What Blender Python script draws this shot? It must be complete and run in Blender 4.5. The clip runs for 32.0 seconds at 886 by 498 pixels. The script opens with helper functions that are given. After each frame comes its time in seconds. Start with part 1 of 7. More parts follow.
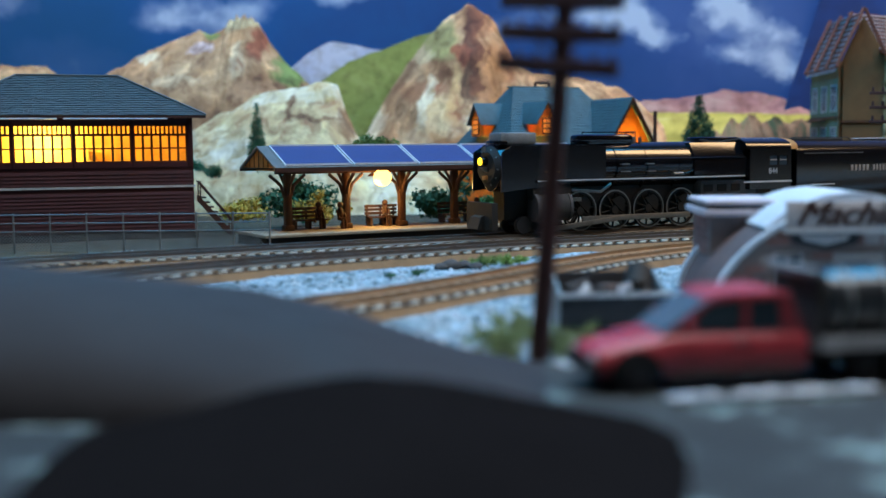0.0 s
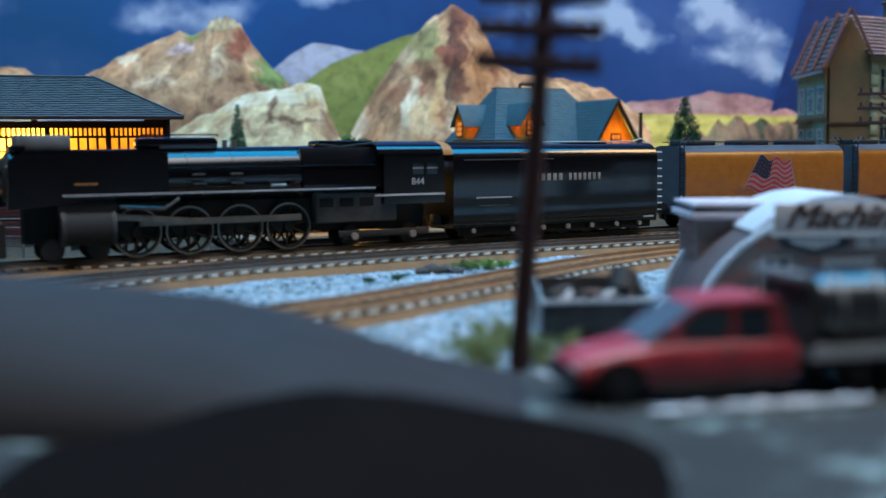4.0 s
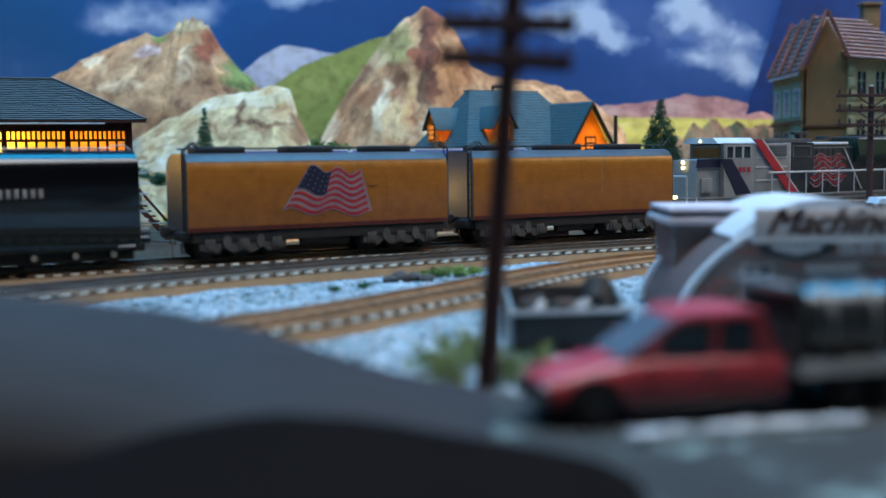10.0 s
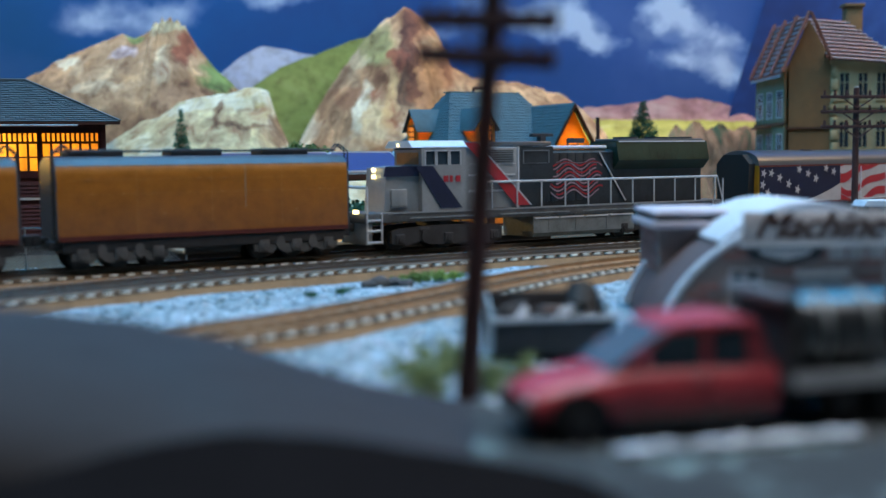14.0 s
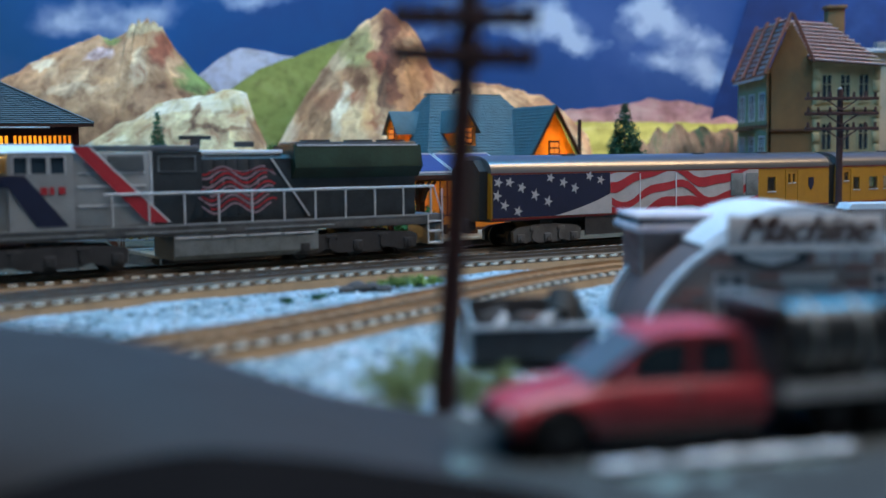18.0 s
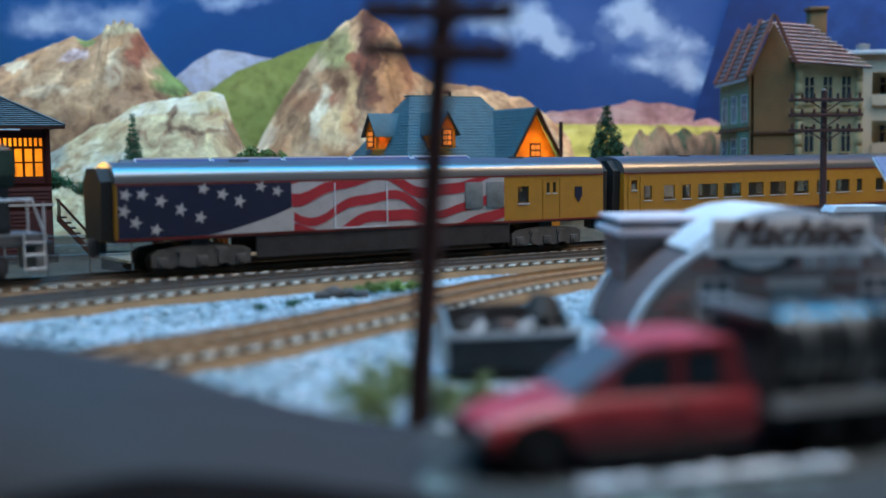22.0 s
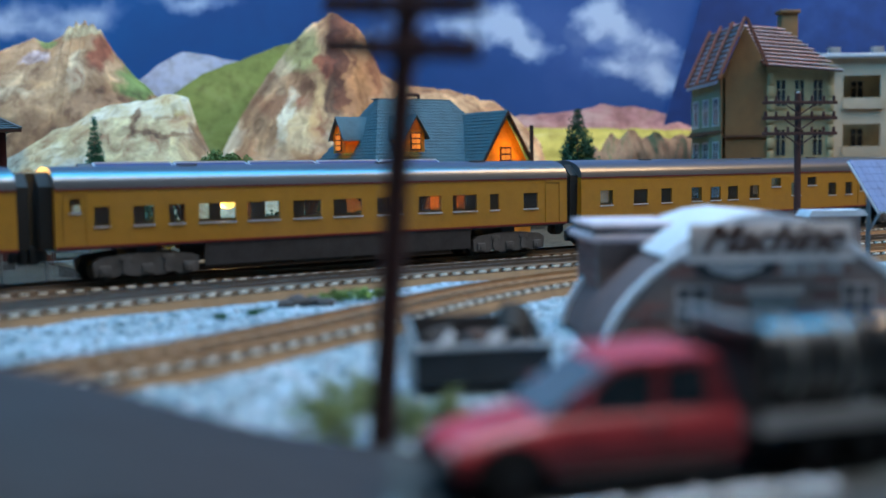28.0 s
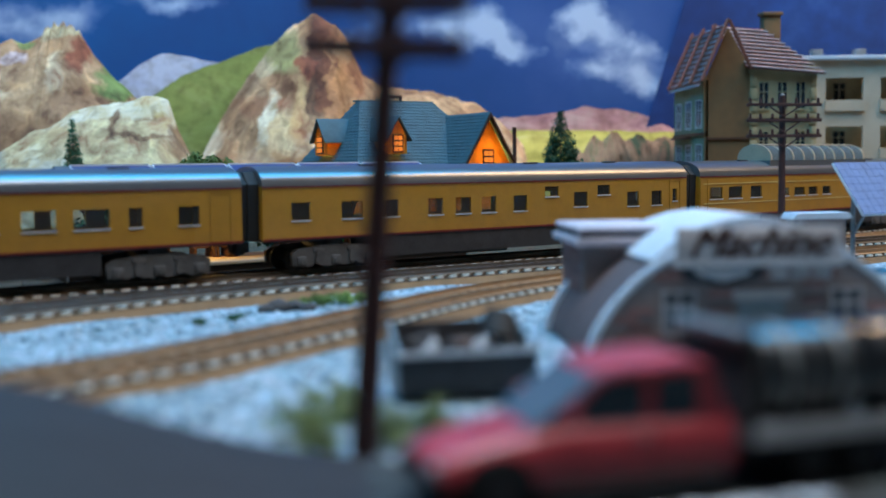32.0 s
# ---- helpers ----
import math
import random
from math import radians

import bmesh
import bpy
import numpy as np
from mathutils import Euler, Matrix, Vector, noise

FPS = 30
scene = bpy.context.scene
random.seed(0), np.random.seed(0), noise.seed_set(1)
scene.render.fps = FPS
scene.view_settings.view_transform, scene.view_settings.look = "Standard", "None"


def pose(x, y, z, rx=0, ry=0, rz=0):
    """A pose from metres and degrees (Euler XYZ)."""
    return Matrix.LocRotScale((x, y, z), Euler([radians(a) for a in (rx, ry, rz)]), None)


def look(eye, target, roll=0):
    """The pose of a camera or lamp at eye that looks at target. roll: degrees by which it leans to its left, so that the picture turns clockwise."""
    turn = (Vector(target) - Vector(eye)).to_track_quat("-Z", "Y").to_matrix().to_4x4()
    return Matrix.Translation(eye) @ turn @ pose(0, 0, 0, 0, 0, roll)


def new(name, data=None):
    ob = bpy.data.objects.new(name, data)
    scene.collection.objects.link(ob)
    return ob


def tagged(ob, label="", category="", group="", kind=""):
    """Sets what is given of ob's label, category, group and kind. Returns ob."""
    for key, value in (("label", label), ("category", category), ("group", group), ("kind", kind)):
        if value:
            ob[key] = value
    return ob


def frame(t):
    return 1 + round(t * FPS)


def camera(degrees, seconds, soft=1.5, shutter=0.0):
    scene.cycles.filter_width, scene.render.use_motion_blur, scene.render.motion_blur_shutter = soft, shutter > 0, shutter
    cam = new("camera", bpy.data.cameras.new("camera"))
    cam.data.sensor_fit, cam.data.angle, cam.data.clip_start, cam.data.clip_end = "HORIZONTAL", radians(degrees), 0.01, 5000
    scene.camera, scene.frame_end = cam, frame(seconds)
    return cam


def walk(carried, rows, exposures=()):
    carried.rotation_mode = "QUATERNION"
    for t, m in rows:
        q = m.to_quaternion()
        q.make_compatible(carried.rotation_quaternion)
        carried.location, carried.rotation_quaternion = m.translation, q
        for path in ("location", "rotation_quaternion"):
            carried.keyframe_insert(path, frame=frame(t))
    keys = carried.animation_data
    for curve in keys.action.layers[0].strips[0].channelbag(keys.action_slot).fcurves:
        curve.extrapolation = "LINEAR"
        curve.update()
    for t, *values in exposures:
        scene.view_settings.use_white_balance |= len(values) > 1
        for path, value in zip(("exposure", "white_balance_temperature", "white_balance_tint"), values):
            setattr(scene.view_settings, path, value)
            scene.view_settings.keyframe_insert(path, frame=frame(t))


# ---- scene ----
cam = camera(42.8, 32.0, soft=1.5)
cam.data.dof.use_dof = True
cam.data.dof.focus_distance = 0.72
cam.data.dof.aperture_fstop = 7.3


def eye_row(t, eye, yaw, down, roll):
    a, b = radians(yaw), radians(down)
    way = Vector((math.sin(a) * math.cos(b), math.cos(a) * math.cos(b), -math.sin(b)))
    return t, look(eye, Vector(eye) + way, roll)


# seconds, eye in metres, turn to the right, tilt down, roll in degrees
PATH = [
    (0, (-0.0068, -0.0522, 0.0594), -3.426, 5.136, -0.538),
    (2, (-0.0057, -0.0460, 0.0591), -3.124, 5.076, -0.560),
    (4, (-0.0046, -0.0395, 0.0589), -2.770, 5.008, -0.585),
    (6, (-0.0037, -0.0329, 0.0587), -2.384, 4.939, -0.611),
    (8, (-0.0029, -0.0264, 0.0585), -1.976, 4.869, -0.637),
    (10, (-0.0021, -0.0203, 0.0584), -1.554, 4.803, -0.662),
    (12, (-0.0018, -0.0140, 0.0582), -1.102, 4.737, -0.681),
    (14, (-0.0016, -0.0085, 0.0582), -0.618, 4.685, -0.693),
    (16, (-0.0010, -0.0038, 0.0583), -0.177, 4.631, -0.709),
    (18, (-0.0001, 0.0019, 0.0581), 0.274, 4.559, -0.731),
    (20, (0.0007, 0.0078, 0.0579), 0.726, 4.484, -0.753),
    (22, (0.0019, 0.0137, 0.0577), 1.165, 4.410, -0.780),
    (24, (0.0026, 0.0191, 0.0575), 1.649, 4.339, -0.798),
    (26, (0.0031, 0.0240, 0.0575), 2.146, 4.271, -0.811),
    (28, (0.0035, 0.0283, 0.0574), 2.645, 4.208, -0.821),
    (30, (0.0036, 0.0320, 0.0575), 3.126, 4.155, -0.825),
    (32, (0.0034, 0.0346, 0.0576), 3.562, 4.114, -0.826),
]
walk(cam, [eye_row(*r) for r in PATH])

# ---- world and large lights ----
world = bpy.data.worlds.new("world")
scene.world = world
world.use_nodes = True
world.node_tree.nodes["Background"].inputs[0].default_value = (0.30, 0.42, 0.70, 1)
world.node_tree.nodes["Background"].inputs[1].default_value = 0.03
scene.view_settings.exposure = 0.62


def area_lamp(name, at, to, sx, sy, power, colour, spread=180):
    d = bpy.data.lights.new(name, "AREA")
    d.shape, d.size, d.size_y, d.energy, d.color = "RECTANGLE", sx, sy, power, colour
    d.spread = radians(spread)
    ob = new(name, d)
    ob.matrix_basis = look(at, to)
    return ob


area_lamp("blue_strip_lamp", (0.00, 0.73, 0.86), (0.00, 0.7299, 0.0), 1.3, 0.42, 8.2, (0.02, 0.48, 1.0))
area_lamp("room_lamp", (0.17, 0.24, 1.10), (0.16, 0.31, 0.0), 1.4, 0.5, 2.75, (0.90, 0.95, 1.0), 76)
area_lamp("white_strip_lamp", (1.22, 0.76, 0.92), (1.22, 0.7599, 0.0), 1.0, 0.24, 7.6, (1.0, 0.66, 0.36))
area_lamp("backdrop_lamp", (0.0, 0.90, 1.05), (0.0, 1.2, 0.20), 2.6, 0.20, 2.9, (1.0, 0.86, 0.74), 50)

# ---- mesh helpers, all lengths in millimetres of the layout ----
MM = 0.001
SHARP = radians(38)


def P(x, y, z, rx=0, ry=0, rz=0):
    return pose(x * MM, y * MM, z * MM, rx, ry, rz)


def box(x0, x1, y0, y1, z0, z1, bm=None, bev=0.0):
    bm = bm or bmesh.new()
    v = [bm.verts.new((x, y, z)) for x in (x0, x1) for y in (y0, y1) for z in (z0, z1)]
    f = [bm.faces.new([v[i] for i in q]) for q in ((0, 1, 3, 2), (4, 6, 7, 5), (0, 4, 5, 1), (2, 3, 7, 6), (0, 2, 6, 4), (1, 5, 7, 3))]
    if bev:
        e = list({e for q in f for e in q.edges})
        bmesh.ops.bevel(bm, geom=e, offset=bev, segments=2, affect="EDGES", profile=0.5)
    return bm


def rod(p, q, r, r2=None, seg=10, bm=None):
    bm = bm or bmesh.new()
    p, q = Vector(p), Vector(q)
    d = q - p
    m = Matrix.Translation((p + q) / 2) @ d.to_track_quat("Z", "Y").to_matrix().to_4x4()
    bmesh.ops.create_cone(bm, cap_ends=True, segments=seg, radius1=r, radius2=r if r2 is None else r2, depth=d.length, matrix=m)
    return bm


def pipe(path, r, seg=6, bm=None):
    bm = bm or bmesh.new()
    for a, b in zip(path, path[1:]):
        rod(a, b, r, seg=seg, bm=bm)
    return bm


def ball(c, r, bm=None, sx=1, sy=1, sz=1, sub=2):
    bm = bm or bmesh.new()
    bmesh.ops.create_icosphere(bm, subdivisions=sub, radius=r, matrix=Matrix.Translation(c) @ Matrix.Diagonal((sx, sy, sz, 1)))
    return bm


def prism(pts, a0, a1, axis="y", bm=None):
    """A closed outline drawn across the axis, pushed along it from a0 to a1."""
    bm = bm or bmesh.new()

    def put(p, a):
        return {"x": (a, p[0], p[1]), "y": (p[0], a, p[1]), "z": (p[0], p[1], a)}[axis]

    lo = [bm.verts.new(put(p, a0)) for p in pts]
    hi = [bm.verts.new(put(p, a1)) for p in pts]
    n = len(pts)
    bm.faces.new(lo), bm.faces.new(hi[::-1])
    for i in range(n):
        bm.faces.new((lo[i], hi[i], hi[(i + 1) % n], lo[(i + 1) % n]))
    bmesh.ops.recalc_face_normals(bm, faces=bm.faces[-n - 2:])
    return bm


def finish(name, bm, mat):
    bm.transform(Matrix.Scale(MM, 4))
    me = bpy.data.meshes.new(name)
    bm.to_mesh(me)
    bm.free()
    me.materials.append(mat)
    me.polygons.foreach_set("use_smooth", [True] * len(me.polygons))
    me.set_sharp_from_angle(angle=SHARP)
    return me


def part(name, bm, mat, parent=None, label="", at=None):
    me = bm if isinstance(bm, bpy.types.Mesh) else finish(name, bm, mat)
    ob = new(name, me)
    ob.parent = parent
    if at is not None:
        ob.matrix_basis = at
    return tagged(ob, label)


def thing(name, label, category, m=None, group="", kind=""):
    ob = new(name)
    ob.empty_display_size = 0.01
    if m is not None:
        ob.matrix_basis = m
    return tagged(ob, label, category, group, kind)


def sheet(verts, nu, nv):
    """A grid of points as one bmesh."""
    bm = bmesh.new()
    v = [bm.verts.new(p) for p in verts]
    for i in range(nu - 1):
        for j in range(nv - 1):
            bm.faces.new((v[i * nv + j], v[(i + 1) * nv + j], v[(i + 1) * nv + j + 1], v[i * nv + j + 1]))
    return bm


# ---- materials ----
def nodes(name):
    m = bpy.data.materials.new(name)
    m.use_nodes = True
    return m, m.node_tree, m.node_tree.nodes["Principled BSDF"]


def add_node(nt, kind, **values):
    n = nt.nodes.new(kind)
    for k, v in values.items():
        n.inputs[k.replace("_", " ")].default_value = v
    return n


def ramp(nt, fac, stops):
    r = nt.nodes.new("ShaderNodeValToRGB")
    el = r.color_ramp.elements
    while len(el) < len(stops):
        el.new(0.5)
    for e, (p, c) in zip(el, stops):
        e.position, e.color = p, (*c, 1)
    nt.links.new(fac, r.inputs[0])
    return r.outputs[0]


def tint(c, k):
    return tuple(min(1.0, v * k) for v in c)


def paint(name, col, rough=0.5, metal=0.0, var=0.2, scale=120, fine=1400, bump=0.15, coat=0.0, rand=0.0, stain=None, even=False):
    """A surface with soft stains, fine grain and a slight relief."""
    m, nt, b = nodes(name)
    co = nt.nodes.new("ShaderNodeTexCoord").outputs["Object"]
    big = add_node(nt, "ShaderNodeTexNoise", Scale=scale, Detail=5.0, Roughness=0.6)
    small = add_node(nt, "ShaderNodeTexNoise", Scale=fine, Detail=3.0)
    nt.links.new(co, big.inputs["Vector"]), nt.links.new(co, small.inputs["Vector"])
    c1 = ramp(nt, big.outputs[0], [(0.3, stain or tint(col, 1 - var)), (0.5, col), (0.72, tint(col, 1 + var * 0.7))])
    mix = nt.nodes.new("ShaderNodeMix")
    mix.data_type, mix.blend_type = "RGBA", "MULTIPLY"
    mix.inputs[0].default_value = 1.0
    c2 = ramp(nt, small.outputs[0], [(0.25, (1 - var * 0.8,) * 3), (0.6, (1, 1, 1))])
    nt.links.new(c1, mix.inputs[6]), nt.links.new(c2, mix.inputs[7])
    out = mix.outputs[2]
    if rand:
        oi = nt.nodes.new("ShaderNodeObjectInfo")
        hsv = nt.nodes.new("ShaderNodeHueSaturation")
        mr = add_node(nt, "ShaderNodeMapRange")
        mr.inputs["To Min"].default_value, mr.inputs["To Max"].default_value = 1 - rand, 1 + rand
        nt.links.new(oi.outputs["Random"], mr.inputs[0]), nt.links.new(mr.outputs[0], hsv.inputs["Value"])
        nt.links.new(out, hsv.inputs["Color"])
        out = hsv.outputs[0]
    nt.links.new(out, b.inputs["Base Color"])
    b.inputs["Metallic"].default_value = metal
    b.inputs["Coat Weight"].default_value = coat
    b.inputs["Coat Roughness"].default_value = 0.12
    rr = add_node(nt, "ShaderNodeMapRange")
    rr.inputs["To Min"].default_value, rr.inputs["To Max"].default_value = max(0.02, rough - (0.02 if even else 0.1)), min(1, rough + (0.03 if even else 0.12))
    nt.links.new(big.outputs[0], rr.inputs[0]), nt.links.new(rr.outputs[0], b.inputs["Roughness"])
    if bump:
        bp = add_node(nt, "ShaderNodeBump", Strength=bump, Distance=0.0006)
        nt.links.new(small.outputs[0], bp.inputs["Height"]), nt.links.new(bp.outputs[0], b.inputs["Normal"])
    return m


def glow(name, col, strength):
    m, nt, b = nodes(name)
    b.inputs["Base Color"].default_value = (*col, 1)
    b.inputs["Emission Color"].default_value = (*col, 1)
    b.inputs["Emission Strength"].default_value = strength
    return m


def glass(name, col=(0.9, 0.95, 1.0), alpha=0.25, rough=0.05):
    m, nt, b = nodes(name)
    b.inputs["Base Color"].default_value = (*col, 1)
    b.inputs["Roughness"].default_value = rough
    b.inputs["Alpha"].default_value = alpha
    return m


def strata(name, stops, scale=9.0, lean=(1.0, 1.0, 2.4), bump=0.9, fine=90, green=None):
    """Painted rock: streaked bands broken by noise, with grain and cracks."""
    m, nt, b = nodes(name)
    co = nt.nodes.new("ShaderNodeTexCoord").outputs["Object"]
    mp = nt.nodes.new("ShaderNodeMapping")
    mp.inputs["Scale"].default_value, mp.inputs["Rotation"].default_value = lean, (0, 0.5, 0)
    nt.links.new(co, mp.inputs[0])
    n1 = add_node(nt, "ShaderNodeTexNoise", Scale=scale, Detail=9.0, Roughness=0.62, Distortion=0.9)
    n2 = add_node(nt, "ShaderNodeTexNoise", Scale=fine, Detail=4.0)
    nt.links.new(mp.outputs[0], n1.inputs["Vector"]), nt.links.new(co, n2.inputs["Vector"])
    c = ramp(nt, n1.outputs[0], stops)
    mix = nt.nodes.new("ShaderNodeMix")
    mix.data_type, mix.blend_type = "RGBA", "MULTIPLY"
    mix.inputs[0].default_value = 0.8
    nt.links.new(c, mix.inputs[6]), nt.links.new(ramp(nt, n2.outputs[0], [(0.3, (0.62, 0.56, 0.5)), (0.55, (1, 1, 1))]), mix.inputs[7])
    out = mix.outputs[2]
    if green:
        n3 = add_node(nt, "ShaderNodeTexNoise", Scale=scale * 0.8, Detail=6.0)
        n3.noise_dimensions = "4D"
        n3.inputs["W"].default_value = 3.0
        nt.links.new(co, n3.inputs["Vector"])
        g = nt.nodes.new("ShaderNodeMix")
        g.data_type = "RGBA"
        g.inputs[7].default_value = (*green, 1)
        nt.links.new(ramp(nt, n3.outputs[0], [(0.60, (0, 0, 0)), (0.68, (1, 1, 1))]), g.inputs[0])
        nt.links.new(out, g.inputs[6])
        out = g.outputs[2]
    nt.links.new(out, b.inputs["Base Color"])
    b.inputs["Roughness"].default_value = 0.85
    bp = add_node(nt, "ShaderNodeBump", Strength=bump, Distance=0.004)
    nt.links.new(n1.outputs[0], bp.inputs["Height"]), nt.links.new(bp.outputs[0], b.inputs["Normal"])
    return m


def painted(name, stops, patches, scale=11.0):
    """A brush-painted scenery board: soft strokes of the stops and larger patches (x, z, half width, half height, colour)."""
    m, nt, b = nodes(name)
    co = nt.nodes.new("ShaderNodeTexCoord").outputs["Object"]
    wob = add_node(nt, "ShaderNodeTexNoise", Scale=26.0, Detail=5.0, Roughness=0.6)
    nt.links.new(co, wob.inputs["Vector"])
    sub = nt.nodes.new("ShaderNodeVectorMath")
    sub.operation = "MULTIPLY_ADD"
    sub.inputs[1].default_value, sub.inputs[2].default_value = (0.045, 0.0, 0.045), (-0.0225, 0.0, -0.0225)
    nt.links.new(wob.outputs["Color"], sub.inputs[0])
    mov = nt.nodes.new("ShaderNodeVectorMath")
    nt.links.new(co, mov.inputs[0]), nt.links.new(sub.outputs[0], mov.inputs[1])
    n1 = add_node(nt, "ShaderNodeTexNoise", Scale=scale, Detail=4.0, Roughness=0.55, Distortion=1.6)
    n2 = add_node(nt, "ShaderNodeTexNoise", Scale=70.0, Detail=6.0, Distortion=1.0)
    nt.links.new(mov.outputs[0], n1.inputs["Vector"]), nt.links.new(co, n2.inputs["Vector"])
    out = ramp(nt, n1.outputs[0], stops)
    for x, z, w, h, c in patches:
        mp = nt.nodes.new("ShaderNodeMapping")
        mp.vector_type = "TEXTURE"
        mp.inputs["Location"].default_value, mp.inputs["Scale"].default_value = (x * MM, 0, z * MM), (w * MM * 1.4, 1000, h * MM * 1.4)
        nt.links.new(mov.outputs[0], mp.inputs[0])
        gr = nt.nodes.new("ShaderNodeTexGradient")
        gr.gradient_type = "SPHERICAL"
        nt.links.new(mp.outputs[0], gr.inputs[0])
        mx = nt.nodes.new("ShaderNodeMix")
        mx.data_type = "RGBA"
        mx.inputs[7].default_value = (*c, 1)
        nt.links.new(ramp(nt, gr.outputs["Fac"], [(0.12, (0, 0, 0)), (0.42, (0.85, 0.85, 0.85))]), mx.inputs[0])
        nt.links.new(out, mx.inputs[6])
        out = mx.outputs[2]
    mul = nt.nodes.new("ShaderNodeMix")
    mul.data_type, mul.blend_type = "RGBA", "MULTIPLY"
    mul.inputs[0].default_value = 0.85
    # long slanting brush strokes
    tilt = nt.nodes.new("ShaderNodeMapping")
    tilt.inputs["Rotation"].default_value, tilt.inputs["Scale"].default_value = (0, 0.42, 0), (1.0, 1.0, 0.26)
    nt.links.new(mov.outputs[0], tilt.inputs[0])
    n3 = add_node(nt, "ShaderNodeTexNoise", Scale=62.0, Detail=5.0, Roughness=0.6, Distortion=0.7)
    nt.links.new(tilt.outputs[0], n3.inputs["Vector"])
    stroke = nt.nodes.new("ShaderNodeMix")
    stroke.data_type, stroke.blend_type = "RGBA", "OVERLAY"
    stroke.inputs[0].default_value = 0.9
    nt.links.new(out, stroke.inputs[6])
    nt.links.new(ramp(nt, n3.outputs[0], [(0.32, (0.20, 0.13, 0.09)), (0.44, (0.42, 0.38, 0.33)), (0.54, (0.56, 0.52, 0.46)), (0.68, (0.85, 0.80, 0.70))]), stroke.inputs[7])
    out = stroke.outputs[2]
    nt.links.new(out, mul.inputs[6]), nt.links.new(ramp(nt, n2.outputs[0], [(0.34, (0.62, 0.56, 0.50)), (0.50, (1, 1, 1)), (0.64, (1, 0.97, 0.9))]), mul.inputs[7])
    nt.links.new(mul.outputs[2], b.inputs["Base Color"])
    b.inputs["Roughness"].default_value = 0.8
    bp = add_node(nt, "ShaderNodeBump", Strength=0.35, Distance=0.002)
    nt.links.new(n2.outputs[0], bp.inputs["Height"]), nt.links.new(bp.outputs[0], b.inputs["Normal"])
    return m


def translucent(name, col, share=0.6):
    m, nt, b = nodes(name)
    co = nt.nodes.new("ShaderNodeTexCoord").outputs["Object"]
    n = add_node(nt, "ShaderNodeTexNoise", Scale=160.0, Detail=4.0)
    nt.links.new(co, n.inputs["Vector"])
    c = ramp(nt, n.outputs[0], [(0.3, tint(col, 0.75)), (0.7, col)])
    tr = nt.nodes.new("ShaderNodeBsdfTranslucent")
    mx = nt.nodes.new("ShaderNodeMixShader")
    mx.inputs[0].default_value = share
    nt.links.new(c, b.inputs["Base Color"]), nt.links.new(c, tr.inputs[0])
    nt.links.new(b.outputs[0], mx.inputs[1]), nt.links.new(tr.outputs[0], mx.inputs[2])
    nt.links.new(mx.outputs[0], nt.nodes["Material Output"].inputs[0])
    return m


BLACK = paint("black_enamel", (0.005, 0.005, 0.0065), 0.20, var=0.3, coat=0.75, bump=0.0, even=True)
BLACK.node_tree.nodes["Principled BSDF"].inputs["Specular IOR Level"].default_value = 0.15
BLACK.node_tree.nodes["Principled BSDF"].inputs["Coat IOR"].default_value = 1.7
UNDER = paint("dark_underframe", (0.035, 0.035, 0.04), 0.6, var=0.35)
TRUCK = paint("grey_truck_frame", (0.10, 0.10, 0.105), 0.6, var=0.35)
STEEL = paint("bright_steel", (0.45, 0.44, 0.42), 0.3, metal=1.0, var=0.2)
RODS = paint("dull_rod_steel", (0.28, 0.27, 0.25), 0.4, metal=0.8, var=0.3)
ARMOUR = paint("armour_yellow", (0.42, 0.205, 0.016), 0.38, var=0.10, coat=0.2, bump=0.05)
TANKER = paint("tanker_yellow", (0.37, 0.125, 0.012), 0.36, var=0.22, coat=0.15, bump=0.05)
ROOFGREY = paint("grey_roof_paint", (0.17, 0.18, 0.19), 0.33, metal=0.6, var=0.03, scale=25, bump=0.0, even=True, coat=0.6)
ROOFGREY.node_tree.nodes["Principled BSDF"].inputs["Coat Weight"].default_value = 1.0
ROOFGREY.node_tree.nodes["Principled BSDF"].inputs["Coat Roughness"].default_value = 0.26
ROOFGREY.node_tree.nodes["Principled BSDF"].inputs["Coat IOR"].default_value = 1.7
TANKTOP = paint("dull_grey_tank_top", (0.085, 0.10, 0.12), 0.42, var=0.2, bump=0.03)
MAROONLINE = paint("dark_maroon_stripe", (0.11, 0.018, 0.014), 0.45, var=0.2)
REDLINE = paint("red_stripe", (0.18, 0.016, 0.013), 0.4, var=0.15)
FLAGRED = paint("flag_red", (0.42, 0.025, 0.035), 0.42, var=0.15)
FLAGWHITE = paint("flag_white", (0.47, 0.45, 0.46), 0.42, var=0.12)
FLAGBLUE = paint("flag_navy", (0.010, 0.012, 0.040), 0.42, var=0.2)
FLAGPINK = paint("faded_flag_white", (0.33, 0.23, 0.26), 0.45, var=0.2)
CAPGREY = paint("worn_axle_cap", (0.30, 0.27, 0.25), 0.5, var=0.25)
LETTER = paint("silver_lettering", (0.55, 0.56, 0.58), 0.4, var=0.2)
DIESEL = paint("diesel_grey", (0.27, 0.275, 0.28), 0.42, var=0.15, coat=0.15)
DIESELDARK = paint("diesel_dark", (0.03, 0.035, 0.04), 0.4, var=0.4)
DIESELGREEN = paint("diesel_dark_green", (0.010, 0.034, 0.022), 0.4, var=0.6, scale=60)
WHITEGLOW = glow("lamp_white", (1.0, 0.80, 0.35), 3.5)
HEADGLOW = glow("lamp_yellow", (1.0, 0.62, 0.02), 2.5)
GLASSDARK = glass("dark_glass", (0.05, 0.06, 0.07), 0.75)
GLASSCLEAR = glass("clear_glass", (0.10, 0.11, 0.11), 0.14)
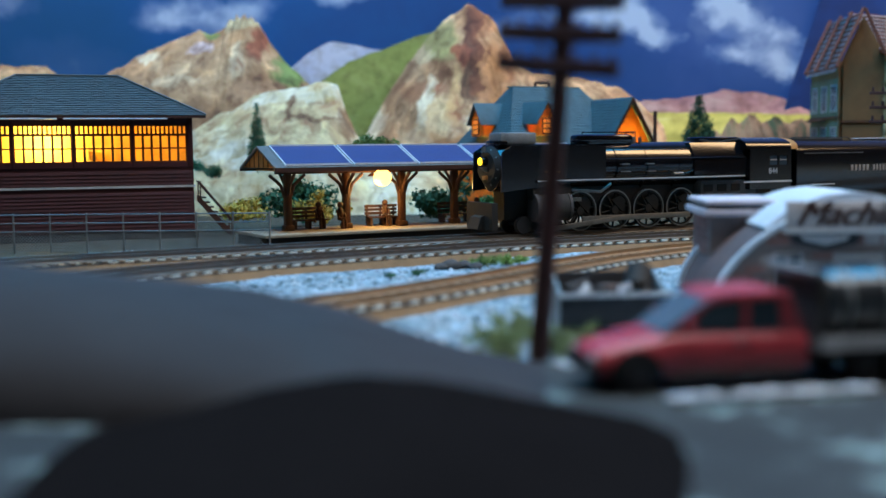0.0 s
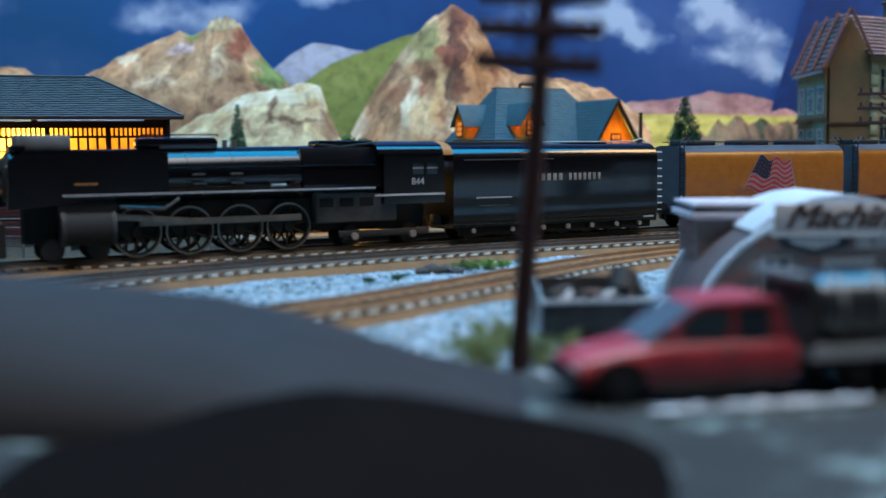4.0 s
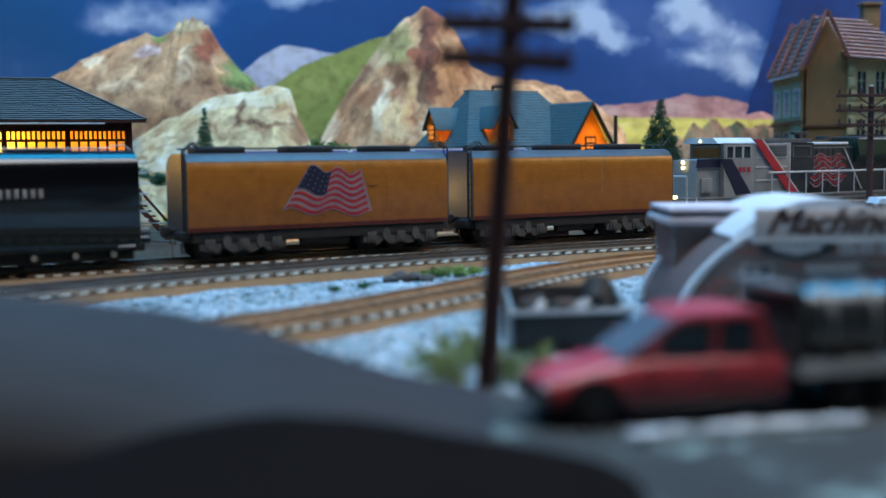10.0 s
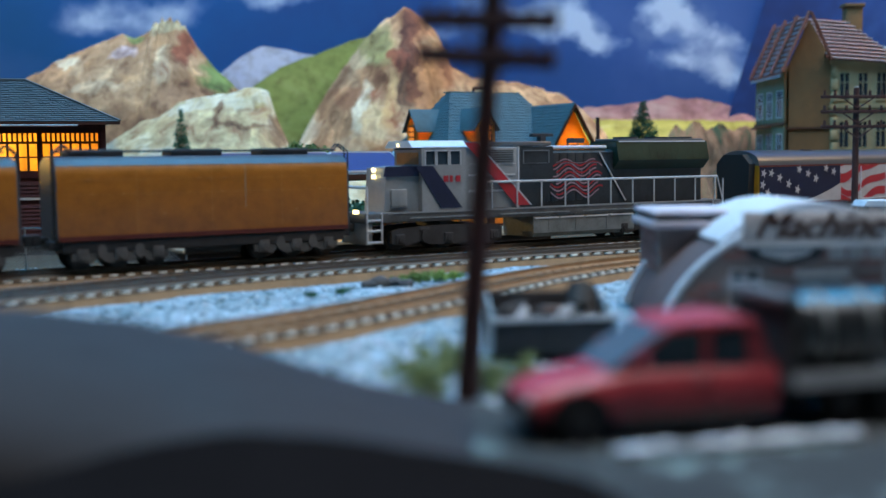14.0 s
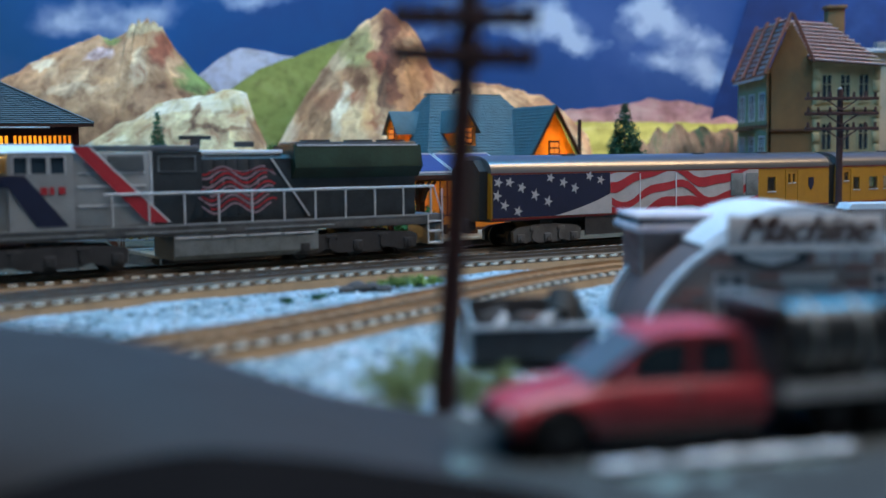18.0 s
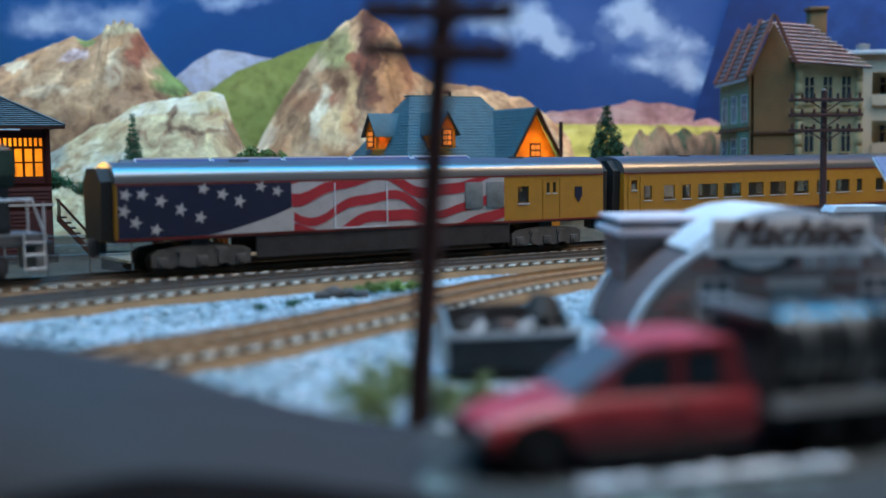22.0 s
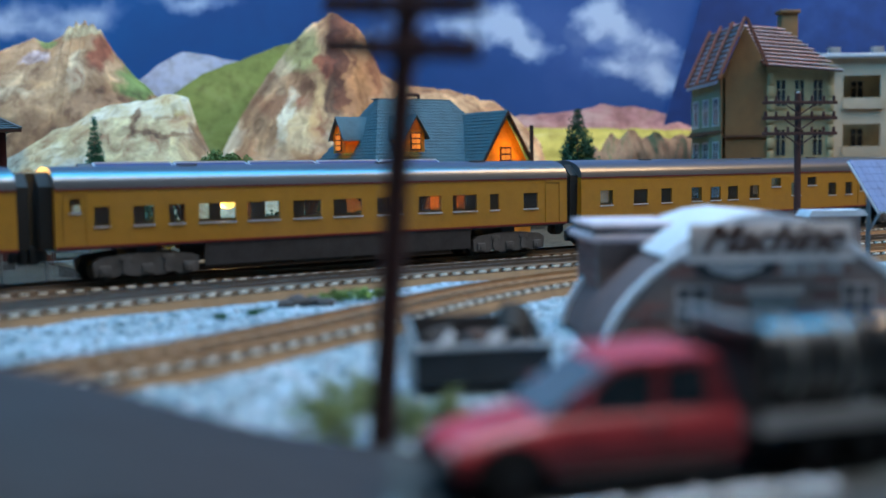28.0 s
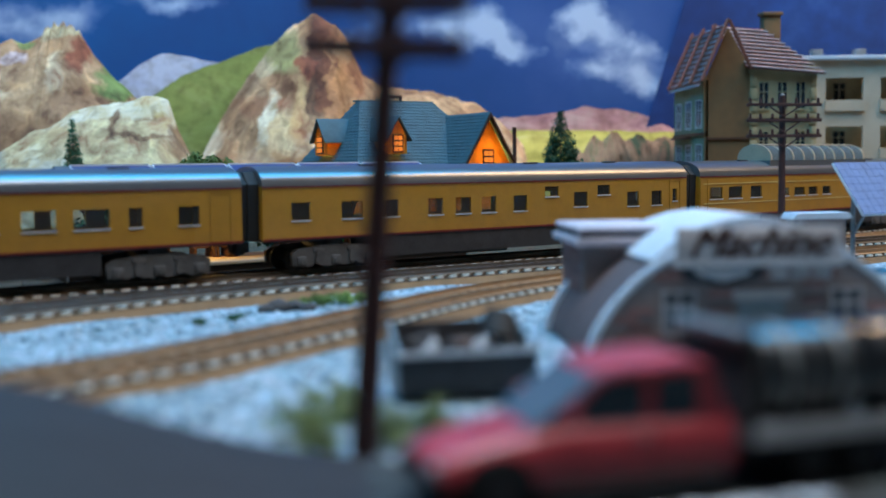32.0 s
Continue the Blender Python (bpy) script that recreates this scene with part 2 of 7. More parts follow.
RUBBER = paint("black_rubber", (0.012, 0.012, 0.012), 0.7, var=0.3)
TIE = paint("brown_tie_plastic", (0.17, 0.105, 0.055), 0.55, var=0.3)
BED = paint("brown_roadbed", (0.30, 0.18, 0.09), 0.85, var=0.3, scale=60, fine=1500, bump=0.5)
LIT_EDGE = paint("pale_lit_shoulder", (0.70, 0.67, 0.58), 0.8, var=0.3)
RUSTRAIL = paint("brown_rail", (0.33, 0.205, 0.11), 0.55, metal=0.3, var=0.25, bump=0.0)
EDGE_SHADE = paint("black_edge_shade", (0.012, 0.011, 0.010), 0.6, var=0.3)
RAIL = paint("weathered_rail", (0.115, 0.090, 0.070), 0.5, metal=0.25, var=0.25, bump=0.0)
RAILHEAD = paint("polished_rail_head", (0.42, 0.41, 0.40), 0.3, metal=1.0, var=0.1, bump=0.0)
MAROON = paint("dark_red_siding", (0.060, 0.009, 0.013), 0.6, var=0.3)
SHINGLE = paint("blue_grey_shingle", (0.135, 0.135, 0.135), 0.7, var=0.25, rand=0.2)
CREAMWALL = paint("cream_inside_wall", (0.75, 0.62, 0.35), 0.8, var=0.1)
WOOD = paint("brown_post_wood", (0.10, 0.042, 0.02), 0.6, var=0.3)
GABLE = paint("orange_wood", (0.45, 0.19, 0.05), 0.6, var=0.25)
PANELBLUE = paint("solar_blue", (0.055, 0.07, 0.20), 0.35, var=0.15, coat=0.3)
CELLBLUE = paint("pale_solar_cell", (0.15, 0.24, 0.45), 0.6, var=0.15)
CELLBLUE.node_tree.nodes["Principled BSDF"].inputs["Specular IOR Level"].default_value = 0.2
DOMEGLASS = glass("dome_glass", (0.25, 0.28, 0.30), 0.32)
PALEGOLD = paint("pale_gold_moulding", (0.62, 0.46, 0.16), 0.35, var=0.12)
DOMERIB = paint("tan_dome_rib", (0.50, 0.40, 0.28), 0.4, var=0.15)
PANELWHITE = paint("panel_white_edge", (0.7, 0.74, 0.8), 0.4, var=0.1)
DECK = paint("platform_concrete", (0.40, 0.36, 0.28), 0.8, var=0.2, bump=0.3)
SLATE = paint("house_roof_blue", (0.080, 0.135, 0.150), 0.65, var=0.2, rand=0.12)
ORANGEWALL = translucent("orange_lit_wall", (0.88, 0.47, 0.07), 0.55)
WINDARK = paint("dark_window_frame", (0.06, 0.02, 0.012), 0.6)
FOLIAGE = paint("dark_green_foliage", (0.025, 0.11, 0.045), 0.8, var=0.5, scale=300, rand=0.3)
FOLIAGE2 = paint("moss_green_foliage", (0.05, 0.16, 0.04), 0.85, var=0.5, scale=300, rand=0.3)
POLE = paint("brown_pole", (0.070, 0.028, 0.025), 0.65, var=0.3)
SNOW = paint("snow_white", (0.57, 0.62, 0.68), 0.75, var=0.1, bump=0.5)
SIGNGREY = paint("weathered_sign_board", (0.58, 0.52, 0.505), 0.6, var=0.25)
ARCHSHEET = paint("dark_brown_roof_sheet", (0.12, 0.085, 0.085), 0.75, var=0.3)
SHOPTRIM = paint("weathered_shop_trim", (0.46, 0.40, 0.385), 0.7, var=0.25)
PARAPET = paint("pale_lilac_parapet", (0.60, 0.55, 0.61), 0.6, var=0.15)
SHOPPANE = paint("dusty_grey_pane", (0.10, 0.095, 0.105), 0.35, var=0.2)
BRICK = paint("dark_brick", (0.25, 0.125, 0.110), 0.75, var=0.35, rand=0.25)
MORTAR = paint("grey_mortar", (0.25, 0.19, 0.175), 0.85, var=0.2)
CARRED = paint("truck_red", (0.46, 0.045, 0.06), 0.45, var=0.12, coat=0.35, bump=0.03)
SCREENBLUE = paint("blue_grey_screen", (0.10, 0.14, 0.17), 0.2, var=0.1, bump=0.0)
FRESHWEED = paint("fresh_green_weed", (0.22, 0.34, 0.09), 0.9, var=0.4, rand=0.3)
CARGLASS = paint("truck_window", (0.03, 0.05, 0.07), 0.12, var=0.1, bump=0.0)
GREYMETAL = paint("weathered_grey", (0.22, 0.24, 0.25), 0.5, metal=0.3, var=0.3)
DARKTANK = paint("dark_gloss_tank", (0.03, 0.035, 0.04), 0.5, var=0.3, coat=1.0, even=True)
DARKTANK.node_tree.nodes["Principled BSDF"].inputs["Specular IOR Level"].default_value = 0.1
DARKTANK.node_tree.nodes["Principled BSDF"].inputs["Coat IOR"].default_value = 1.9
# black puts the shade of the grey boulder's near side into the colour
SHADE_ROCK = paint("black_shade_rock", (0.010, 0.009, 0.0095), 1.0, var=0.2, scale=25, fine=400, bump=0.2)
SHADE_ROCK.node_tree.nodes["Principled BSDF"].inputs["Specular IOR Level"].default_value = 0.0
BOULDER = paint("dark_grey_rock", (0.021, 0.0203, 0.0245), 0.8, var=0.2, scale=25, fine=400, bump=0.2)
BOULDER.node_tree.nodes["Principled BSDF"].inputs["Specular IOR Level"].default_value = 0.45
STONE = paint("grey_stone", (0.075, 0.07, 0.07), 0.85, var=0.4, bump=0.6)

# ---- ground, room and backdrop ----
def ground_material():
    m, nt, b = nodes("gravel_ground")
    co = nt.nodes.new("ShaderNodeTexCoord").outputs["Object"]
    big = add_node(nt, "ShaderNodeTexNoise", Scale=14.0, Detail=6.0, Roughness=0.65)
    mid = add_node(nt, "ShaderNodeTexNoise", Scale=210.0, Detail=6.0, Roughness=0.7)
    grain = add_node(nt, "ShaderNodeTexVoronoi", Scale=760.0)
    for n in (big, mid, grain):
        nt.links.new(co, n.inputs["Vector"])
    c = ramp(nt, mid.outputs[0], [(0.32, (0.02, 0.075, 0.07)), (0.42, (0.12, 0.21, 0.24)), (0.50, (0.27, 0.36, 0.43)), (0.62, (0.40, 0.49, 0.57)), (0.78, (0.56, 0.63, 0.70))])
    mix = nt.nodes.new("ShaderNodeMix")
    mix.data_type, mix.blend_type = "RGBA", "MULTIPLY"
    mix.inputs[0].default_value = 0.75
    nt.links.new(c, mix.inputs[6]), nt.links.new(ramp(nt, big.outputs[0], [(0.36, (0.36, 0.44, 0.42)), (0.56, (1, 1, 1))]), mix.inputs[7])
    mix2 = nt.nodes.new("ShaderNodeMix")
    mix2.data_type, mix2.blend_type = "RGBA", "MULTIPLY"
    mix2.inputs[0].default_value = 0.6
    bw = nt.nodes.new("ShaderNodeRGBToBW")
    nt.links.new(grain.outputs["Color"], bw.inputs[0])
    nt.links.new(mix.outputs[2], mix2.inputs[6]), nt.links.new(bw.outputs[0], mix2.inputs[7])
    hs = add_node(nt, "ShaderNodeHueSaturation", Saturation=1.0, Value=1.7)
    nt.links.new(mix2.outputs[2], hs.inputs["Color"])
    # bare brown earth behind the main track
    sep = nt.nodes.new("ShaderNodeSeparateXYZ")
    nt.links.new(co, sep.inputs[0])
    far = nt.nodes.new("ShaderNodeMath")
    far.operation = "MULTIPLY_ADD"
    far.inputs[1].default_value = -0.66
    nt.links.new(sep.outputs[0], far.inputs[0]), nt.links.new(sep.outputs[1], far.inputs[2])
    wobble = nt.nodes.new("ShaderNodeMath")
    wobble.operation = "MULTIPLY_ADD"
    wobble.inputs[1].default_value = 0.06
    nt.links.new(big.outputs[0], wobble.inputs[0]), nt.links.new(far.outputs[0], wobble.inputs[2])
    earth = nt.nodes.new("ShaderNodeMix")
    earth.data_type = "RGBA"
    nt.links.new(ramp(nt, wobble.outputs[0], [(0.612, (0, 0, 0)), (0.640, (1, 1, 1))]), earth.inputs[0])
    nt.links.new(hs.outputs[0], earth.inputs[6])
    nt.links.new(ramp(nt, mid.outputs[0], [(0.3, (0.030, 0.032, 0.018)), (0.5, (0.085, 0.062, 0.036)), (0.7, (0.15, 0.12, 0.08))]), earth.inputs[7])
    nt.links.new(earth.outputs[2], b.inputs["Base Color"])
    b.inputs["Roughness"].default_value = 0.9
    bp = add_node(nt, "ShaderNodeBump", Strength=0.8, Distance=0.0012)
    nt.links.new(grain.outputs["Distance"], bp.inputs["Height"]), nt.links.new(bp.outputs[0], b.inputs["Normal"])
    return m


GROUND = ground_material()


def warp(a, b, lo, hi, n):
    """Steps from a to b, three quarters of them between lo and hi."""
    k = n // 8
    return np.concatenate([np.linspace(a, lo, k, endpoint=False), np.linspace(lo, hi, n - 2 * k), np.linspace(hi, b, k + 1)[1:]])


gx, gy = warp(-2200, 2900, -420, 560, 240), warp(-1300, 1260, 60, 900, 200)
pts = [(x, y, 1.3 * noise.noise((x * 0.02, y * 0.02, 0)) + 0.7 * noise.noise((x * 0.09, y * 0.09, 3)) - 0.9) for x in gx for y in gy]
part("ground", sheet(pts, len(gx), len(gy)), GROUND)
tagged(scene.objects["ground"], "pale gravel and snow ground of the model layout", "ground", kind="structure")

PLAIN = paint("plain_dark_wall", (0.045, 0.048, 0.055), 0.9, scale=4, fine=60)
for nm, q in (("wall_south", (-2230, 2930, -1330, -1300, -5, 1300)), ("wall_west", (-2230, -2200, -1300, 1290, -5, 1300)),
              ("wall_east", (2900, 2930, -1300, 1290, -5, 1300)), ("wall_north", (-2200, 2900, 1262, 1290, -5, 1300)), ("ceiling", (-2230, 2930, -1330, 1290, 1300, 1325))):
    tagged(part(nm, box(*q), PLAIN), "plain dark room surface around the layout", "ceiling" if nm == "ceiling" else "wall", kind="structure")


def sky_material():
    """Printed evening sky: deep blue sheet with soft white and violet clouds."""
    m, nt, b = nodes("printed_sky")
    co = nt.nodes.new("ShaderNodeTexCoord").outputs["Object"]
    wob = add_node(nt, "ShaderNodeTexNoise", Scale=14.0, Detail=6.0, Roughness=0.6)
    nt.links.new(co, wob.inputs["Vector"])
    sub = nt.nodes.new("ShaderNodeVectorMath")
    sub.operation = "MULTIPLY_ADD"
    sub.inputs[1].default_value, sub.inputs[2].default_value = (0.085, 0.0, 0.060), (-0.042, 0.0, -0.030)
    nt.links.new(wob.outputs["Color"], sub.inputs[0])
    mov = nt.nodes.new("ShaderNodeVectorMath")
    nt.links.new(co, mov.inputs[0]), nt.links.new(sub.outputs[0], mov.inputs[1])
    total = None
    # x, z, half width, half height, strength of each cloud
    for cx, cz, w, h, k in ((-0.375, 0.208, 0.060, 0.026, 1.0), (-0.335, 0.198, 0.060, 0.024, 0.9), (-0.295, 0.220, 0.050, 0.018, 0.9), (-0.19, 0.228, 0.060, 0.016, 0.8), (-0.62, 0.225, 0.09, 0.03, 0.9), (-0.50, 0.150, 0.10, 0.05, 0.25),
                            (0.098, 0.206, 0.050, 0.028, 1.0), (0.125, 0.190, 0.045, 0.022, 0.9), (0.150, 0.172, 0.038, 0.013, 1.0), (0.030, 0.215, 0.06, 0.03, 0.55), (-0.02, 0.185, 0.05, 0.02, 0.4),
                            (0.222, 0.212, 0.030, 0.026, 1.0), (0.240, 0.190, 0.030, 0.020, 0.9), (0.280, 0.168, 0.034, 0.021, 1.1), (0.236, 0.160, 0.032, 0.015, 0.95), (0.286, 0.138, 0.032, 0.018, 1.0), (0.262, 0.150, 0.028, 0.012, 0.7),
                            (0.26, 0.175, 0.085, 0.075, 0.35), (0.15, 0.20, 0.12, 0.06, 0.25), (-0.9, 0.2, 0.12, 0.03, 0.8), (0.26, 0.30, 0.2, 0.03, 0.7), (-0.1, 0.33, 0.2, 0.03, 0.7)):
        mp = nt.nodes.new("ShaderNodeMapping")
        mp.vector_type = "TEXTURE"
        mp.inputs["Location"].default_value, mp.inputs["Scale"].default_value = (cx, 0, cz), (w * 1.02, 1000, h * 1.05)
        nt.links.new(mov.outputs[0], mp.inputs[0])
        gr = nt.nodes.new("ShaderNodeTexGradient")
        gr.gradient_type = "SPHERICAL"
        nt.links.new(mp.outputs[0], gr.inputs[0])
        mul = nt.nodes.new("ShaderNodeMath")
        mul.operation = "MULTIPLY_ADD"
        mul.inputs[1].default_value = k * 1.05
        nt.links.new(gr.outputs["Fac"], mul.inputs[0])
        mul.inputs[2].default_value = 0.0
        if total:
            nt.links.new(total, mul.inputs[2])
        total = mul.outputs[0]
    # torn, billowing edges
    puff = add_node(nt, "ShaderNodeTexNoise", Scale=26.0, Detail=3.0, Roughness=0.45, Distortion=0.3)
    nt.links.new(co, puff.inputs["Vector"])
    tear = add_node(nt, "ShaderNodeMapRange")
    tear.inputs["From Min"].default_value, tear.inputs["From Max"].default_value = 0.34, 0.66
    tear.inputs["To Min"].default_value, tear.inputs["To Max"].default_value = 0.40, 1.20
    nt.links.new(puff.outputs[0], tear.inputs[0])
    dense = nt.nodes.new("ShaderNodeMath")
    dense.operation = "MULTIPLY"
    nt.links.new(total, dense.inputs[0]), nt.links.new(tear.outputs[0], dense.inputs[1])
    # teal blue in the west, violet blue towards the east
    sep = nt.nodes.new("ShaderNodeSeparateXYZ")
    nt.links.new(co, sep.inputs[0])
    soft = add_node(nt, "ShaderNodeTexNoise", Scale=7.0, Detail=6.0, Roughness=0.6)
    nt.links.new(co, soft.inputs["Vector"])
    side = nt.nodes.new("ShaderNodeMath")
    side.operation = "MULTIPLY_ADD"
    side.inputs[1].default_value = 0.55
    nt.links.new(soft.outputs[0], side.inputs[0])
    east = add_node(nt, "ShaderNodeMapRange")
    east.inputs["From Min"].default_value, east.inputs["From Max"].default_value = -0.55, 0.25
    east.inputs["To Min"].default_value, east.inputs["To Max"].default_value = -0.05, 0.50
    nt.links.new(sep.outputs[0], east.inputs[0]), nt.links.new(east.outputs[0], side.inputs[2])
    basec = ramp(nt, side.outputs[0], [(0.22, (0.001, 0.085, 0.235)), (0.40, (0.002, 0.095, 0.30)), (0.60, (0.006, 0.058, 0.215)), (0.78, (0.015, 0.070, 0.25)), (0.92, (0.040, 0.095, 0.30))])
    halo = nt.nodes.new("ShaderNodeMix")
    halo.data_type = "RGBA"
    halo.inputs[7].default_value = (0.11, 0.20, 0.45, 1)
    nt.links.new(ramp(nt, total, [(0.06, (0, 0, 0)), (0.55, (0.7, 0.7, 0.7))]), halo.inputs[0])
    nt.links.new(basec, halo.inputs[6])
    mix = nt.nodes.new("ShaderNodeMix")
    mix.data_type = "RGBA"
    mix.inputs[7].default_value = (0.54, 0.62, 0.76, 1)
    nt.links.new(ramp(nt, dense.outputs[0], [(0.18, (0, 0, 0)), (0.45, (0.22, 0.22, 0.22)), (0.70, (0.55, 0.55, 0.55)), (1.0, (0.95, 0.95, 0.95))]), mix.inputs[0])
    nt.links.new(halo.outputs[2], mix.inputs[6]), nt.links.new(mix.outputs[2], b.inputs["Base Color"])
    b.inputs["Roughness"].default_value = 0.75
    return m


SKY = sky_material()
tagged(part("backdrop_sky", box(-1500, 760, 1200, 1206, 0, 900), SKY), "printed backdrop of deep blue cloudy sky", "backdrop", kind="structure")
SKY2 = paint("printed_sky_side", (0.004, 0.062, 0.25), 0.7, var=0.35, scale=5, fine=40, bump=0)
for e, p, c in zip(next(n for n in SKY2.node_tree.nodes if n.type == "VALTORGB").color_ramp.elements, (0.40, 0.55, 0.70), ((0.001, 0.028, 0.15), (0.003, 0.050, 0.23), (0.04, 0.13, 0.34))):
    e.position, e.color = p, (*c, 1)
# a second sheet overlaps the first with a slanting cut edge
tagged(part("backdrop_side", prism([(258, 0), (1500, 0), (1500, 900), (540, 900)], 1194, 1197), SKY2), "second printed backdrop sheet of clear blue sky", "backdrop", kind="structure")


def relief(name, label, mat, y, deep, base, tops, jag=6.0, nu=70, nv=26, lean=0.0, seed=0, rough=0.8, kind="structure", category="mountain"):
    """A modelled slope: its crest at depth y runs through tops (x, z); it comes forward by deep towards its foot."""
    xs, zs = [a for a, _ in tops], [c for _, c in tops]
    out = []
    for i in range(nu):
        x = xs[0] + (xs[-1] - xs[0]) * i / (nu - 1)
        top = float(np.interp(x, xs, zs)) + jag * 0.5 * noise.noise((x * 0.06, seed, 1)) + jag * 0.25 * noise.noise((x * 0.2, seed, 2))
        calm = sum(float(np.interp(x + d, xs, zs)) for d in (-16, -8, 0, 8, 16)) / 5
        for j in range(nv):
            v = j / (nv - 1)
            z = base + (calm + (top - calm) * max(0.0, 1 - 8 * v) - base) * (1 - v)
            n = noise.noise((x * 0.018, z * 0.022, seed)) + 0.55 * abs(noise.noise((x * 0.05, z * 0.05, seed + 5))) + 0.3 * noise.noise((x * 0.14, z * 0.12, seed + 9))
            out.append((x + lean * (1 - v), y - deep * v ** 0.8 - jag * rough * n * min(1, 4 * v), z))
    bm = sheet(out, nu, nv)
    back = [bm.verts.new((xs[0], y + 3, base)), bm.verts.new((xs[-1], y + 3, base))]
    bm.verts.ensure_lookup_table()
    crest = [bm.verts[i * nv] for i in range(nu)]
    bm.faces.new(crest + back[::-1])
    return tagged(part(name, bm, mat), label, category, kind=kind)


SAND, BROWN, RUST, OFFWHITE, OLIVEGREEN = (0.48, 0.32, 0.19), (0.25, 0.135, 0.07), (0.24, 0.06, 0.03), (0.66, 0.60, 0.48), (0.17, 0.24, 0.07)
TAN = painted("tan_painted_rock", [(0.30, (0.20, 0.10, 0.05)), (0.42, (0.32, 0.19, 0.10)), (0.50, (0.40, 0.26, 0.15)), (0.60, (0.46, 0.32, 0.20)), (0.72, (0.56, 0.45, 0.31))],
              [(-281, 188, 22, 8, (0.50, 0.47, 0.32)), (-284, 145, 9, 17, (0.56, 0.48, 0.35)), (-263, 163, 9, 16, RUST), (-344, 130, 30, 5, (0.52, 0.43, 0.31)), (-330, 113, 30, 9, SAND), (-233, 138, 14, 16, (0.12, 0.26, 0.07)), (-314, 92, 34, 15, BROWN),
               (-326, 163, 12, 6, (0.50, 0.44, 0.52)), (-318, 181, 9, 6, (0.16, 0.27, 0.08)), (-262, 118, 24, 12, (0.36, 0.22, 0.13)), (-395, 140, 25, 12, (0.38, 0.24, 0.14)), (-385, 154, 18, 3, OFFWHITE)])
TAN2 = painted("brown_painted_rock", [(0.30, (0.22, 0.11, 0.055)), (0.44, (0.38, 0.21, 0.11)), (0.52, (0.48, 0.31, 0.18)), (0.62, (0.56, 0.42, 0.28)), (0.72, (0.40, 0.20, 0.09))],
               [(-153, 96, 15, 30, OFFWHITE), (-120, 132, 22, 22, (0.34, 0.23, 0.14)), (-112, 100, 18, 24, (0.30, 0.18, 0.10)), (-79, 168, 22, 20, (0.27, 0.29, 0.12)), (-100, 155, 12, 10, (0.50, 0.42, 0.28)), (-79, 99, 13, 28, (0.62, 0.46, 0.28)),
                (-24, 132, 20, 34, (0.46, 0.21, 0.09)), (-36, 186, 12, 18, (0.42, 0.19, 0.09)), (-44, 172, 6, 30, (0.13, 0.035, 0.02)), (-54, 155, 10, 10, RUST), (-46, 122, 7, 30, (0.10, 0.045, 0.025)), (-50, 94, 16, 12, (0.55, 0.38, 0.22)),
                (-38, 150, 4, 40, (0.16, 0.05, 0.025)), (-22, 124, 7, 34, (0.48, 0.23, 0.09)), (-62, 118, 8, 30, (0.60, 0.40, 0.20)), (-92, 104, 7, 22, OFFWHITE), (-108, 118, 12, 11, (0.25, 0.12, 0.065)), (-8, 150, 5, 26, (0.30, 0.12, 0.05)), (60, 118, 70, 8, (0.50, 0.32, 0.18)), (50, 100, 60, 6, (0.36, 0.18, 0.09)), (-30, 90, 24, 8, OFFWHITE)], 9)
CREAM = painted("cream_painted_rock", [(0.28, (0.44, 0.31, 0.17)), (0.42, (0.58, 0.47, 0.28)), (0.54, (0.66, 0.57, 0.39)), (0.66, (0.70, 0.64, 0.50)), (0.78, (0.54, 0.39, 0.22))],
                [(-230, 112, 60, 9, (0.70, 0.66, 0.55)), (-193, 88, 26, 3, BROWN), (-160, 86, 8, 24, BROWN), (-300, 88, 30, 10, (0.55, 0.47, 0.28)), (-215, 98, 4, 14, BROWN), (-330, 70, 20, 16, (0.30, 0.36, 0.34)), (-240, 55, 60, 12, (0.62, 0.60, 0.55)), (-120, 62, 40, 8, OFFWHITE)], 10)
HILLGREEN = strata("olive_hill", [(0.30, (0.17, 0.19, 0.04)), (0.50, (0.28, 0.31, 0.07)), (0.70, (0.33, 0.33, 0.11))], 10, bump=0.3)
LILAC = strata("lilac_far_mountain", [(0.35, (0.52, 0.52, 0.66)), (0.60, (0.68, 0.66, 0.76))], 12, bump=0.2)
PINK = strata("pink_mesa", [(0.34, (0.34, 0.15, 0.16)), (0.50, (0.60, 0.30, 0.28)), (0.66, (0.70, 0.46, 0.40))], 18, bump=0.2)
PLAIN_YELLOW = strata("yellow_plain", [(0.34, (0.36, 0.30, 0.05)), (0.50, (0.64, 0.54, 0.12)), (0.66, (0.68, 0.62, 0.30))], 14, lean=(0.5, 1, 3), bump=0.2)
SCRUB = strata("brown_scrub_rock", [(0.34, (0.04, 0.07, 0.03)), (0.46, (0.22, 0.11, 0.06)), (0.58, (0.36, 0.20, 0.11)), (0.70, (0.09, 0.15, 0.05))], 34, lean=(2.0, 1.0, 0.7))

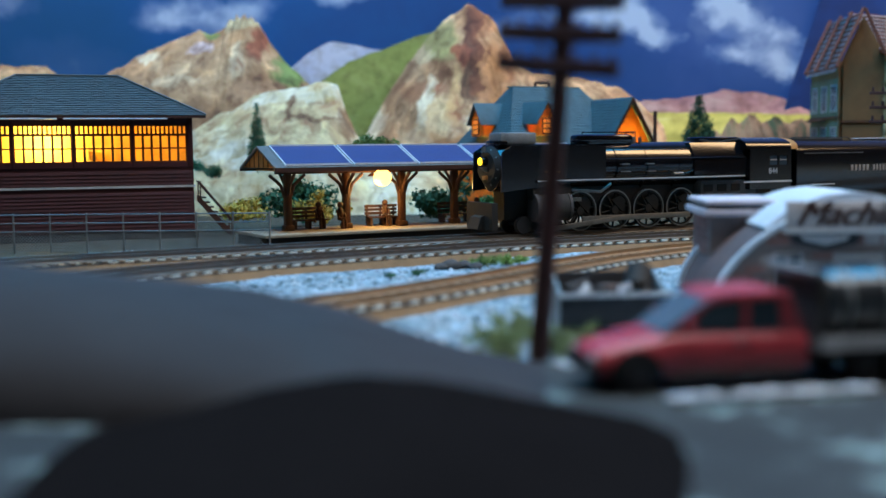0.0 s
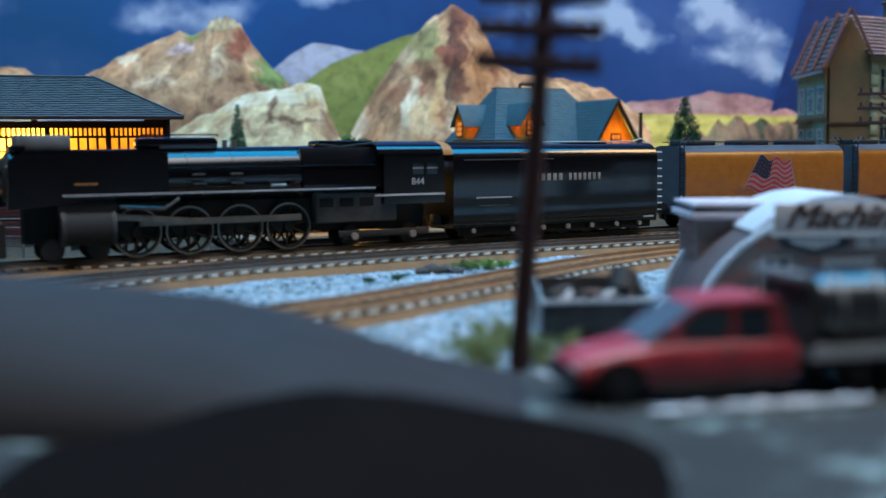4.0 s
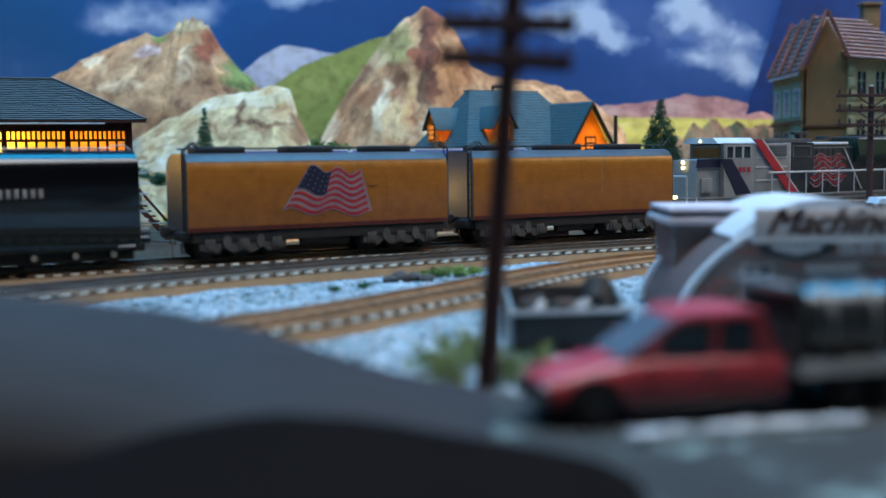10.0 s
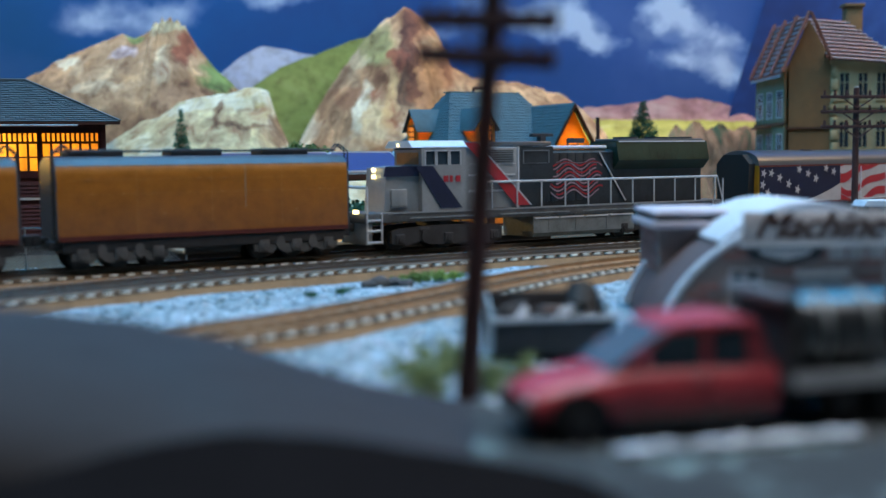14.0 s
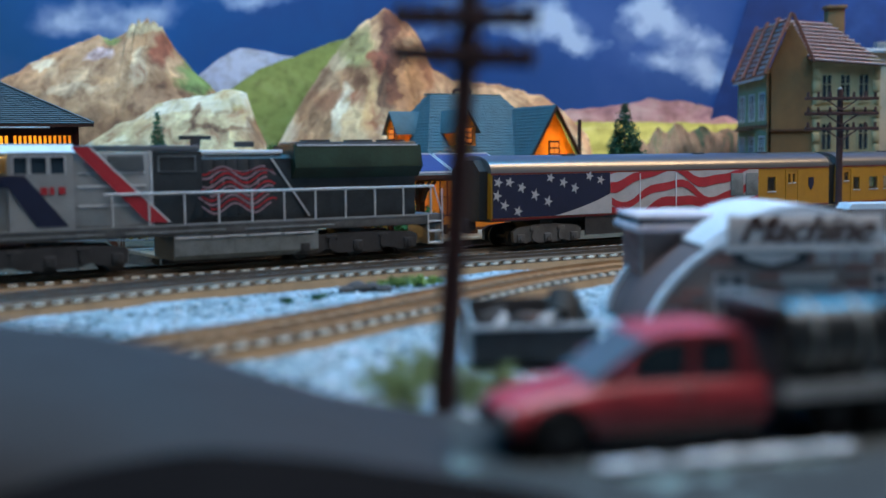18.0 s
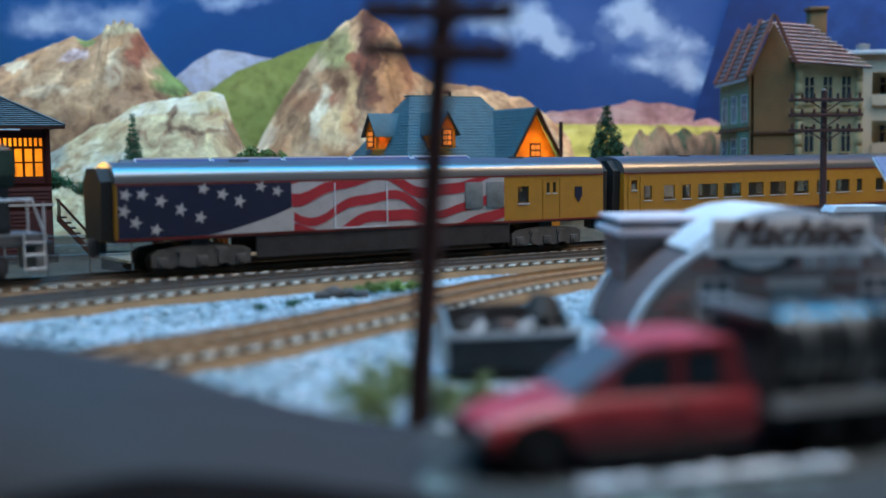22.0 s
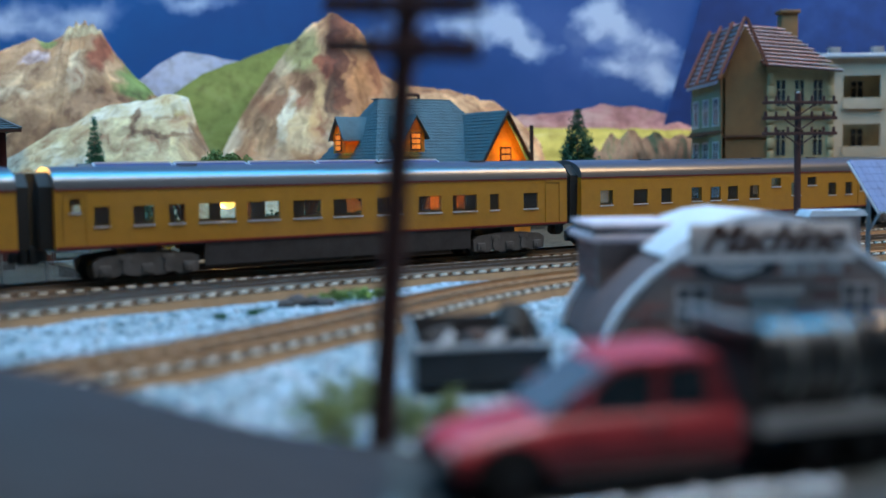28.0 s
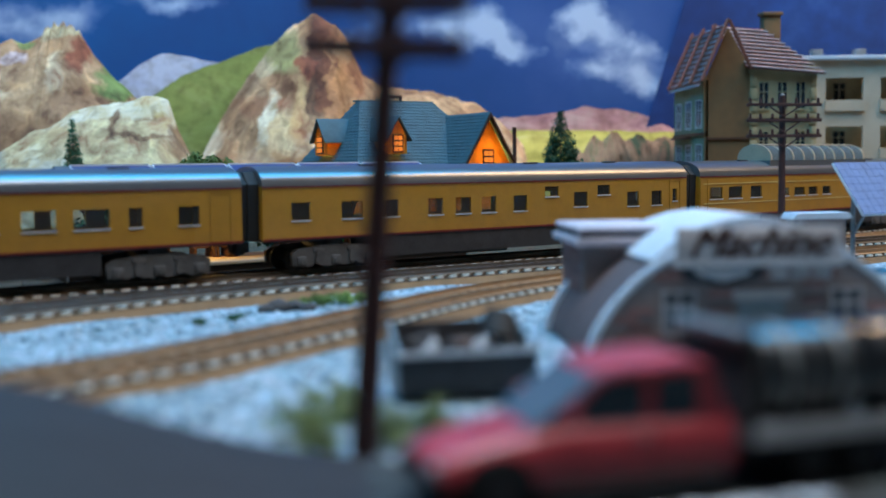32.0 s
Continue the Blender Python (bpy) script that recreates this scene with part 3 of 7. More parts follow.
relief("far_mountain", "pale lilac distant mountain on the backdrop", LILAC, 1190, 6, 30, [(-275, 125), (-231, 160), (-205, 176), (-188, 174), (-160, 168), (-110, 160), (-60, 120)], 3, 40, 8, seed=3)
relief("green_hill", "smooth olive green hill slope", HILLGREEN, 1170, 20, 20, [(-235, 112), (-213, 130), (-180, 152), (-100, 180), (-50, 190), (-20, 150)], 2, 50, 12, seed=4)
relief("west_mountain", "tan and brown rocky mountain with castle-like summit", TAN, 1120, 110, 5,
       [(-760, 110), (-620, 148), (-545, 150), (-492, 148), (-466, 128), (-438, 132), (-424, 141), (-392, 158), (-352, 174), (-328, 183), (-316, 178), (-303, 184), (-299, 187), (-296, 196), (-292, 190), (-289, 199), (-285, 192), (-281, 201), (-277, 193), (-273, 198), (-269, 189), (-266, 190), (-256, 171), (-236, 146), (-212, 124), (-195, 80)], 5, 200, 34, seed=1)
relief("central_mountain", "steep brown and cream rock peak with red gullies", TAN2, 1130, 95, 5,
       [(-165, 60), (-140, 105), (-110, 150), (-75, 190), (-49, 207), (-29, 194), (-17, 180), (-3, 148), (17, 136), (72, 129), (107, 118), (126, 104), (150, 80)], 7, 110, 34, seed=2)
relief("cream_cliff", "pale cream layered cliff boulder", CREAM, 1040, 90, 0, [(-360, 55), (-310, 80), (-292, 92), (-262, 104), (-255, 111), (-230, 116), (-200, 121), (-182, 124), (-173, 122), (-169, 114), (-167, 100), (-160, 84), (-152, 66), (-120, 60), (-60, 62), (20, 55)], 6, 90, 26, seed=6)
relief("mesa", "distant pink mesa on the backdrop", PINK, 1196, 4, 60, [(100, 104), (150, 108), (200, 113), (222, 118), (262, 115), (300, 106), (330, 100)], 4, 50, 6, seed=7)
relief("yellow_plain", "yellow grass plain on the backdrop", PLAIN_YELLOW, 1188, 30, 0, [(60, 92), (150, 95), (250, 93), (330, 90)], 2, 40, 10, seed=8)
relief("scrub_rocks", "low brown scrub and rocks before the plain", SCRUB, 1120, 40, 0, [(178, 40), (190, 58), (198, 76), (208, 70), (218, 88), (226, 82), (236, 90), (248, 80), (262, 88), (274, 80), (288, 86), (310, 82), (330, 84), (345, 60)], 12, 90, 16, seed=9)

# ---- tracks ----
STEP = 5.0


def turn_at(s):
    """Heading of the main track, radians from the x axis, s in metres along it."""
    s = max(-0.5, s)
    if s < 0.45:
        return 0.5504 + 0.0572 * s + 0.4513 * s * s
    return max(0.0, 0.6675 - 1.6 * (s - 0.45))


def lay_main():
    table = {}
    for sign in (1, -1):
        x, y = 0.8, 626.7
        for i in range(0, 520):
            s = sign * i * STEP
            a = turn_at(s * MM)
            table[round(sign * i)] = (x - 17.0 * math.sin(a), y + 17.0 * math.cos(a), a)
            am = turn_at((s + sign * STEP / 2) * MM)
            x, y = x + sign * STEP * math.cos(am), y + sign * STEP * math.sin(am)
    return table


MAIN = lay_main()


def main_at(s):
    """Place on the main track's centre line, s in millimetres."""
    k = s / STEP
    i = math.floor(k)
    f = k - i
    a, b = MAIN[max(-519, min(518, i))], MAIN[max(-518, min(519, i + 1))]
    return a[0] + (b[0] - a[0]) * f, a[1] + (b[1] - a[1]) * f


def spline(ctrl, step=STEP):
    """Evenly stepped points with headings on a smooth line through ctrl."""
    c = [ctrl[0]] + list(ctrl) + [ctrl[-1]]
    fine = []
    for a, b, d, e in zip(c, c[1:], c[2:], c[3:]):
        for i in range(60):
            t = i / 60
            fine.append(tuple(0.5 * (2 * b[k] + (d[k] - a[k]) * t + (2 * a[k] - 5 * b[k] + 4 * d[k] - e[k]) * t * t + (3 * b[k] - a[k] - 3 * d[k] + e[k]) * t ** 3) for k in (0, 1)))
    fine.append(ctrl[-1])
    ln = np.concatenate([[0], np.cumsum([math.dist(p, q) for p, q in zip(fine, fine[1:])])])
    ss = np.arange(0, ln[-1], step)
    xs, ys = np.interp(ss, ln, [p[0] for p in fine]), np.interp(ss, ln, [p[1] for p in fine])
    hs = np.arctan2(np.gradient(ys), np.gradient(xs))
    return list(zip(xs, ys, hs))


def sweep(line, profile):
    """A closed cross-section (offset to the left, height) carried along a line."""
    bm = bmesh.new()
    rings = [[bm.verts.new((x - o * math.sin(a), y + o * math.cos(a), z)) for o, z in profile] for x, y, a in line]
    n = len(profile)
    for r, q in zip(rings, rings[1:]):
        for i in range(n):
            bm.faces.new((r[i], r[(i + 1) % n], q[(i + 1) % n], q[i]))
    bm.faces.new(rings[0]), bm.faces.new(rings[-1][::-1])
    bmesh.ops.recalc_face_normals(bm, faces=bm.faces)
    return bm


def rail_profile(o, foot):
    return [(o - 1.2, foot), (o + 1.2, foot), (o + 0.5, foot + 0.7), (o + 0.45, foot + 2.5), (o - 0.45, foot + 2.5), (o - 0.5, foot + 0.7)]


TIE_MESH = finish("tie", box(-1.6, 1.6, -13.8, 13.8, 0, 1.4, bev=0.25), TIE)
LIT_EDGE_MESH = finish("ballast_block", box(-2.0, 2.0, -0.9, 0.9, 0, 1.2, bev=0.25), LIT_EDGE)


def track(name, label, line, near, rail):
    """Roadbed with ties, pale blocks for the lit shoulder between the tie ends and two rails."""
    t = thing(name, label, "railway track", kind="")
    part("roadbed", sweep(line, [(-18.5, -1.5), (18.5, -1.5), (16.4, 2.6), (-16.4, 2.6)]), BED, t, "brown moulded plastic roadbed")
    for o in (-8.75, 8.75):
        part("rail", sweep(line, rail_profile(o, 4.0)), rail, t, "model rail")
        if rail is RAIL:
            part("rail_head", sweep(line, [(o - 0.28, 6.5), (o + 0.28, 6.5), (o + 0.2, 6.56), (o - 0.2, 6.56)]), RAILHEAD, t, "bright worn rail head")
    # black strips paint the shade in the gaps between the pale blocks
    for o in (-15.2, 15.2):
        part("edge_strip", sweep(line, [(o - 1.2, 2.4), (o + 1.2, 2.4), (o + 1.2, 3.0), (o - 1.2, 3.0)]), EDGE_SHADE, t, "black strip for the shade between the pale blocks")
    rest = bmesh.new()
    count = 0
    ln = np.concatenate([[0], np.cumsum([math.dist(p[:2], q[:2]) for p, q in zip(line, line[1:])])])
    for d in np.arange(4.0, ln[-1], 8.0):
        x, y, a = (float(np.interp(d, ln, [p[k] for p in line])) for k in range(3))
        ca, sa = math.cos(a), math.sin(a)
        inside = near(x, y) and count < 150
        if inside:
            count += 1
            part("tie", TIE_MESH, TIE, t, at=P(x, y, 2.6, 0, 0, math.degrees(a)))
            # pale blocks stand for light caught by the roadbed shoulder between ties
            for side in (-15.3, 15.3):
                part("ballast_block", LIT_EDGE_MESH, LIT_EDGE, t, at=P(x + 4.0 * ca - side * sa, y + 4.0 * sa + side * ca, 2.7, 0, 0, math.degrees(a)))
        elif -700 < x < 1500:
            c = [(x + u * ca - v * sa, y + u * sa + v * ca) for u, v in ((-1.35, -15.5), (1.35, -15.5), (1.35, 15.5), (-1.35, 15.5))]
            prism(c, 2.6, 4.1, "z", rest)
    if rest.verts:
        tagged(part("distant_ties", rest, TIE, t), kind="stuff")
    else:
        rest.free()
    return t


def in_view(x, y):
    return y > 300 and abs(x - 15) < 0.42 * y + 25


track("main_track", "curved main railway track on brown roadbed", [MAIN[i] for i in range(-320, 519)], in_view, RAIL)
track("second_track", "second railway track beside the main line", spline([(-520, 60), (-300, 318), (-160, 458), (-105, 509), (-58, 546), (-4, 584), (92, 642), (300, 757), (430, 822), (560, 880), (800, 925), (1500, 930)]), in_view, RAIL)
track("siding_track", "diverging siding track running towards the street", spline([(-560, 215), (-330, 232), (-200, 264), (-116, 304), (-68, 347), (-46, 373), (-9, 428), (42, 506), (100, 566), (200, 635), (330, 705), (500, 775), (800, 850), (1300, 860)]), in_view, RUSTRAIL)

# ---- train: each vehicle is built with its nose towards -x, near side towards -y, rail top at z = 0 ----
RAILTOP = 6.5
VEHICLES = []


def vehicle(name, label, category, s0, s1, bogies):
    """s0..s1: where its body lies along the train, in millimetres; bogies: pivots from its middle."""
    t = thing(name, label, category, group="train")
    VEHICLES.append((t, (s0 + s1) / 2, bogies))
    return t


AXLES = []


def wheelset(parent, x, r, gauge=8.75, name="wheelset"):
    bm = rod((0, -gauge, 0), (0, gauge, 0), 1.0, seg=8)
    for sd in (-1, 1):
        rod((0, sd * (gauge - 1.0), 0), (0, sd * (gauge + 1.2), 0), r, seg=24, bm=bm)
        rod((0, sd * (gauge - 1.4), 0), (0, sd * (gauge - 0.8), 0), r + 0.6, seg=24, bm=bm)
    w = part(name, bm, UNDER, parent, at=P(x, 0, r))
    AXLES.append((w, x, r))
    return w


def bogie(parent, x, axles=3, base=40.0, half=14.5, mat=None):
    """A truck: side frames with journal boxes, bolster, wheelsets."""
    mat = mat or TRUCK
    for sd in (-1, 1):
        b2 = base / 2
        bm = prism([(x - b2 - 5, 3.0), (x - b2 - 5.5, 7.6), (x - b2 - 2, 8.8), (x - base * 0.2, 9.6), (x + base * 0.2, 9.6), (x + b2 + 2, 8.8), (x + b2 + 5.5, 7.6), (x + b2 + 5, 3.0), (x + b2 - 4, 2.0), (x + base * 0.3, 3.6), (x + base * 0.2, 2.2), (x + 4, 2.0), (x, 2.6), (x - 4, 2.0), (x - base * 0.2, 2.2), (x - base * 0.3, 3.6), (x - b2 + 4, 2.0)], sd * half - 1.2, sd * half + 1.2)
        for i in range(axles):
            ax = x + base * (i / (axles - 1) - 0.5)
            box(ax - 2.8, ax + 2.8, sd * half - 2.0, sd * half + 2.0, 2.6, 6.6, bm, 0.5)
            rod((ax, sd * half - 2.5, 4.6), (ax, sd * half + 2.5, 4.6), 1.2, seg=10, bm=bm)
        for i in range(axles - 1):
            sx = x + base * ((i + 0.5) / (axles - 1) - 0.5)
            rod((sx, sd * half - 1.9, 5.6), (sx, sd * half + 1.9, 5.6), 2.3, seg=14, bm=bm)
            box(sx - 3.2, sx + 3.2, sd * half - 1.7, sd * half + 1.7, 7.4, 8.8, bm, 0.3)
        part("truck_side_frame", bm, mat, parent, "grey cast truck side frame")
    part("bolster", box(x - 5, x + 5, -half, half, 7, 11, bev=0.6), UNDER, parent)
    for i in range(axles):
        wheelset(parent, x + base * (i / (axles - 1) - 0.5), 5.4)


def coupler(parent, x, sgn):
    bm = box(min(x, x + sgn * 8), max(x, x + sgn * 8), -1.4, 1.4, 8.0, 11.0, bev=0.4)
    box(x + sgn * 6 - 2, x + sgn * 6 + 2, -3, 3, 7.4, 12.6, bm, 0.6)
    part("coupler", bm, UNDER, parent)


def side_shell(x0, x1, ya, yb, z0, z1, holes):
    """A side wall with window openings through it; holes: (x0, x1, z0, z1)."""
    bm = bmesh.new()
    xs = sorted({x0, x1, *[h[0] for h in holes], *[h[1] for h in holes]})
    for a, b in zip(xs, xs[1:]):
        mid = (a + b) / 2
        cuts = sorted((h[2], h[3]) for h in holes if h[0] < mid < h[1])
        z = z0
        for c, d in cuts:
            box(a, b, ya, yb, z, c, bm)
            z = d
        box(a, b, ya, yb, z, z1, bm)
    bmesh.ops.remove_doubles(bm, verts=bm.verts, dist=0.001)
    return bm


def roof_outline(w, z, h, n=14):
    return [(-w * math.cos(math.pi * i / n), z + h * math.sin(math.pi * i / n) ** 0.8) for i in range(n + 1)]


def passenger_car(name, label, s0, s1, holes, doors, dome=False, flag=False):
    half = (s1 - s0) / 2
    t = vehicle(name, label, "passenger car", s0, s1, (-half + 42, half - 42))
    near = -17.0
    for sd in (-1, 1):
        y = (near, near + 1.2) if sd < 0 else (15.8, 17.0)
        part("side_wall", side_shell(-half, half, *y, 11.5, 39.0, holes), ARMOUR, t, "golden yellow side with window openings")
        part("skirt", box(-half + 70, half - 70, y[0] + 0.3, y[1] - 0.3, 5.2, 11.4), UNDER, t, "dark grey skirt")
        part("sill_stripe", box(-half, half, near - 0.35 if sd < 0 else 17.05, near - 0.05 if sd < 0 else 17.35, 11.5, 12.6), REDLINE, t)
        part("eave_stripe", box(-half, half, near - 0.35 if sd < 0 else 17.05, near - 0.05 if sd < 0 else 17.35, 38.2, 39.0), REDLINE, t)
    part("floor", box(-half, half, -15.7, 15.7, 11.0, 12.4), UNDER, t)
    part("roof", prism(roof_outline(17.3, 39.0, 8.2), -half, half, "x"), ROOFGREY, t, "glossy grey arched roof")
    for sgn in (-1, 1):
        x = sgn * half
        part("end_wall", box(min(x, x - sgn * 1.2), max(x, x - sgn * 1.2), -15.7, 15.7, 12.5, 39.0), ARMOUR, t)
        bm = prism([(-13, 12), (13, 12), (14, 40), (8, 45), (-8, 45), (-14, 40)], min(x, x + sgn * 6), max(x, x + sgn * 6), "x")
        part("diaphragm", bm, RUBBER, t, "black rubber end diaphragm")
        coupler(t, x, sgn)
    for i, (a, b, c, d) in enumerate(holes):
        for y in (near + 0.3, 16.2):
            pane = part("window", box(a, b, y, y + 0.25, c, d), GLASSCLEAR, t, "clear window pane")
            pane.visible_shadow = False
        part("window_sill", box(a - 0.3, b + 0.3, near - 0.5, near - 0.02, c - 0.8, c - 0.1), LETTER, t, "bright sill")
    for a, b in doors:
        bm = bmesh.new()
        for q in ((a, a + 0.5, 13, 37), (b - 0.5, b, 13, 37), (a + 0.5, b - 0.5, 36.4, 37)):
            box(q[0], q[1], near - 0.4, near - 0.02, q[2], q[3], bm)
        part("door_frame", bm, ARMOUR, t)
    # partitions and seats that show through the windows
    rng = random.Random(len(name))
    for k in range(5):
        x = -half + (k + 0.8) * 2 * half / 5.6 + rng.uniform(-8, 8)
        while any(a - 9 < x < b + 5 for a, b, _, _ in holes) and x < half - 3:
            x += 1.0
        part("partition", box(x, x + 1, -15, 4, 12.5, 38), UNDER, t)
    for k in range(12):
        x = -half + (k + 0.7) * 2 * half / 12.4
        part("seat", box(x, x + 5, -12, -4, 12.5, 22, bev=0.8), WOOD, t)
    for x in (-half * 0.55, half * 0.2, half * 0.62):
        part("roof_vent", box(x - 5, x + 5, -6, -3.5, 46.0, 47.6, bev=0.4), UNDER, t)
    part("battery_box", box(-30, 5, -14, 14, 3.5, 10.9, bev=0.5), UNDER, t)
    for x in (-half + 42, half - 42):
        bogie(t, x)
    if dome:
        arc = [(-14 * math.cos(math.pi * k / 14), 46 + 12 * math.sin(math.pi * k / 14) ** 0.75) for k in range(15)]
        part("dome_base", prism([(-14.6, 44), (14.6, 44), (14.6, 47), (-14.6, 47)], -60, 67, "x"), ROOFGREY, t, "raised dome base")
        for k in range(9):
            x = -57 + k * 13.6
            part("dome_window", prism(arc, x + 1.4, x + 12.2, "x"), DOMEGLASS, t, "curved glass dome pane")
        for k in range(10):
            x = -57 + k * 13.6 - 1.4
            part("dome_rib", prism([(a * 1.03, 46 + (b - 46) * 1.04) for a, b in arc], x + 0.5, x + 2.0, "x"), DOMERIB, t, "tan dome rib")
        part("dome_cap", box(-58, 65, -3, 3, 57.6, 58.8, bev=0.4), DOMERIB, t)
        for z in (33.2, 20.6):
            part("side_moulding", box(-half + 4, half - 4, near - 0.4, near - 0.05, z, z + 0.7), PALEGOLD, t, "pale gold side moulding")
    if flag:
        flag_side(t, -half + 1, half - 74, near, 12.8, 38.0)
    return t


def star(bm, cx, cz, r, y, tilt=0.0):
    v = [bm.verts.new((cx + (r if i % 2 == 0 else r * 0.4) * math.sin(math.pi * i / 5 + tilt), y, cz + (r if i % 2 == 0 else r * 0.4) * math.cos(math.pi * i / 5 + tilt))) for i in range(10)]
    bm.faces.new(v)


def ribbon(bm, x0, x1, lo, hi, y, n=28):
    """A wavy band on the side: lo and hi give its edges at each x."""
    a = [(x0 + (x1 - x0) * i / n) for i in range(n + 1)]
    lower, upper = [bm.verts.new((x, y, lo(x))) for x in a], [bm.verts.new((x, y, hi(x))) for x in a]
    for i in range(n):
        bm.faces.new((lower[i], lower[i + 1], upper[i + 1], upper[i]))


def flag_side(t, x0, x1, near, z0, z1):
    """Waving stars and stripes that cover the side."""
    xm = x0 + (x1 - x0) * 0.40
    part("flag_field", box(x0, xm, near - 0.45, near - 0.1, z0, z1), FLAGBLUE, t, "navy field of the painted flag")
    for u, v in ((0.03, 0.17), (0.12, 0.17), (0.22, 0.31), (0.33, 0.48), (0.44, 0.64), (0.08, 0.70), (0.19, 0.86), (0.46, 0.08), (0.57, 0.21), (0.67, 0.36), (0.80, 0.06), (0.90, 0.17), (0.02, 0.48)):
        bm = bmesh.new()
        star(bm, x0 + 1 + u * (xm - x0), z1 - 0.5 - v * (z1 - z0 - 1), 3.5, near - 0.7, 0.3)
        part("flag_star", bm, FLAGWHITE, t, "white painted star")
    part("flag_ground", box(xm, x1, near - 0.45, near - 0.1, z0, z1), FLAGWHITE, t, "white ground of the painted stripes")
    h = (z1 - z0) / 7

    def wave(k, edge):
        def at(x):
            u = (x - xm) / (x1 - xm)
            return min(z1, max(z0, z0 + (k + edge - 1.2) * h * 1.42 + 5.6 * math.sin(2 * math.pi * (u - 0.30) / 0.62 + 0.22 * k) + 1.6 * math.sin(2 * math.pi * u / 0.27 + 0.9 * k)))
        return at
    for k in range(-1, 8, 2):
        bm = bmesh.new()
        ribbon(bm, xm, x1, wave(k, 0), wave(k, 0.92 + 0.3 * (k % 4 == 1)), near - 0.7)
        part("flag_stripe", bm, FLAGRED, t, "red waving stripe")
    sweep_bm = bmesh.new()
    ribbon(sweep_bm, xm - 44, xm + 1, lambda x: z0 + 0.2, lambda x: z0 + 0.3 + 12.5 * ((x - xm + 44) / 45) ** 1.3, near - 0.72)
    for a in (47.0, 61.5):
        part("side_panel", box(a, a + 12, near - 1.1, near - 0.75, 21, 35.5, bev=0.2), GREYMETAL, t, "grey square side panel")
    for a in (-34.5, -3.5):
        part("door_edge", box(a, a + 0.7, near - 1.0, near - 0.73, z0 + 1, z1 - 1), PANELWHITE, t, "pale door edge strip")
    part("door_rail", box(-34.5, -3.0, near - 1.0, near - 0.73, z0 + 0.2, z0 + 0.9), PANELWHITE, t)
    part("shield", prism([(126, 31), (131.5, 31), (131.5, 26), (128.7, 22.5), (126, 26)], near - 0.35, near - 0.05), FLAGBLUE, t, "small blue and white shield shape")
    part("flag_fold", sweep_bm, FLAGWHITE, t, "white fold under the stars")


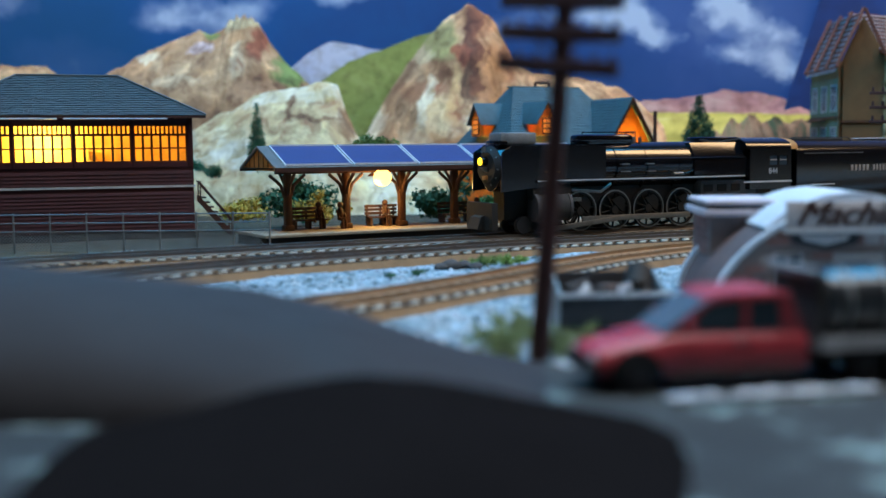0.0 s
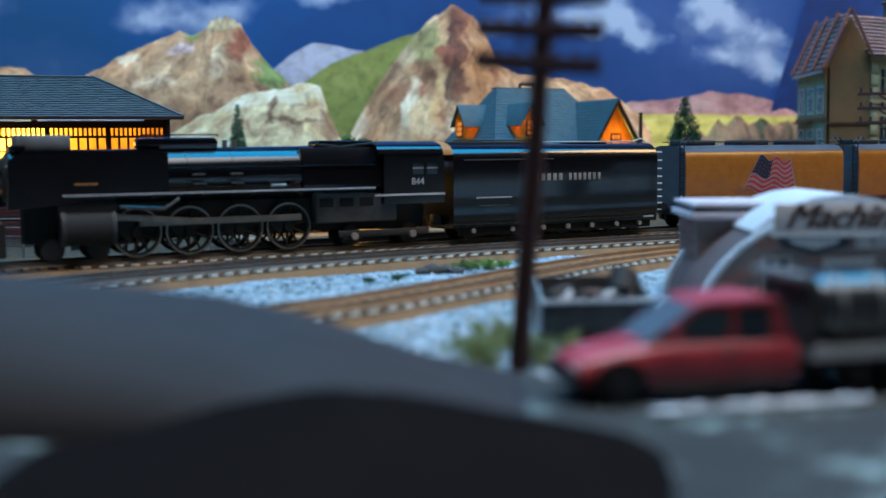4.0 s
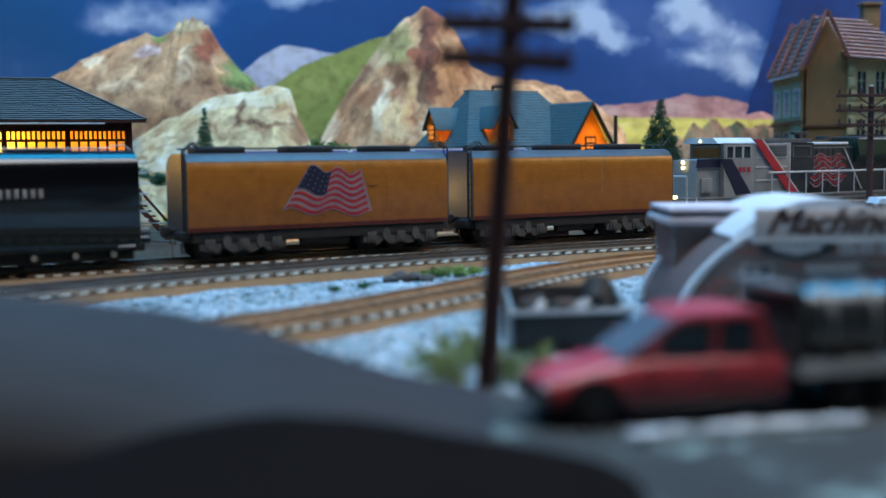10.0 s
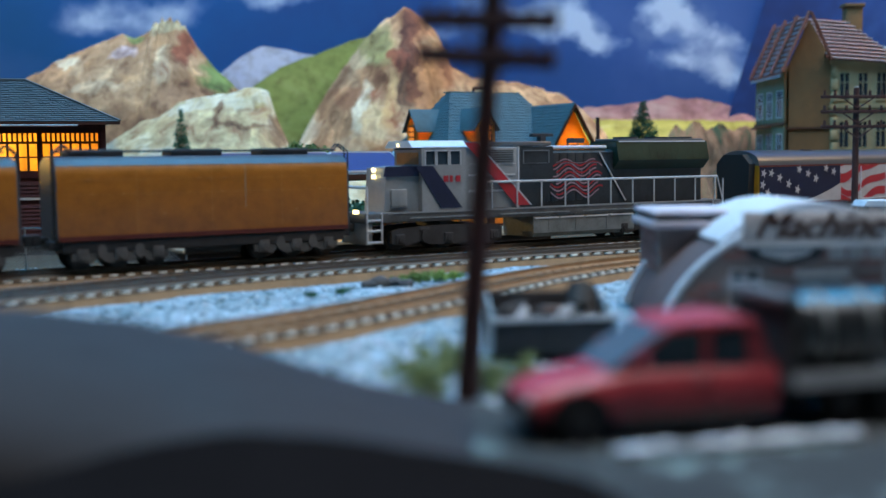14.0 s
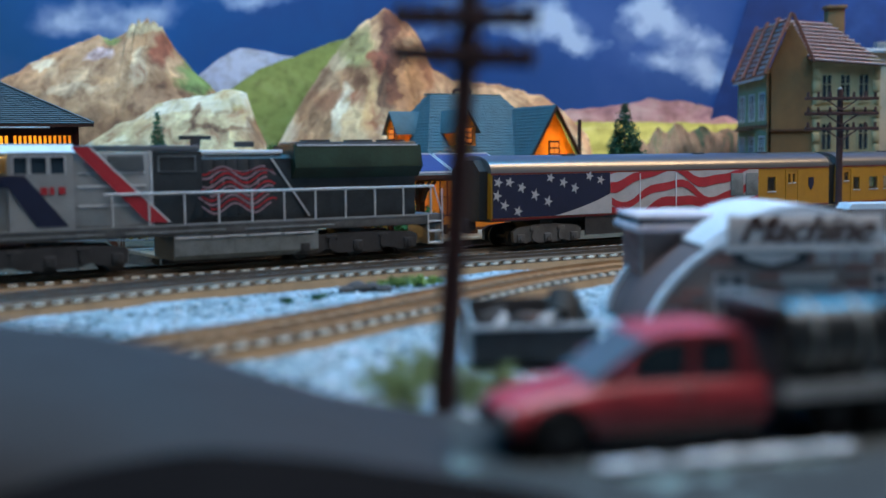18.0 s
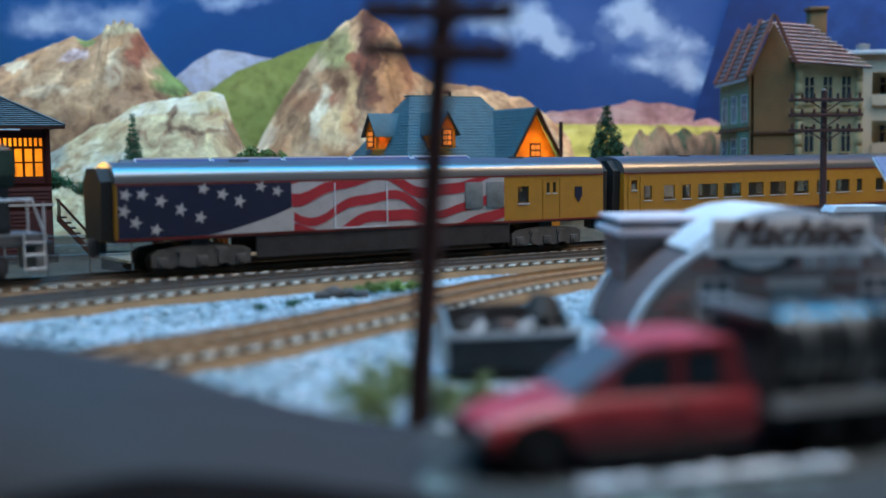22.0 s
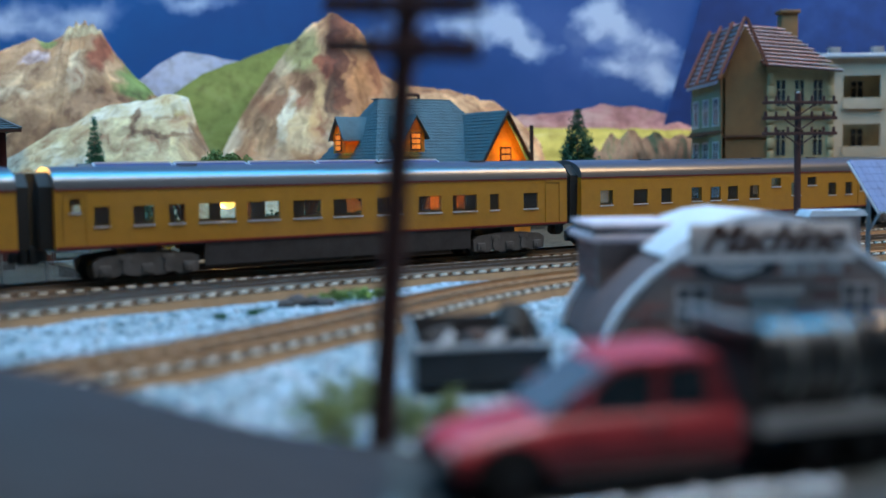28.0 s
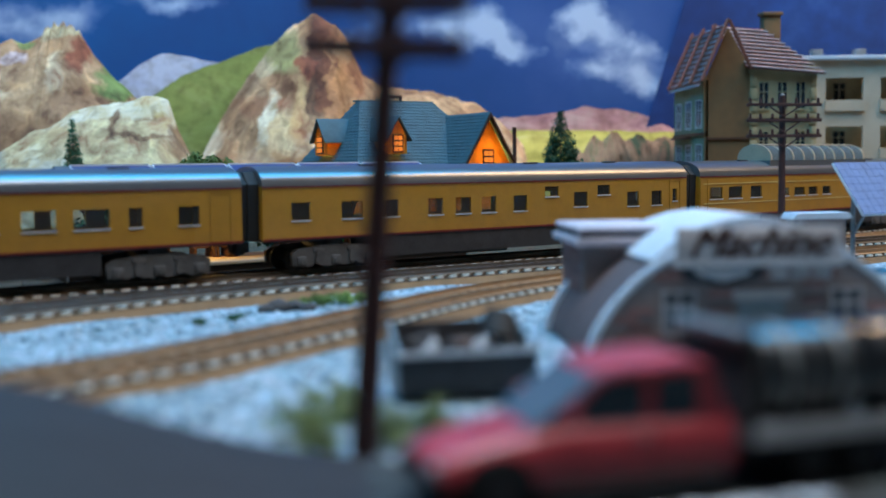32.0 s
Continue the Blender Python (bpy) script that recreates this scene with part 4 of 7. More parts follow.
def tank_car(name, label, s0, s1, flag):
    half = (s1 - s0) / 2
    t = vehicle(name, label, "water tender", s0, s1, (-half + 32, half - 32))
    body = [(-16.5, 9), (16.5, 9), (17, 12), (17, 37), (16, 41.5), (13, 44.6), (9, 46), (-9, 46), (-13, 44.6), (-16, 41.5), (-17, 37), (-17, 12)]
    part("tank_body", prism(body, -half + 3, half - 3, "x"), TANKER, t, "orange yellow riveted tank body")
    part("top_walk", prism([(-16.2, 41.6), (-13.2, 45.0), (-9, 46.6), (9, 46.6), (13.2, 45.0), (16.2, 41.6)], -half + 3, half - 3, "x"), TANKTOP, t, "dull grey tank top")
    for y in (-17.25, 17.05):
        part("sill_stripe", box(-half + 3, half - 3, y, y + 0.2, 9.2, 12.0), MAROONLINE, t)
    # dark sheets over the yellow ends stand for the shade between the cars
    for a in (-half + 2.3, half - 2.95):
        part("end_plate", prism([(y * 0.985, 9 + (z - 9) * 0.985) for y, z in body], a, a + 0.65, "x"), TANKTOP, t, "dark sheet added for the shade on the tank end")
    part("frame", box(-half, half, -13, 13, 6.5, 9.0, bev=0.5), UNDER, t)
    part("underframe_skirt", box(-half + 5, half - 5, -16.2, 16.2, 5.4, 8.9, bev=0.4), UNDER, t)
    part("air_tank", rod((-12, -10, 5.2), (16, -10, 5.2), 2.4, seg=14), UNDER, t)
    for x in (-half + 24, -4, half - 34):
        part("hatch", box(x - 13, x + 13, -8, 8, 46.6, 50.0, bev=0.6), UNDER, t, "black roof hatch")
    part("roof_rail", pipe([(-half + 6, -9, 49), (half - 6, -9, 49)], 0.4, bm=pipe([(-half + 6, 9, 49), (half - 6, 9, 49)], 0.4)), UNDER, t)
    for sgn in (-1, 1):
        x = sgn * (half - 2)
        bm = bmesh.new()
        for y in (-16, -12):
            pipe([(x, y, 10), (x, y, 48), (x - sgn * 5, y, 52), (x - sgn * 9, y, 48)], 0.45, bm=bm)
        for k in range(9):
            pipe([(x, -16, 12 + 4 * k), (x, -12, 12 + 4 * k)], 0.35, bm=bm)
        part("end_ladder", bm, UNDER, t, "dark end ladder")
        coupler(t, x, sgn)
    for x in (-half + 32, half - 32):
        bogie(t, x, 3, 36)
    rng = random.Random(int(s0) + 200)
    for k in range(14):
        x, z = rng.uniform(-half + 12, half - 12), rng.choice((20, 29, 35, 39.5))
        part("side_fitting", box(x - 0.7, x + 0.7, -17.5, -17.03, z, z + 0.6), GABLE, t, "small rivet plate")
    part("side_hatch_line", box(half - 60, half - 59.7, -17.15, -17.03, 22, 40), CAPGREY, t)
    rows = [(-half + 3 + i * (2 * half - 6) / 4) for i in range(1, 4)]
    for x in rows:
        part("seam", box(x - 0.12, x + 0.12, -17.12, -17.02, 12.8, 40), GABLE, t)
    for z in (29.0, 35.0):
        part("rivet_line", box(-half + 8, half - 8, -17.1, -17.02, z, z + 0.14), GABLE, t)
    if flag:
        def at(u, v, y):
            xl, xr = -22.7 + 13.9 * v, 25.5 - 5.0 * v
            return xl + (xr - xl) * u, y, 18.6 + 19.0 * v - 2.6 * u + 1.5 * math.sin(u * 13.0 + 0.6)

        def band(u0, u1, v0, v1, y, mat, name, label):
            bm = bmesh.new()
            n = 26
            lo = [bm.verts.new(at(u0 + (u1 - u0) * i / n, v0, y)) for i in range(n + 1)]
            hi = [bm.verts.new(at(u0 + (u1 - u0) * i / n, v1, y)) for i in range(n + 1)]
            for i in range(n):
                bm.faces.new((lo[i], lo[i + 1], hi[i + 1], hi[i]))
            part(name, bm, mat, t, label)
        band(-0.03, 1.03, -0.03, 1.03, -17.3, FLAGPINK, "flag_ground", "white border and ground of the waving flag")
        for k in range(0, 13, 2):
            band(0.0, 1.0, k / 13, (k + 1) / 13, -17.42, FLAGRED, "flag_stripe", "red flag stripe")
        band(0.0, 0.42, 6 / 13, 1.0, -17.55, FLAGBLUE, "flag_field", "navy flag field")
        for i in range(5):
            for j in range(4):
                x, y, z = at(0.05 + i * 0.08, 0.55 + j * 0.12, -17.7)
                bm = bmesh.new()
                star(bm, x, z, 0.5, y)
                part("flag_star", bm, FLAGPINK, t, "small white star")
    return t


def words(text, size, mat, parent, at, name="lettering", shear=0.0, label="", bold=0):
    """Flat raised lettering as a mesh in the built-in font, reading along +x and facing -y."""
    cu = bpy.data.curves.new(name, "FONT")
    cu.body, cu.size, cu.extrude, cu.offset, cu.shear, cu.align_x = text, size * MM, 0.0001, 0.0, shear, "CENTER"
    tmp = bpy.data.objects.new(name, cu)
    me = bpy.data.meshes.new_from_object(tmp)
    bpy.data.objects.remove(tmp)
    bpy.data.curves.remove(cu)
    if bold:
        bm, one = bmesh.new(), bmesh.new()
        one.from_mesh(me)
        for k in range(bold):
            bm.from_mesh(me)
            new_verts = bm.verts[:] if k == 0 else bm.verts[-len(one.verts):]
            bmesh.ops.translate(bm, verts=new_verts, vec=(k * 0.00028, 0, k * 0.00004))
        bm.to_mesh(me)
        bm.free(), one.free()
    me.materials.clear()
    me.materials.append(mat)
    ob = new(name, me)
    ob.parent = parent
    ob.matrix_basis = at
    return tagged(ob, label)


DRIVERS = []
RODPARTS = []


def steam_engine():
    s0, s1 = -489, -243
    half = (s1 - s0) / 2
    mid = (s0 + s1) / 2
    t = vehicle("steam_locomotive", "glossy black steam locomotive with lit yellow headlamp", "locomotive", s0, s1, (-75, 75))
    bz, br = 33.5, 13.6
    x0 = -half + 12
    cab0 = half - 40
    part("boiler", rod((x0, 0, bz), (cab0 - 2, 0, bz + 0.5), br, br + 1.2, seg=40), BLACK, t, "long glossy black boiler")
    part("smokebox_front", rod((x0 - 3.0, 0, bz), (x0 + 0.2, 0, bz), br - 3.5, br - 0.2, seg=36), RUBBER, t, "black smokebox door")
    for k in range(10):
        a = 2 * math.pi * k / 10
        part("door_dog", ball((x0 - 1.6, (br - 2.4) * math.cos(a), bz + (br - 2.4) * math.sin(a)), 0.7, sub=1), RODS, t)
    for x in (-26, -2, 24, 48):
        part("boiler_band", rod((x, 0, bz), (x + 1, 0, bz), br + 1.15, seg=40), BLACK, t)
    part("headlamp", rod((x0 - 7, 0, bz + 4.5), (x0 - 2.5, 0, bz + 4.5), 2.6, seg=16), BLACK, t)
    part("headlamp_lens", rod((x0 - 7.6, 0, bz + 4.5), (x0 - 7.0, 0, bz + 4.5), 2.1, seg=16), HEADGLOW, t, "yellow glowing headlamp lens")
    part("headlamp_bracket", prism([(x0 - 6.5, bz + 1.2), (x0 - 2.8, bz + 1.2), (x0 - 2.8, bz - 2.5)], -1.6, 1.6), RODS, t)
    part("number_lamp", box(x0 - 5, x0 - 2, -2, 2, bz - 8.5, bz - 5, bev=0.4), GABLE, t)
    part("bell", rod((x0 - 4.5, 0, bz + 9.5), (x0 - 4.5, 0, bz + 12.6), 2.0, 1.0, seg=14), STEEL, t, "small brass-coloured bell")
    for sd in (-1, 1):
        y = sd * 16.5
        part("smoke_lifter", prism([(-half + 9, 20), (-half + 86, 24.6), (-half + 86, 45.2), (-half + 80, 46.6), (-half + 17, 46.6), (-half + 10, 43)], y - 0.5, y + 0.5), BLACK, t, "long black smoke lifter plate")
        part("lifter_edge", box(-half + 17, -half + 80, y - 0.7, y + 0.7, 46.65, 47.1), BLACK, t)
        part("number_plate_bar", box(-half + 40, -half + 51, y - 0.9 if sd < 0 else y + 0.6, y - 0.6 if sd < 0 else y + 0.9, 30.5, 31.8), GABLE, t)
        part("running_board", box(-half + 34, cab0 - 6, sd * 17 - 1.8, sd * 17 + 1.8, 23.2, 24.4, bev=0.2), BLACK, t)
        part("board_edge", box(-half + 34, cab0 - 6, sd * 18.9 - 0.15, sd * 18.9 + 0.15, 23.7, 24.4), LETTER, t, "white edge line of the running board")
        part("cab_edge_line", box(cab0 - 6, half - 2, sd * 18.0 - 0.15, sd * 18.0 + 0.15, 20.8, 21.5), LETTER, t, "white line under the cab")
        part("cylinder", rod((-half + 34, sd * 14.5, 13), (-half + 58, sd * 14.5, 13), 6.0, seg=20), RUBBER, t)
        for x in (-half + 33, -half + 57):
            part("cylinder_cover", rod((x, sd * 14.5, 13), (x + 2, sd * 14.5, 13), 6.3, seg=20), UNDER, t, "dark cylinder cover")
        part("valve_chest", rod((-half + 32, sd * 13, 20), (-half + 60, sd * 13, 20), 3.4, seg=16), RUBBER, t)
        part("valve_gear", pipe([(-half + 62, sd * 14.2, 20), (-half + 84, sd * 14.2, 19), (-half + 92, sd * 14.2, 22)], 0.6), RODS, t)
        part("handrail", pipe([(-half + 86, sd * 15.6, bz + 5), (cab0 - 4, sd * 16.0, bz + 5)], 0.35), BLACK, t)
        for x in (-24, -4):
            part("inspection_step", box(x, x + 6, sd * 15.4 - 1.2, sd * 15.4 + 1.2, 35.0, 35.7), RODS, t)
            part("inspection_step", box(x, x + 6, sd * 16.6 - 1.2, sd * 16.6 + 1.2, 29.5, 30.2), RODS, t)
        part("injector", rod((18, sd * 15.4, 27), (26, sd * 15.4, 27), 1.5, seg=12), RODS, t)
        part("side_pipe", pipe([(-20, sd * 16.2, 26), (26, sd * 16.4, 26), (34, sd * 16.4, 30)], 0.45), BLACK, t)
    part("stack_box", box(-half + 15, -half + 41, -7, 7, 47.2, 55.0, bev=1.2), GREYMETAL, t, "pale grey box round the smokestack")
    part("feedwater_heater", box(x0 + 1, x0 + 8, -8, 8, bz + 12, bz + 16.5, bev=1.5), BLACK, t)
    for k in range(5):
        part("lifter_stay", rod((-half + 24 + 12 * k, -16, 46.0), (-half + 24 + 12 * k, 16, 46.0), 0.8, seg=8), ROOFGREY, t)
    part("sand_dome", box(-49, -7, -6.5, 6.5, 46.6, 53.6, bev=2.4), BLACK, t, "long black sand dome")
    part("dome_rail", pipe([(-48, -6.8, 53.6), (-48, -6.8, 55), (-8, -6.8, 55), (-8, -6.8, 53.6)], 0.35), BLACK, t)
    for x in (-2, 3):
        part("safety_valve", rod((x, 0, 47), (x, 0, 52.0), 1.2, seg=10), RODS, t)
    part("turret_cover", box(48, 82, -8, 8, 46.8, 51.5, bev=1.6), BLACK, t, "black turret cover before the cab")
    part("turret_pipe", pipe([(46, -9, 49.5), (60, -9, 47.5), (82, -9, 50)], 0.7), RUBBER, t)
    # firebox and cab
    part("firebox", prism([(-15.5, 24.5), (15.5, 24.5), (15.5, 38), (10, 47.5), (-10, 47.5), (-15.5, 38)], 36, cab0 - 0.1, "x"), BLACK, t)
    hole = [(cab0 + 18, cab0 + 25, 33, 39), (cab0 + 27, cab0 + 34, 33, 39)]
    for y in ((-17.5, -16.5), (16.5, 17.5)):
        part("cab_side", side_shell(cab0, half - 2, *y, 18, 44, hole), BLACK, t)
    for a, b, c, d in hole:
        part("cab_window", box(a, b, -17.0, -16.7, c, d), CARGLASS, t, "dark cab window")
        part("window_louvre", box(a, b, -17.1, -16.95, (c + d) / 2, (c + d) / 2 + 0.8), CAPGREY, t)
    part("cab_front", box(cab0, cab0 + 1, -16.4, 16.4, 18, 44), BLACK, t)
    part("cab_roof", prism(roof_outline(18.2, 43.5, 7.5), cab0 - 4, half - 3, "x"), BLACK, t, "black arched cab roof")
    # rear roof overhang; the orange light on it is given as colour
    part("cab_awning", prism(roof_outline(18.4, 43.0, 7.6), half - 2.9, half + 3, "x"), GABLE, t, "rear cab roof overhang with orange light put into its colour")
    words("844", 5.4, LETTER, t, P(cab0 + 21, -17.7, 25.2, 90, 0, 0), "cab_number", label="silver cab number")
    # pale ash pan sheets under the firebox
    part("ash_pan", box(44, half - 30, -13, 13, 12, 22.5, bev=1), TRUCK, t, "grey ash pan sheets")
    for x in (46, 58, 70):
        part("ash_pan_opening", box(x, x + 8, -13.4, -13.05, 17.5, 20.5), RUBBER, t)
    part("frame", box(-half + 18, half - 10, -6, 6, 8, 23), RUBBER, t, "black main frame")
    # pilot
    part("pilot", prism([(-15, 3), (15, 3), (15, 16), (-15, 16)], -half + 4, -half + 8, "x"), RUBBER, t)
    part("pilot_nose", prism([(-half - 1, 3.5), (-half + 4, 3.0), (-half + 4, 11), (-half + 1.5, 10)], -6, 6), RUBBER, t, "rounded black pilot")
    coupler(t, half, 1)
    # wheels: leading truck, drivers, trailing truck
    for x in (-half + 30, -half + 52):
        wheelset(t, x, 5.4, name="pilot_wheelset")
    for s in (-418, -391, -364, -337):
        x = s - mid
        bm = rod((0, -8.75, 0), (0, 8.75, 0), 1.4, seg=8)
        for sd in (-1, 1):
            yo = sd * 9.4
            for k in range(24):
                a, b = 2 * math.pi * k / 24, 2 * math.pi * (k + 1) / 24
                ring = [(r * math.cos(q), yo + e, r * math.sin(q)) for q in (a, b) for r in (10.6, 12.6) for e in (-1.2, 1.2)]
                v = [bm.verts.new(c) for c in ring]
                for q in ((0, 2, 6, 4), (1, 5, 7, 3), (2, 3, 7, 6), (0, 4, 5, 1)):
                    bm.faces.new([v[i] for i in q])
            for k in range(10):
                a = 2 * math.pi * k / 10
                rod((0, yo, 0), (10.8 * math.cos(a), yo, 10.8 * math.sin(a)), 0.7, seg=5, bm=bm)
            rod((0, yo - 1.4, 0), (0, yo + 1.4, 0), 2.6, seg=12, bm=bm)
            prism([(3, -6), (9.7, -3), (9.9, 0), (9.7, 3), (3, 6)], yo - 1, yo + 1, "y", bm)
        w = part("driving_wheelset", bm, RUBBER, t, "tall spoked driving wheels with pale rims", at=P(x, 0, 12.6))
        for sd in (-1, 1):
            tb = bmesh.new()
            for k in range(24):
                a, b = 2 * math.pi * k / 24, 2 * math.pi * (k + 1) / 24
                v = [tb.verts.new((r * math.cos(q), sd * 10.75, r * math.sin(q))) for q, r in ((a, 11.7), (b, 11.7), (b, 12.6), (a, 12.6))]
                tb.faces.new(v)
            part("wheel_rim", tb, RODS, w, "pale wheel rim")
        DRIVERS.append((w, x, 12.6))
    for sd in (-1, 1):
        y = sd * 12.2
        side = part("side_rod", box(-3, 84, y - 0.6, y + 0.6, -1.7, 1.7, bev=0.4), RODS, t, "steel side rod", at=P(-418 - mid, 0, 12.6))
        RODPARTS.append((side, -418 - mid, sd, False))
        main = part("main_rod", box(-60, 2, sd * 13.8 - 0.6, sd * 13.8 + 0.6, -1.5, 1.5, bev=0.3), RODS, t, "steel main rod", at=P(-391 - mid, 0, 12.6))
        RODPARTS.append((main, -391 - mid, sd, True))
        part("crosshead_guide", box(-half + 52, -half + 70, y - 1, y + 1, 15.5, 17.0), RODS, t)
    for x in (-300 - mid, -264 - mid):
        wheelset(t, x, 5.6, name="trailing_wheelset")
    for x in (-300 - mid, -264 - mid):
        part("journal_cap", rod((x, -15.5, 5.6), (x, -13.0, 5.6), 2.0, seg=12), CAPGREY, t, "pale axle journal cap")
    part("trailing_truck_frame", box(half - 66, half - 10, -13.5, -11.5, 4.5, 8.0, bev=0.6), UNDER, t)
    return t


def coal_tender():
    s0, s1 = -238, -87
    half = (s1 - s0) / 2
    mid = (s0 + s1) / 2
    t = vehicle("locomotive_tender", "long black tender behind the steam locomotive", "tender", s0, s1, (-45, 45))
    arc = [(6.0 + 11.2 * math.cos(math.pi * k / 20), 39.5 + 8.0 * math.sin(math.pi * k / 20)) for k in range(11)]
    body = [(-16, 6), (16, 6), (17.2, 9)] + arc + [(-a, b) for a, b in arc[::-1]] + [(-17.2, 9)]
    part("tender_body", prism(body, -half - 1, half - 3, "x"), BLACK, t, "smooth glossy black tender body")
    part("coal_bunker", box(-half + 6, -half + 60, -6, 6, 47.0, 49.0, bev=0.5), RUBBER, t, "black coal bunker edge")
    part("bunker_rail", pipe([(-half + 4, -8, 49.6), (-half + 62, -8, 49.6), (-half + 66, -8, 47.6)], 0.35), RUBBER, t)
    for y in (-17.5, 17.3):
        part("side_line", box(-half + 14, -half + 38, y - 0.5, y + 0.5, 21.6, 22.2), LETTER, t, "pale step line")
        part("grab_row", box(-half + 16, -half + 37, y, y + 0.2, 17.2, 17.6), TRUCK, t)
        part("edge_line", box(-half + 6, -half + 68, y, y + 0.2, 40.4, 40.8), TRUCK, t, "thin pale edge moulding")
    # two words shown as plain letter bars
    x = -183 - mid
    for n, w in ((5, 4.2), (7, 3.6)):
        for k in range(n):
            part("letter_bar", box(x, x + w - 1.5, -17.6, -17.3, 30.4, 33.8, bev=0.1), CAPGREY, t, "silver letter shown as a plain bar")
            x += w
        x += 3.2
    part("frame", box(-half, half, -13, 13, 5.0, 8.0, bev=0.5), RUBBER, t)
    for s in JOURNALS:
        x = s - mid
        wheelset(t, x, 5.4)
        part("journal_cap", rod((x, -16.2, 5.4), (x, -13.8, 5.4), 1.5, seg=12), CAPGREY, t, "pale axle journal cap")
        part("journal_box", box(x - 3.2, x + 3.2, -14.4, -12.2, 3, 8, bev=0.5), RUBBER, t)
    part("pedestal_frame", box(-half + 4, half - 6, -13.9, -12.4, 2.0, 10.0, bev=0.4), RUBBER, t)
    part("rear_step", box(half - 14, half - 6, -17.2, -16.2, 7.0, 7.8), LETTER, t, "pale rear step")
    bm = bmesh.new()
    for k in range(9):
        pipe([(half - 3, -16.5, 11 + 4 * k), (half + 1, -16.5, 11 + 4 * k), (half + 1, -12, 11 + 4 * k)], 0.4, bm=bm)
    part("rear_ladder", bm, LETTER, t, "pale rear ladder rungs")
    part("top_rail", pipe([(-8, -7, 48.6), (half - 16, -7, 48.6), (half - 8, -7, 50.5), (half - 4, -7, 47.6)], 0.4), LETTER, t)
    part("hatch", box(14, 40, -7, 7, 47.4, 48.8, bev=0.6), BLACK, t)
    for sgn in (-1, 1):
        coupler(t, sgn * (half - 2), sgn)
    return t


# axles of the tender, along the train
JOURNALS = (-225, -198, -176, -158, -140, -121, -103)


def diesel_engine():
    s0, s1 = 258, 527
    half = (s1 - s0) / 2
    t = vehicle("diesel_locomotive", "grey diesel locomotive with painted flags and red and blue stripes", "locomotive", s0, s1, (-half + 55, half - 55))
    part("frame", box(-half + 2, half - 2, -16, 16, 11.5, 17.0, bev=0.5), TRUCK, t, "dark grey walkway frame")
    part("walkway_edge", box(-half + 16, half - 12, -16.4, -16.05, 16.2, 17.1), DIESEL, t, "pale walkway edge")
    part("fuel_tank", prism([(-15.0, 11.4), (15.0, 11.4), (15.8, 10.4), (15.8, 4.2), (14.5, 2.6), (-14.5, 2.6), (-15.8, 4.2), (-15.8, 10.4)], -21, 56, "x"), GREYMETAL, t, "long pale grey fuel tank")
    for k in range(4):
        part("tank_seam", box(-20 + k * 19, -3 + k * 19, -16.3, -15.85, 10.2, 10.8), LETTER, t)
    nx = -half + 16
    part("nose", prism([(nx, 17), (nx + 22, 17), (nx + 22, 34), (nx + 14, 35.5), (nx + 2, 34.5)], -11.5, 11.5), DIESEL, t, "grey short nose")
    cx = nx + 22
    holes = [(cx + 2.5, cx + 8.5, 36.6, 44.6), (cx + 10, cx + 17.0, 36.6, 44.6), (cx + 18.6, cx + 25, 36.6, 44.6)]
    for y in ((-15.5, -14.5), (14.5, 15.5)):
        part("cab_side", side_shell(cx, cx + 29, *y, 17, 47, holes), DIESEL, t, "grey cab side with three windows")
    for a, b, c, d in holes:
        part("cab_window", box(a, b, -15.0, -14.7, c, d), CARGLASS, t, "dark cab window")
        part("window_frame", box(a - 0.5, a, -15.9, -15.55, c - 0.5, d + 0.5, box(b, b + 0.5, -15.9, -15.55, c - 0.5, d + 0.5, box(a, b, -15.9, -15.55, d, d + 0.5))), LETTER, t, "pale window frame")
    part("cab_front", box(cx, cx + 1, -14.4, 14.4, 17, 45.5), DIESEL, t)
    part("windscreen", box(cx - 0.4, cx - 0.05, -12, 12, 37.5, 44), GABLE, t, "warm lit windscreen")
    # white paint stands for the blue lamp's highlight on the cab roof
    part("cab_roof", prism([(-15.8, 46.6), (-11, 50.2), (11, 50.2), (15.8, 46.6)], cx - 6, cx + 30, "x"), PANELWHITE, t, "cab roof with the lamp highlight put into its pale colour")
    hx = cx + 29
    part("hood", prism([(-9.5, 17), (9.5, 17), (9.5, 43), (7, 45), (-7, 45), (-9.5, 43)], hx, half - 16, "x"), DIESELDARK, t, "dark grey engine hood")
    part("inverter_cabinet", box(hx, hx + 36, -14.5, -9.6, 17, 46.5, bev=0.6), DIESEL, t, "grey electrical cabinet with stripes")
    part("hood_roof", box(hx + 2, hx + 62, -13, 13, 47.0, 49.6, bev=0.8), ROOFGREY, t)
    part("rear_cabinet", prism([(hx + 36.2, 17), (hx + 54, 17), (hx + 62, 30), (hx + 62, 46.8), (hx + 36.2, 46.8)], -14.4, -9.6), DIESELDARK, t, "dark grey cabinet behind the red band")
    for a, b, c, d in ((hx + 40, hx + 59, 44.2, 44.8), (hx + 40, hx + 59, 36.2, 36.8), (hx + 40, hx + 40.6, 36.8, 44.2), (hx + 58.4, hx + 59, 36.8, 44.2)):
        part("cabinet_moulding", box(a, b, -14.8, -14.42, c, d), GREYMETAL, t)
    # again the lamp's highlight given as pale colour
    part("hood_roof", box(hx + 62.2, hx + 108, -8.6, 8.6, 45.2, 47.2, bev=0.8), PANELWHITE, t, "hood roof with the lamp highlight put into its pale colour")
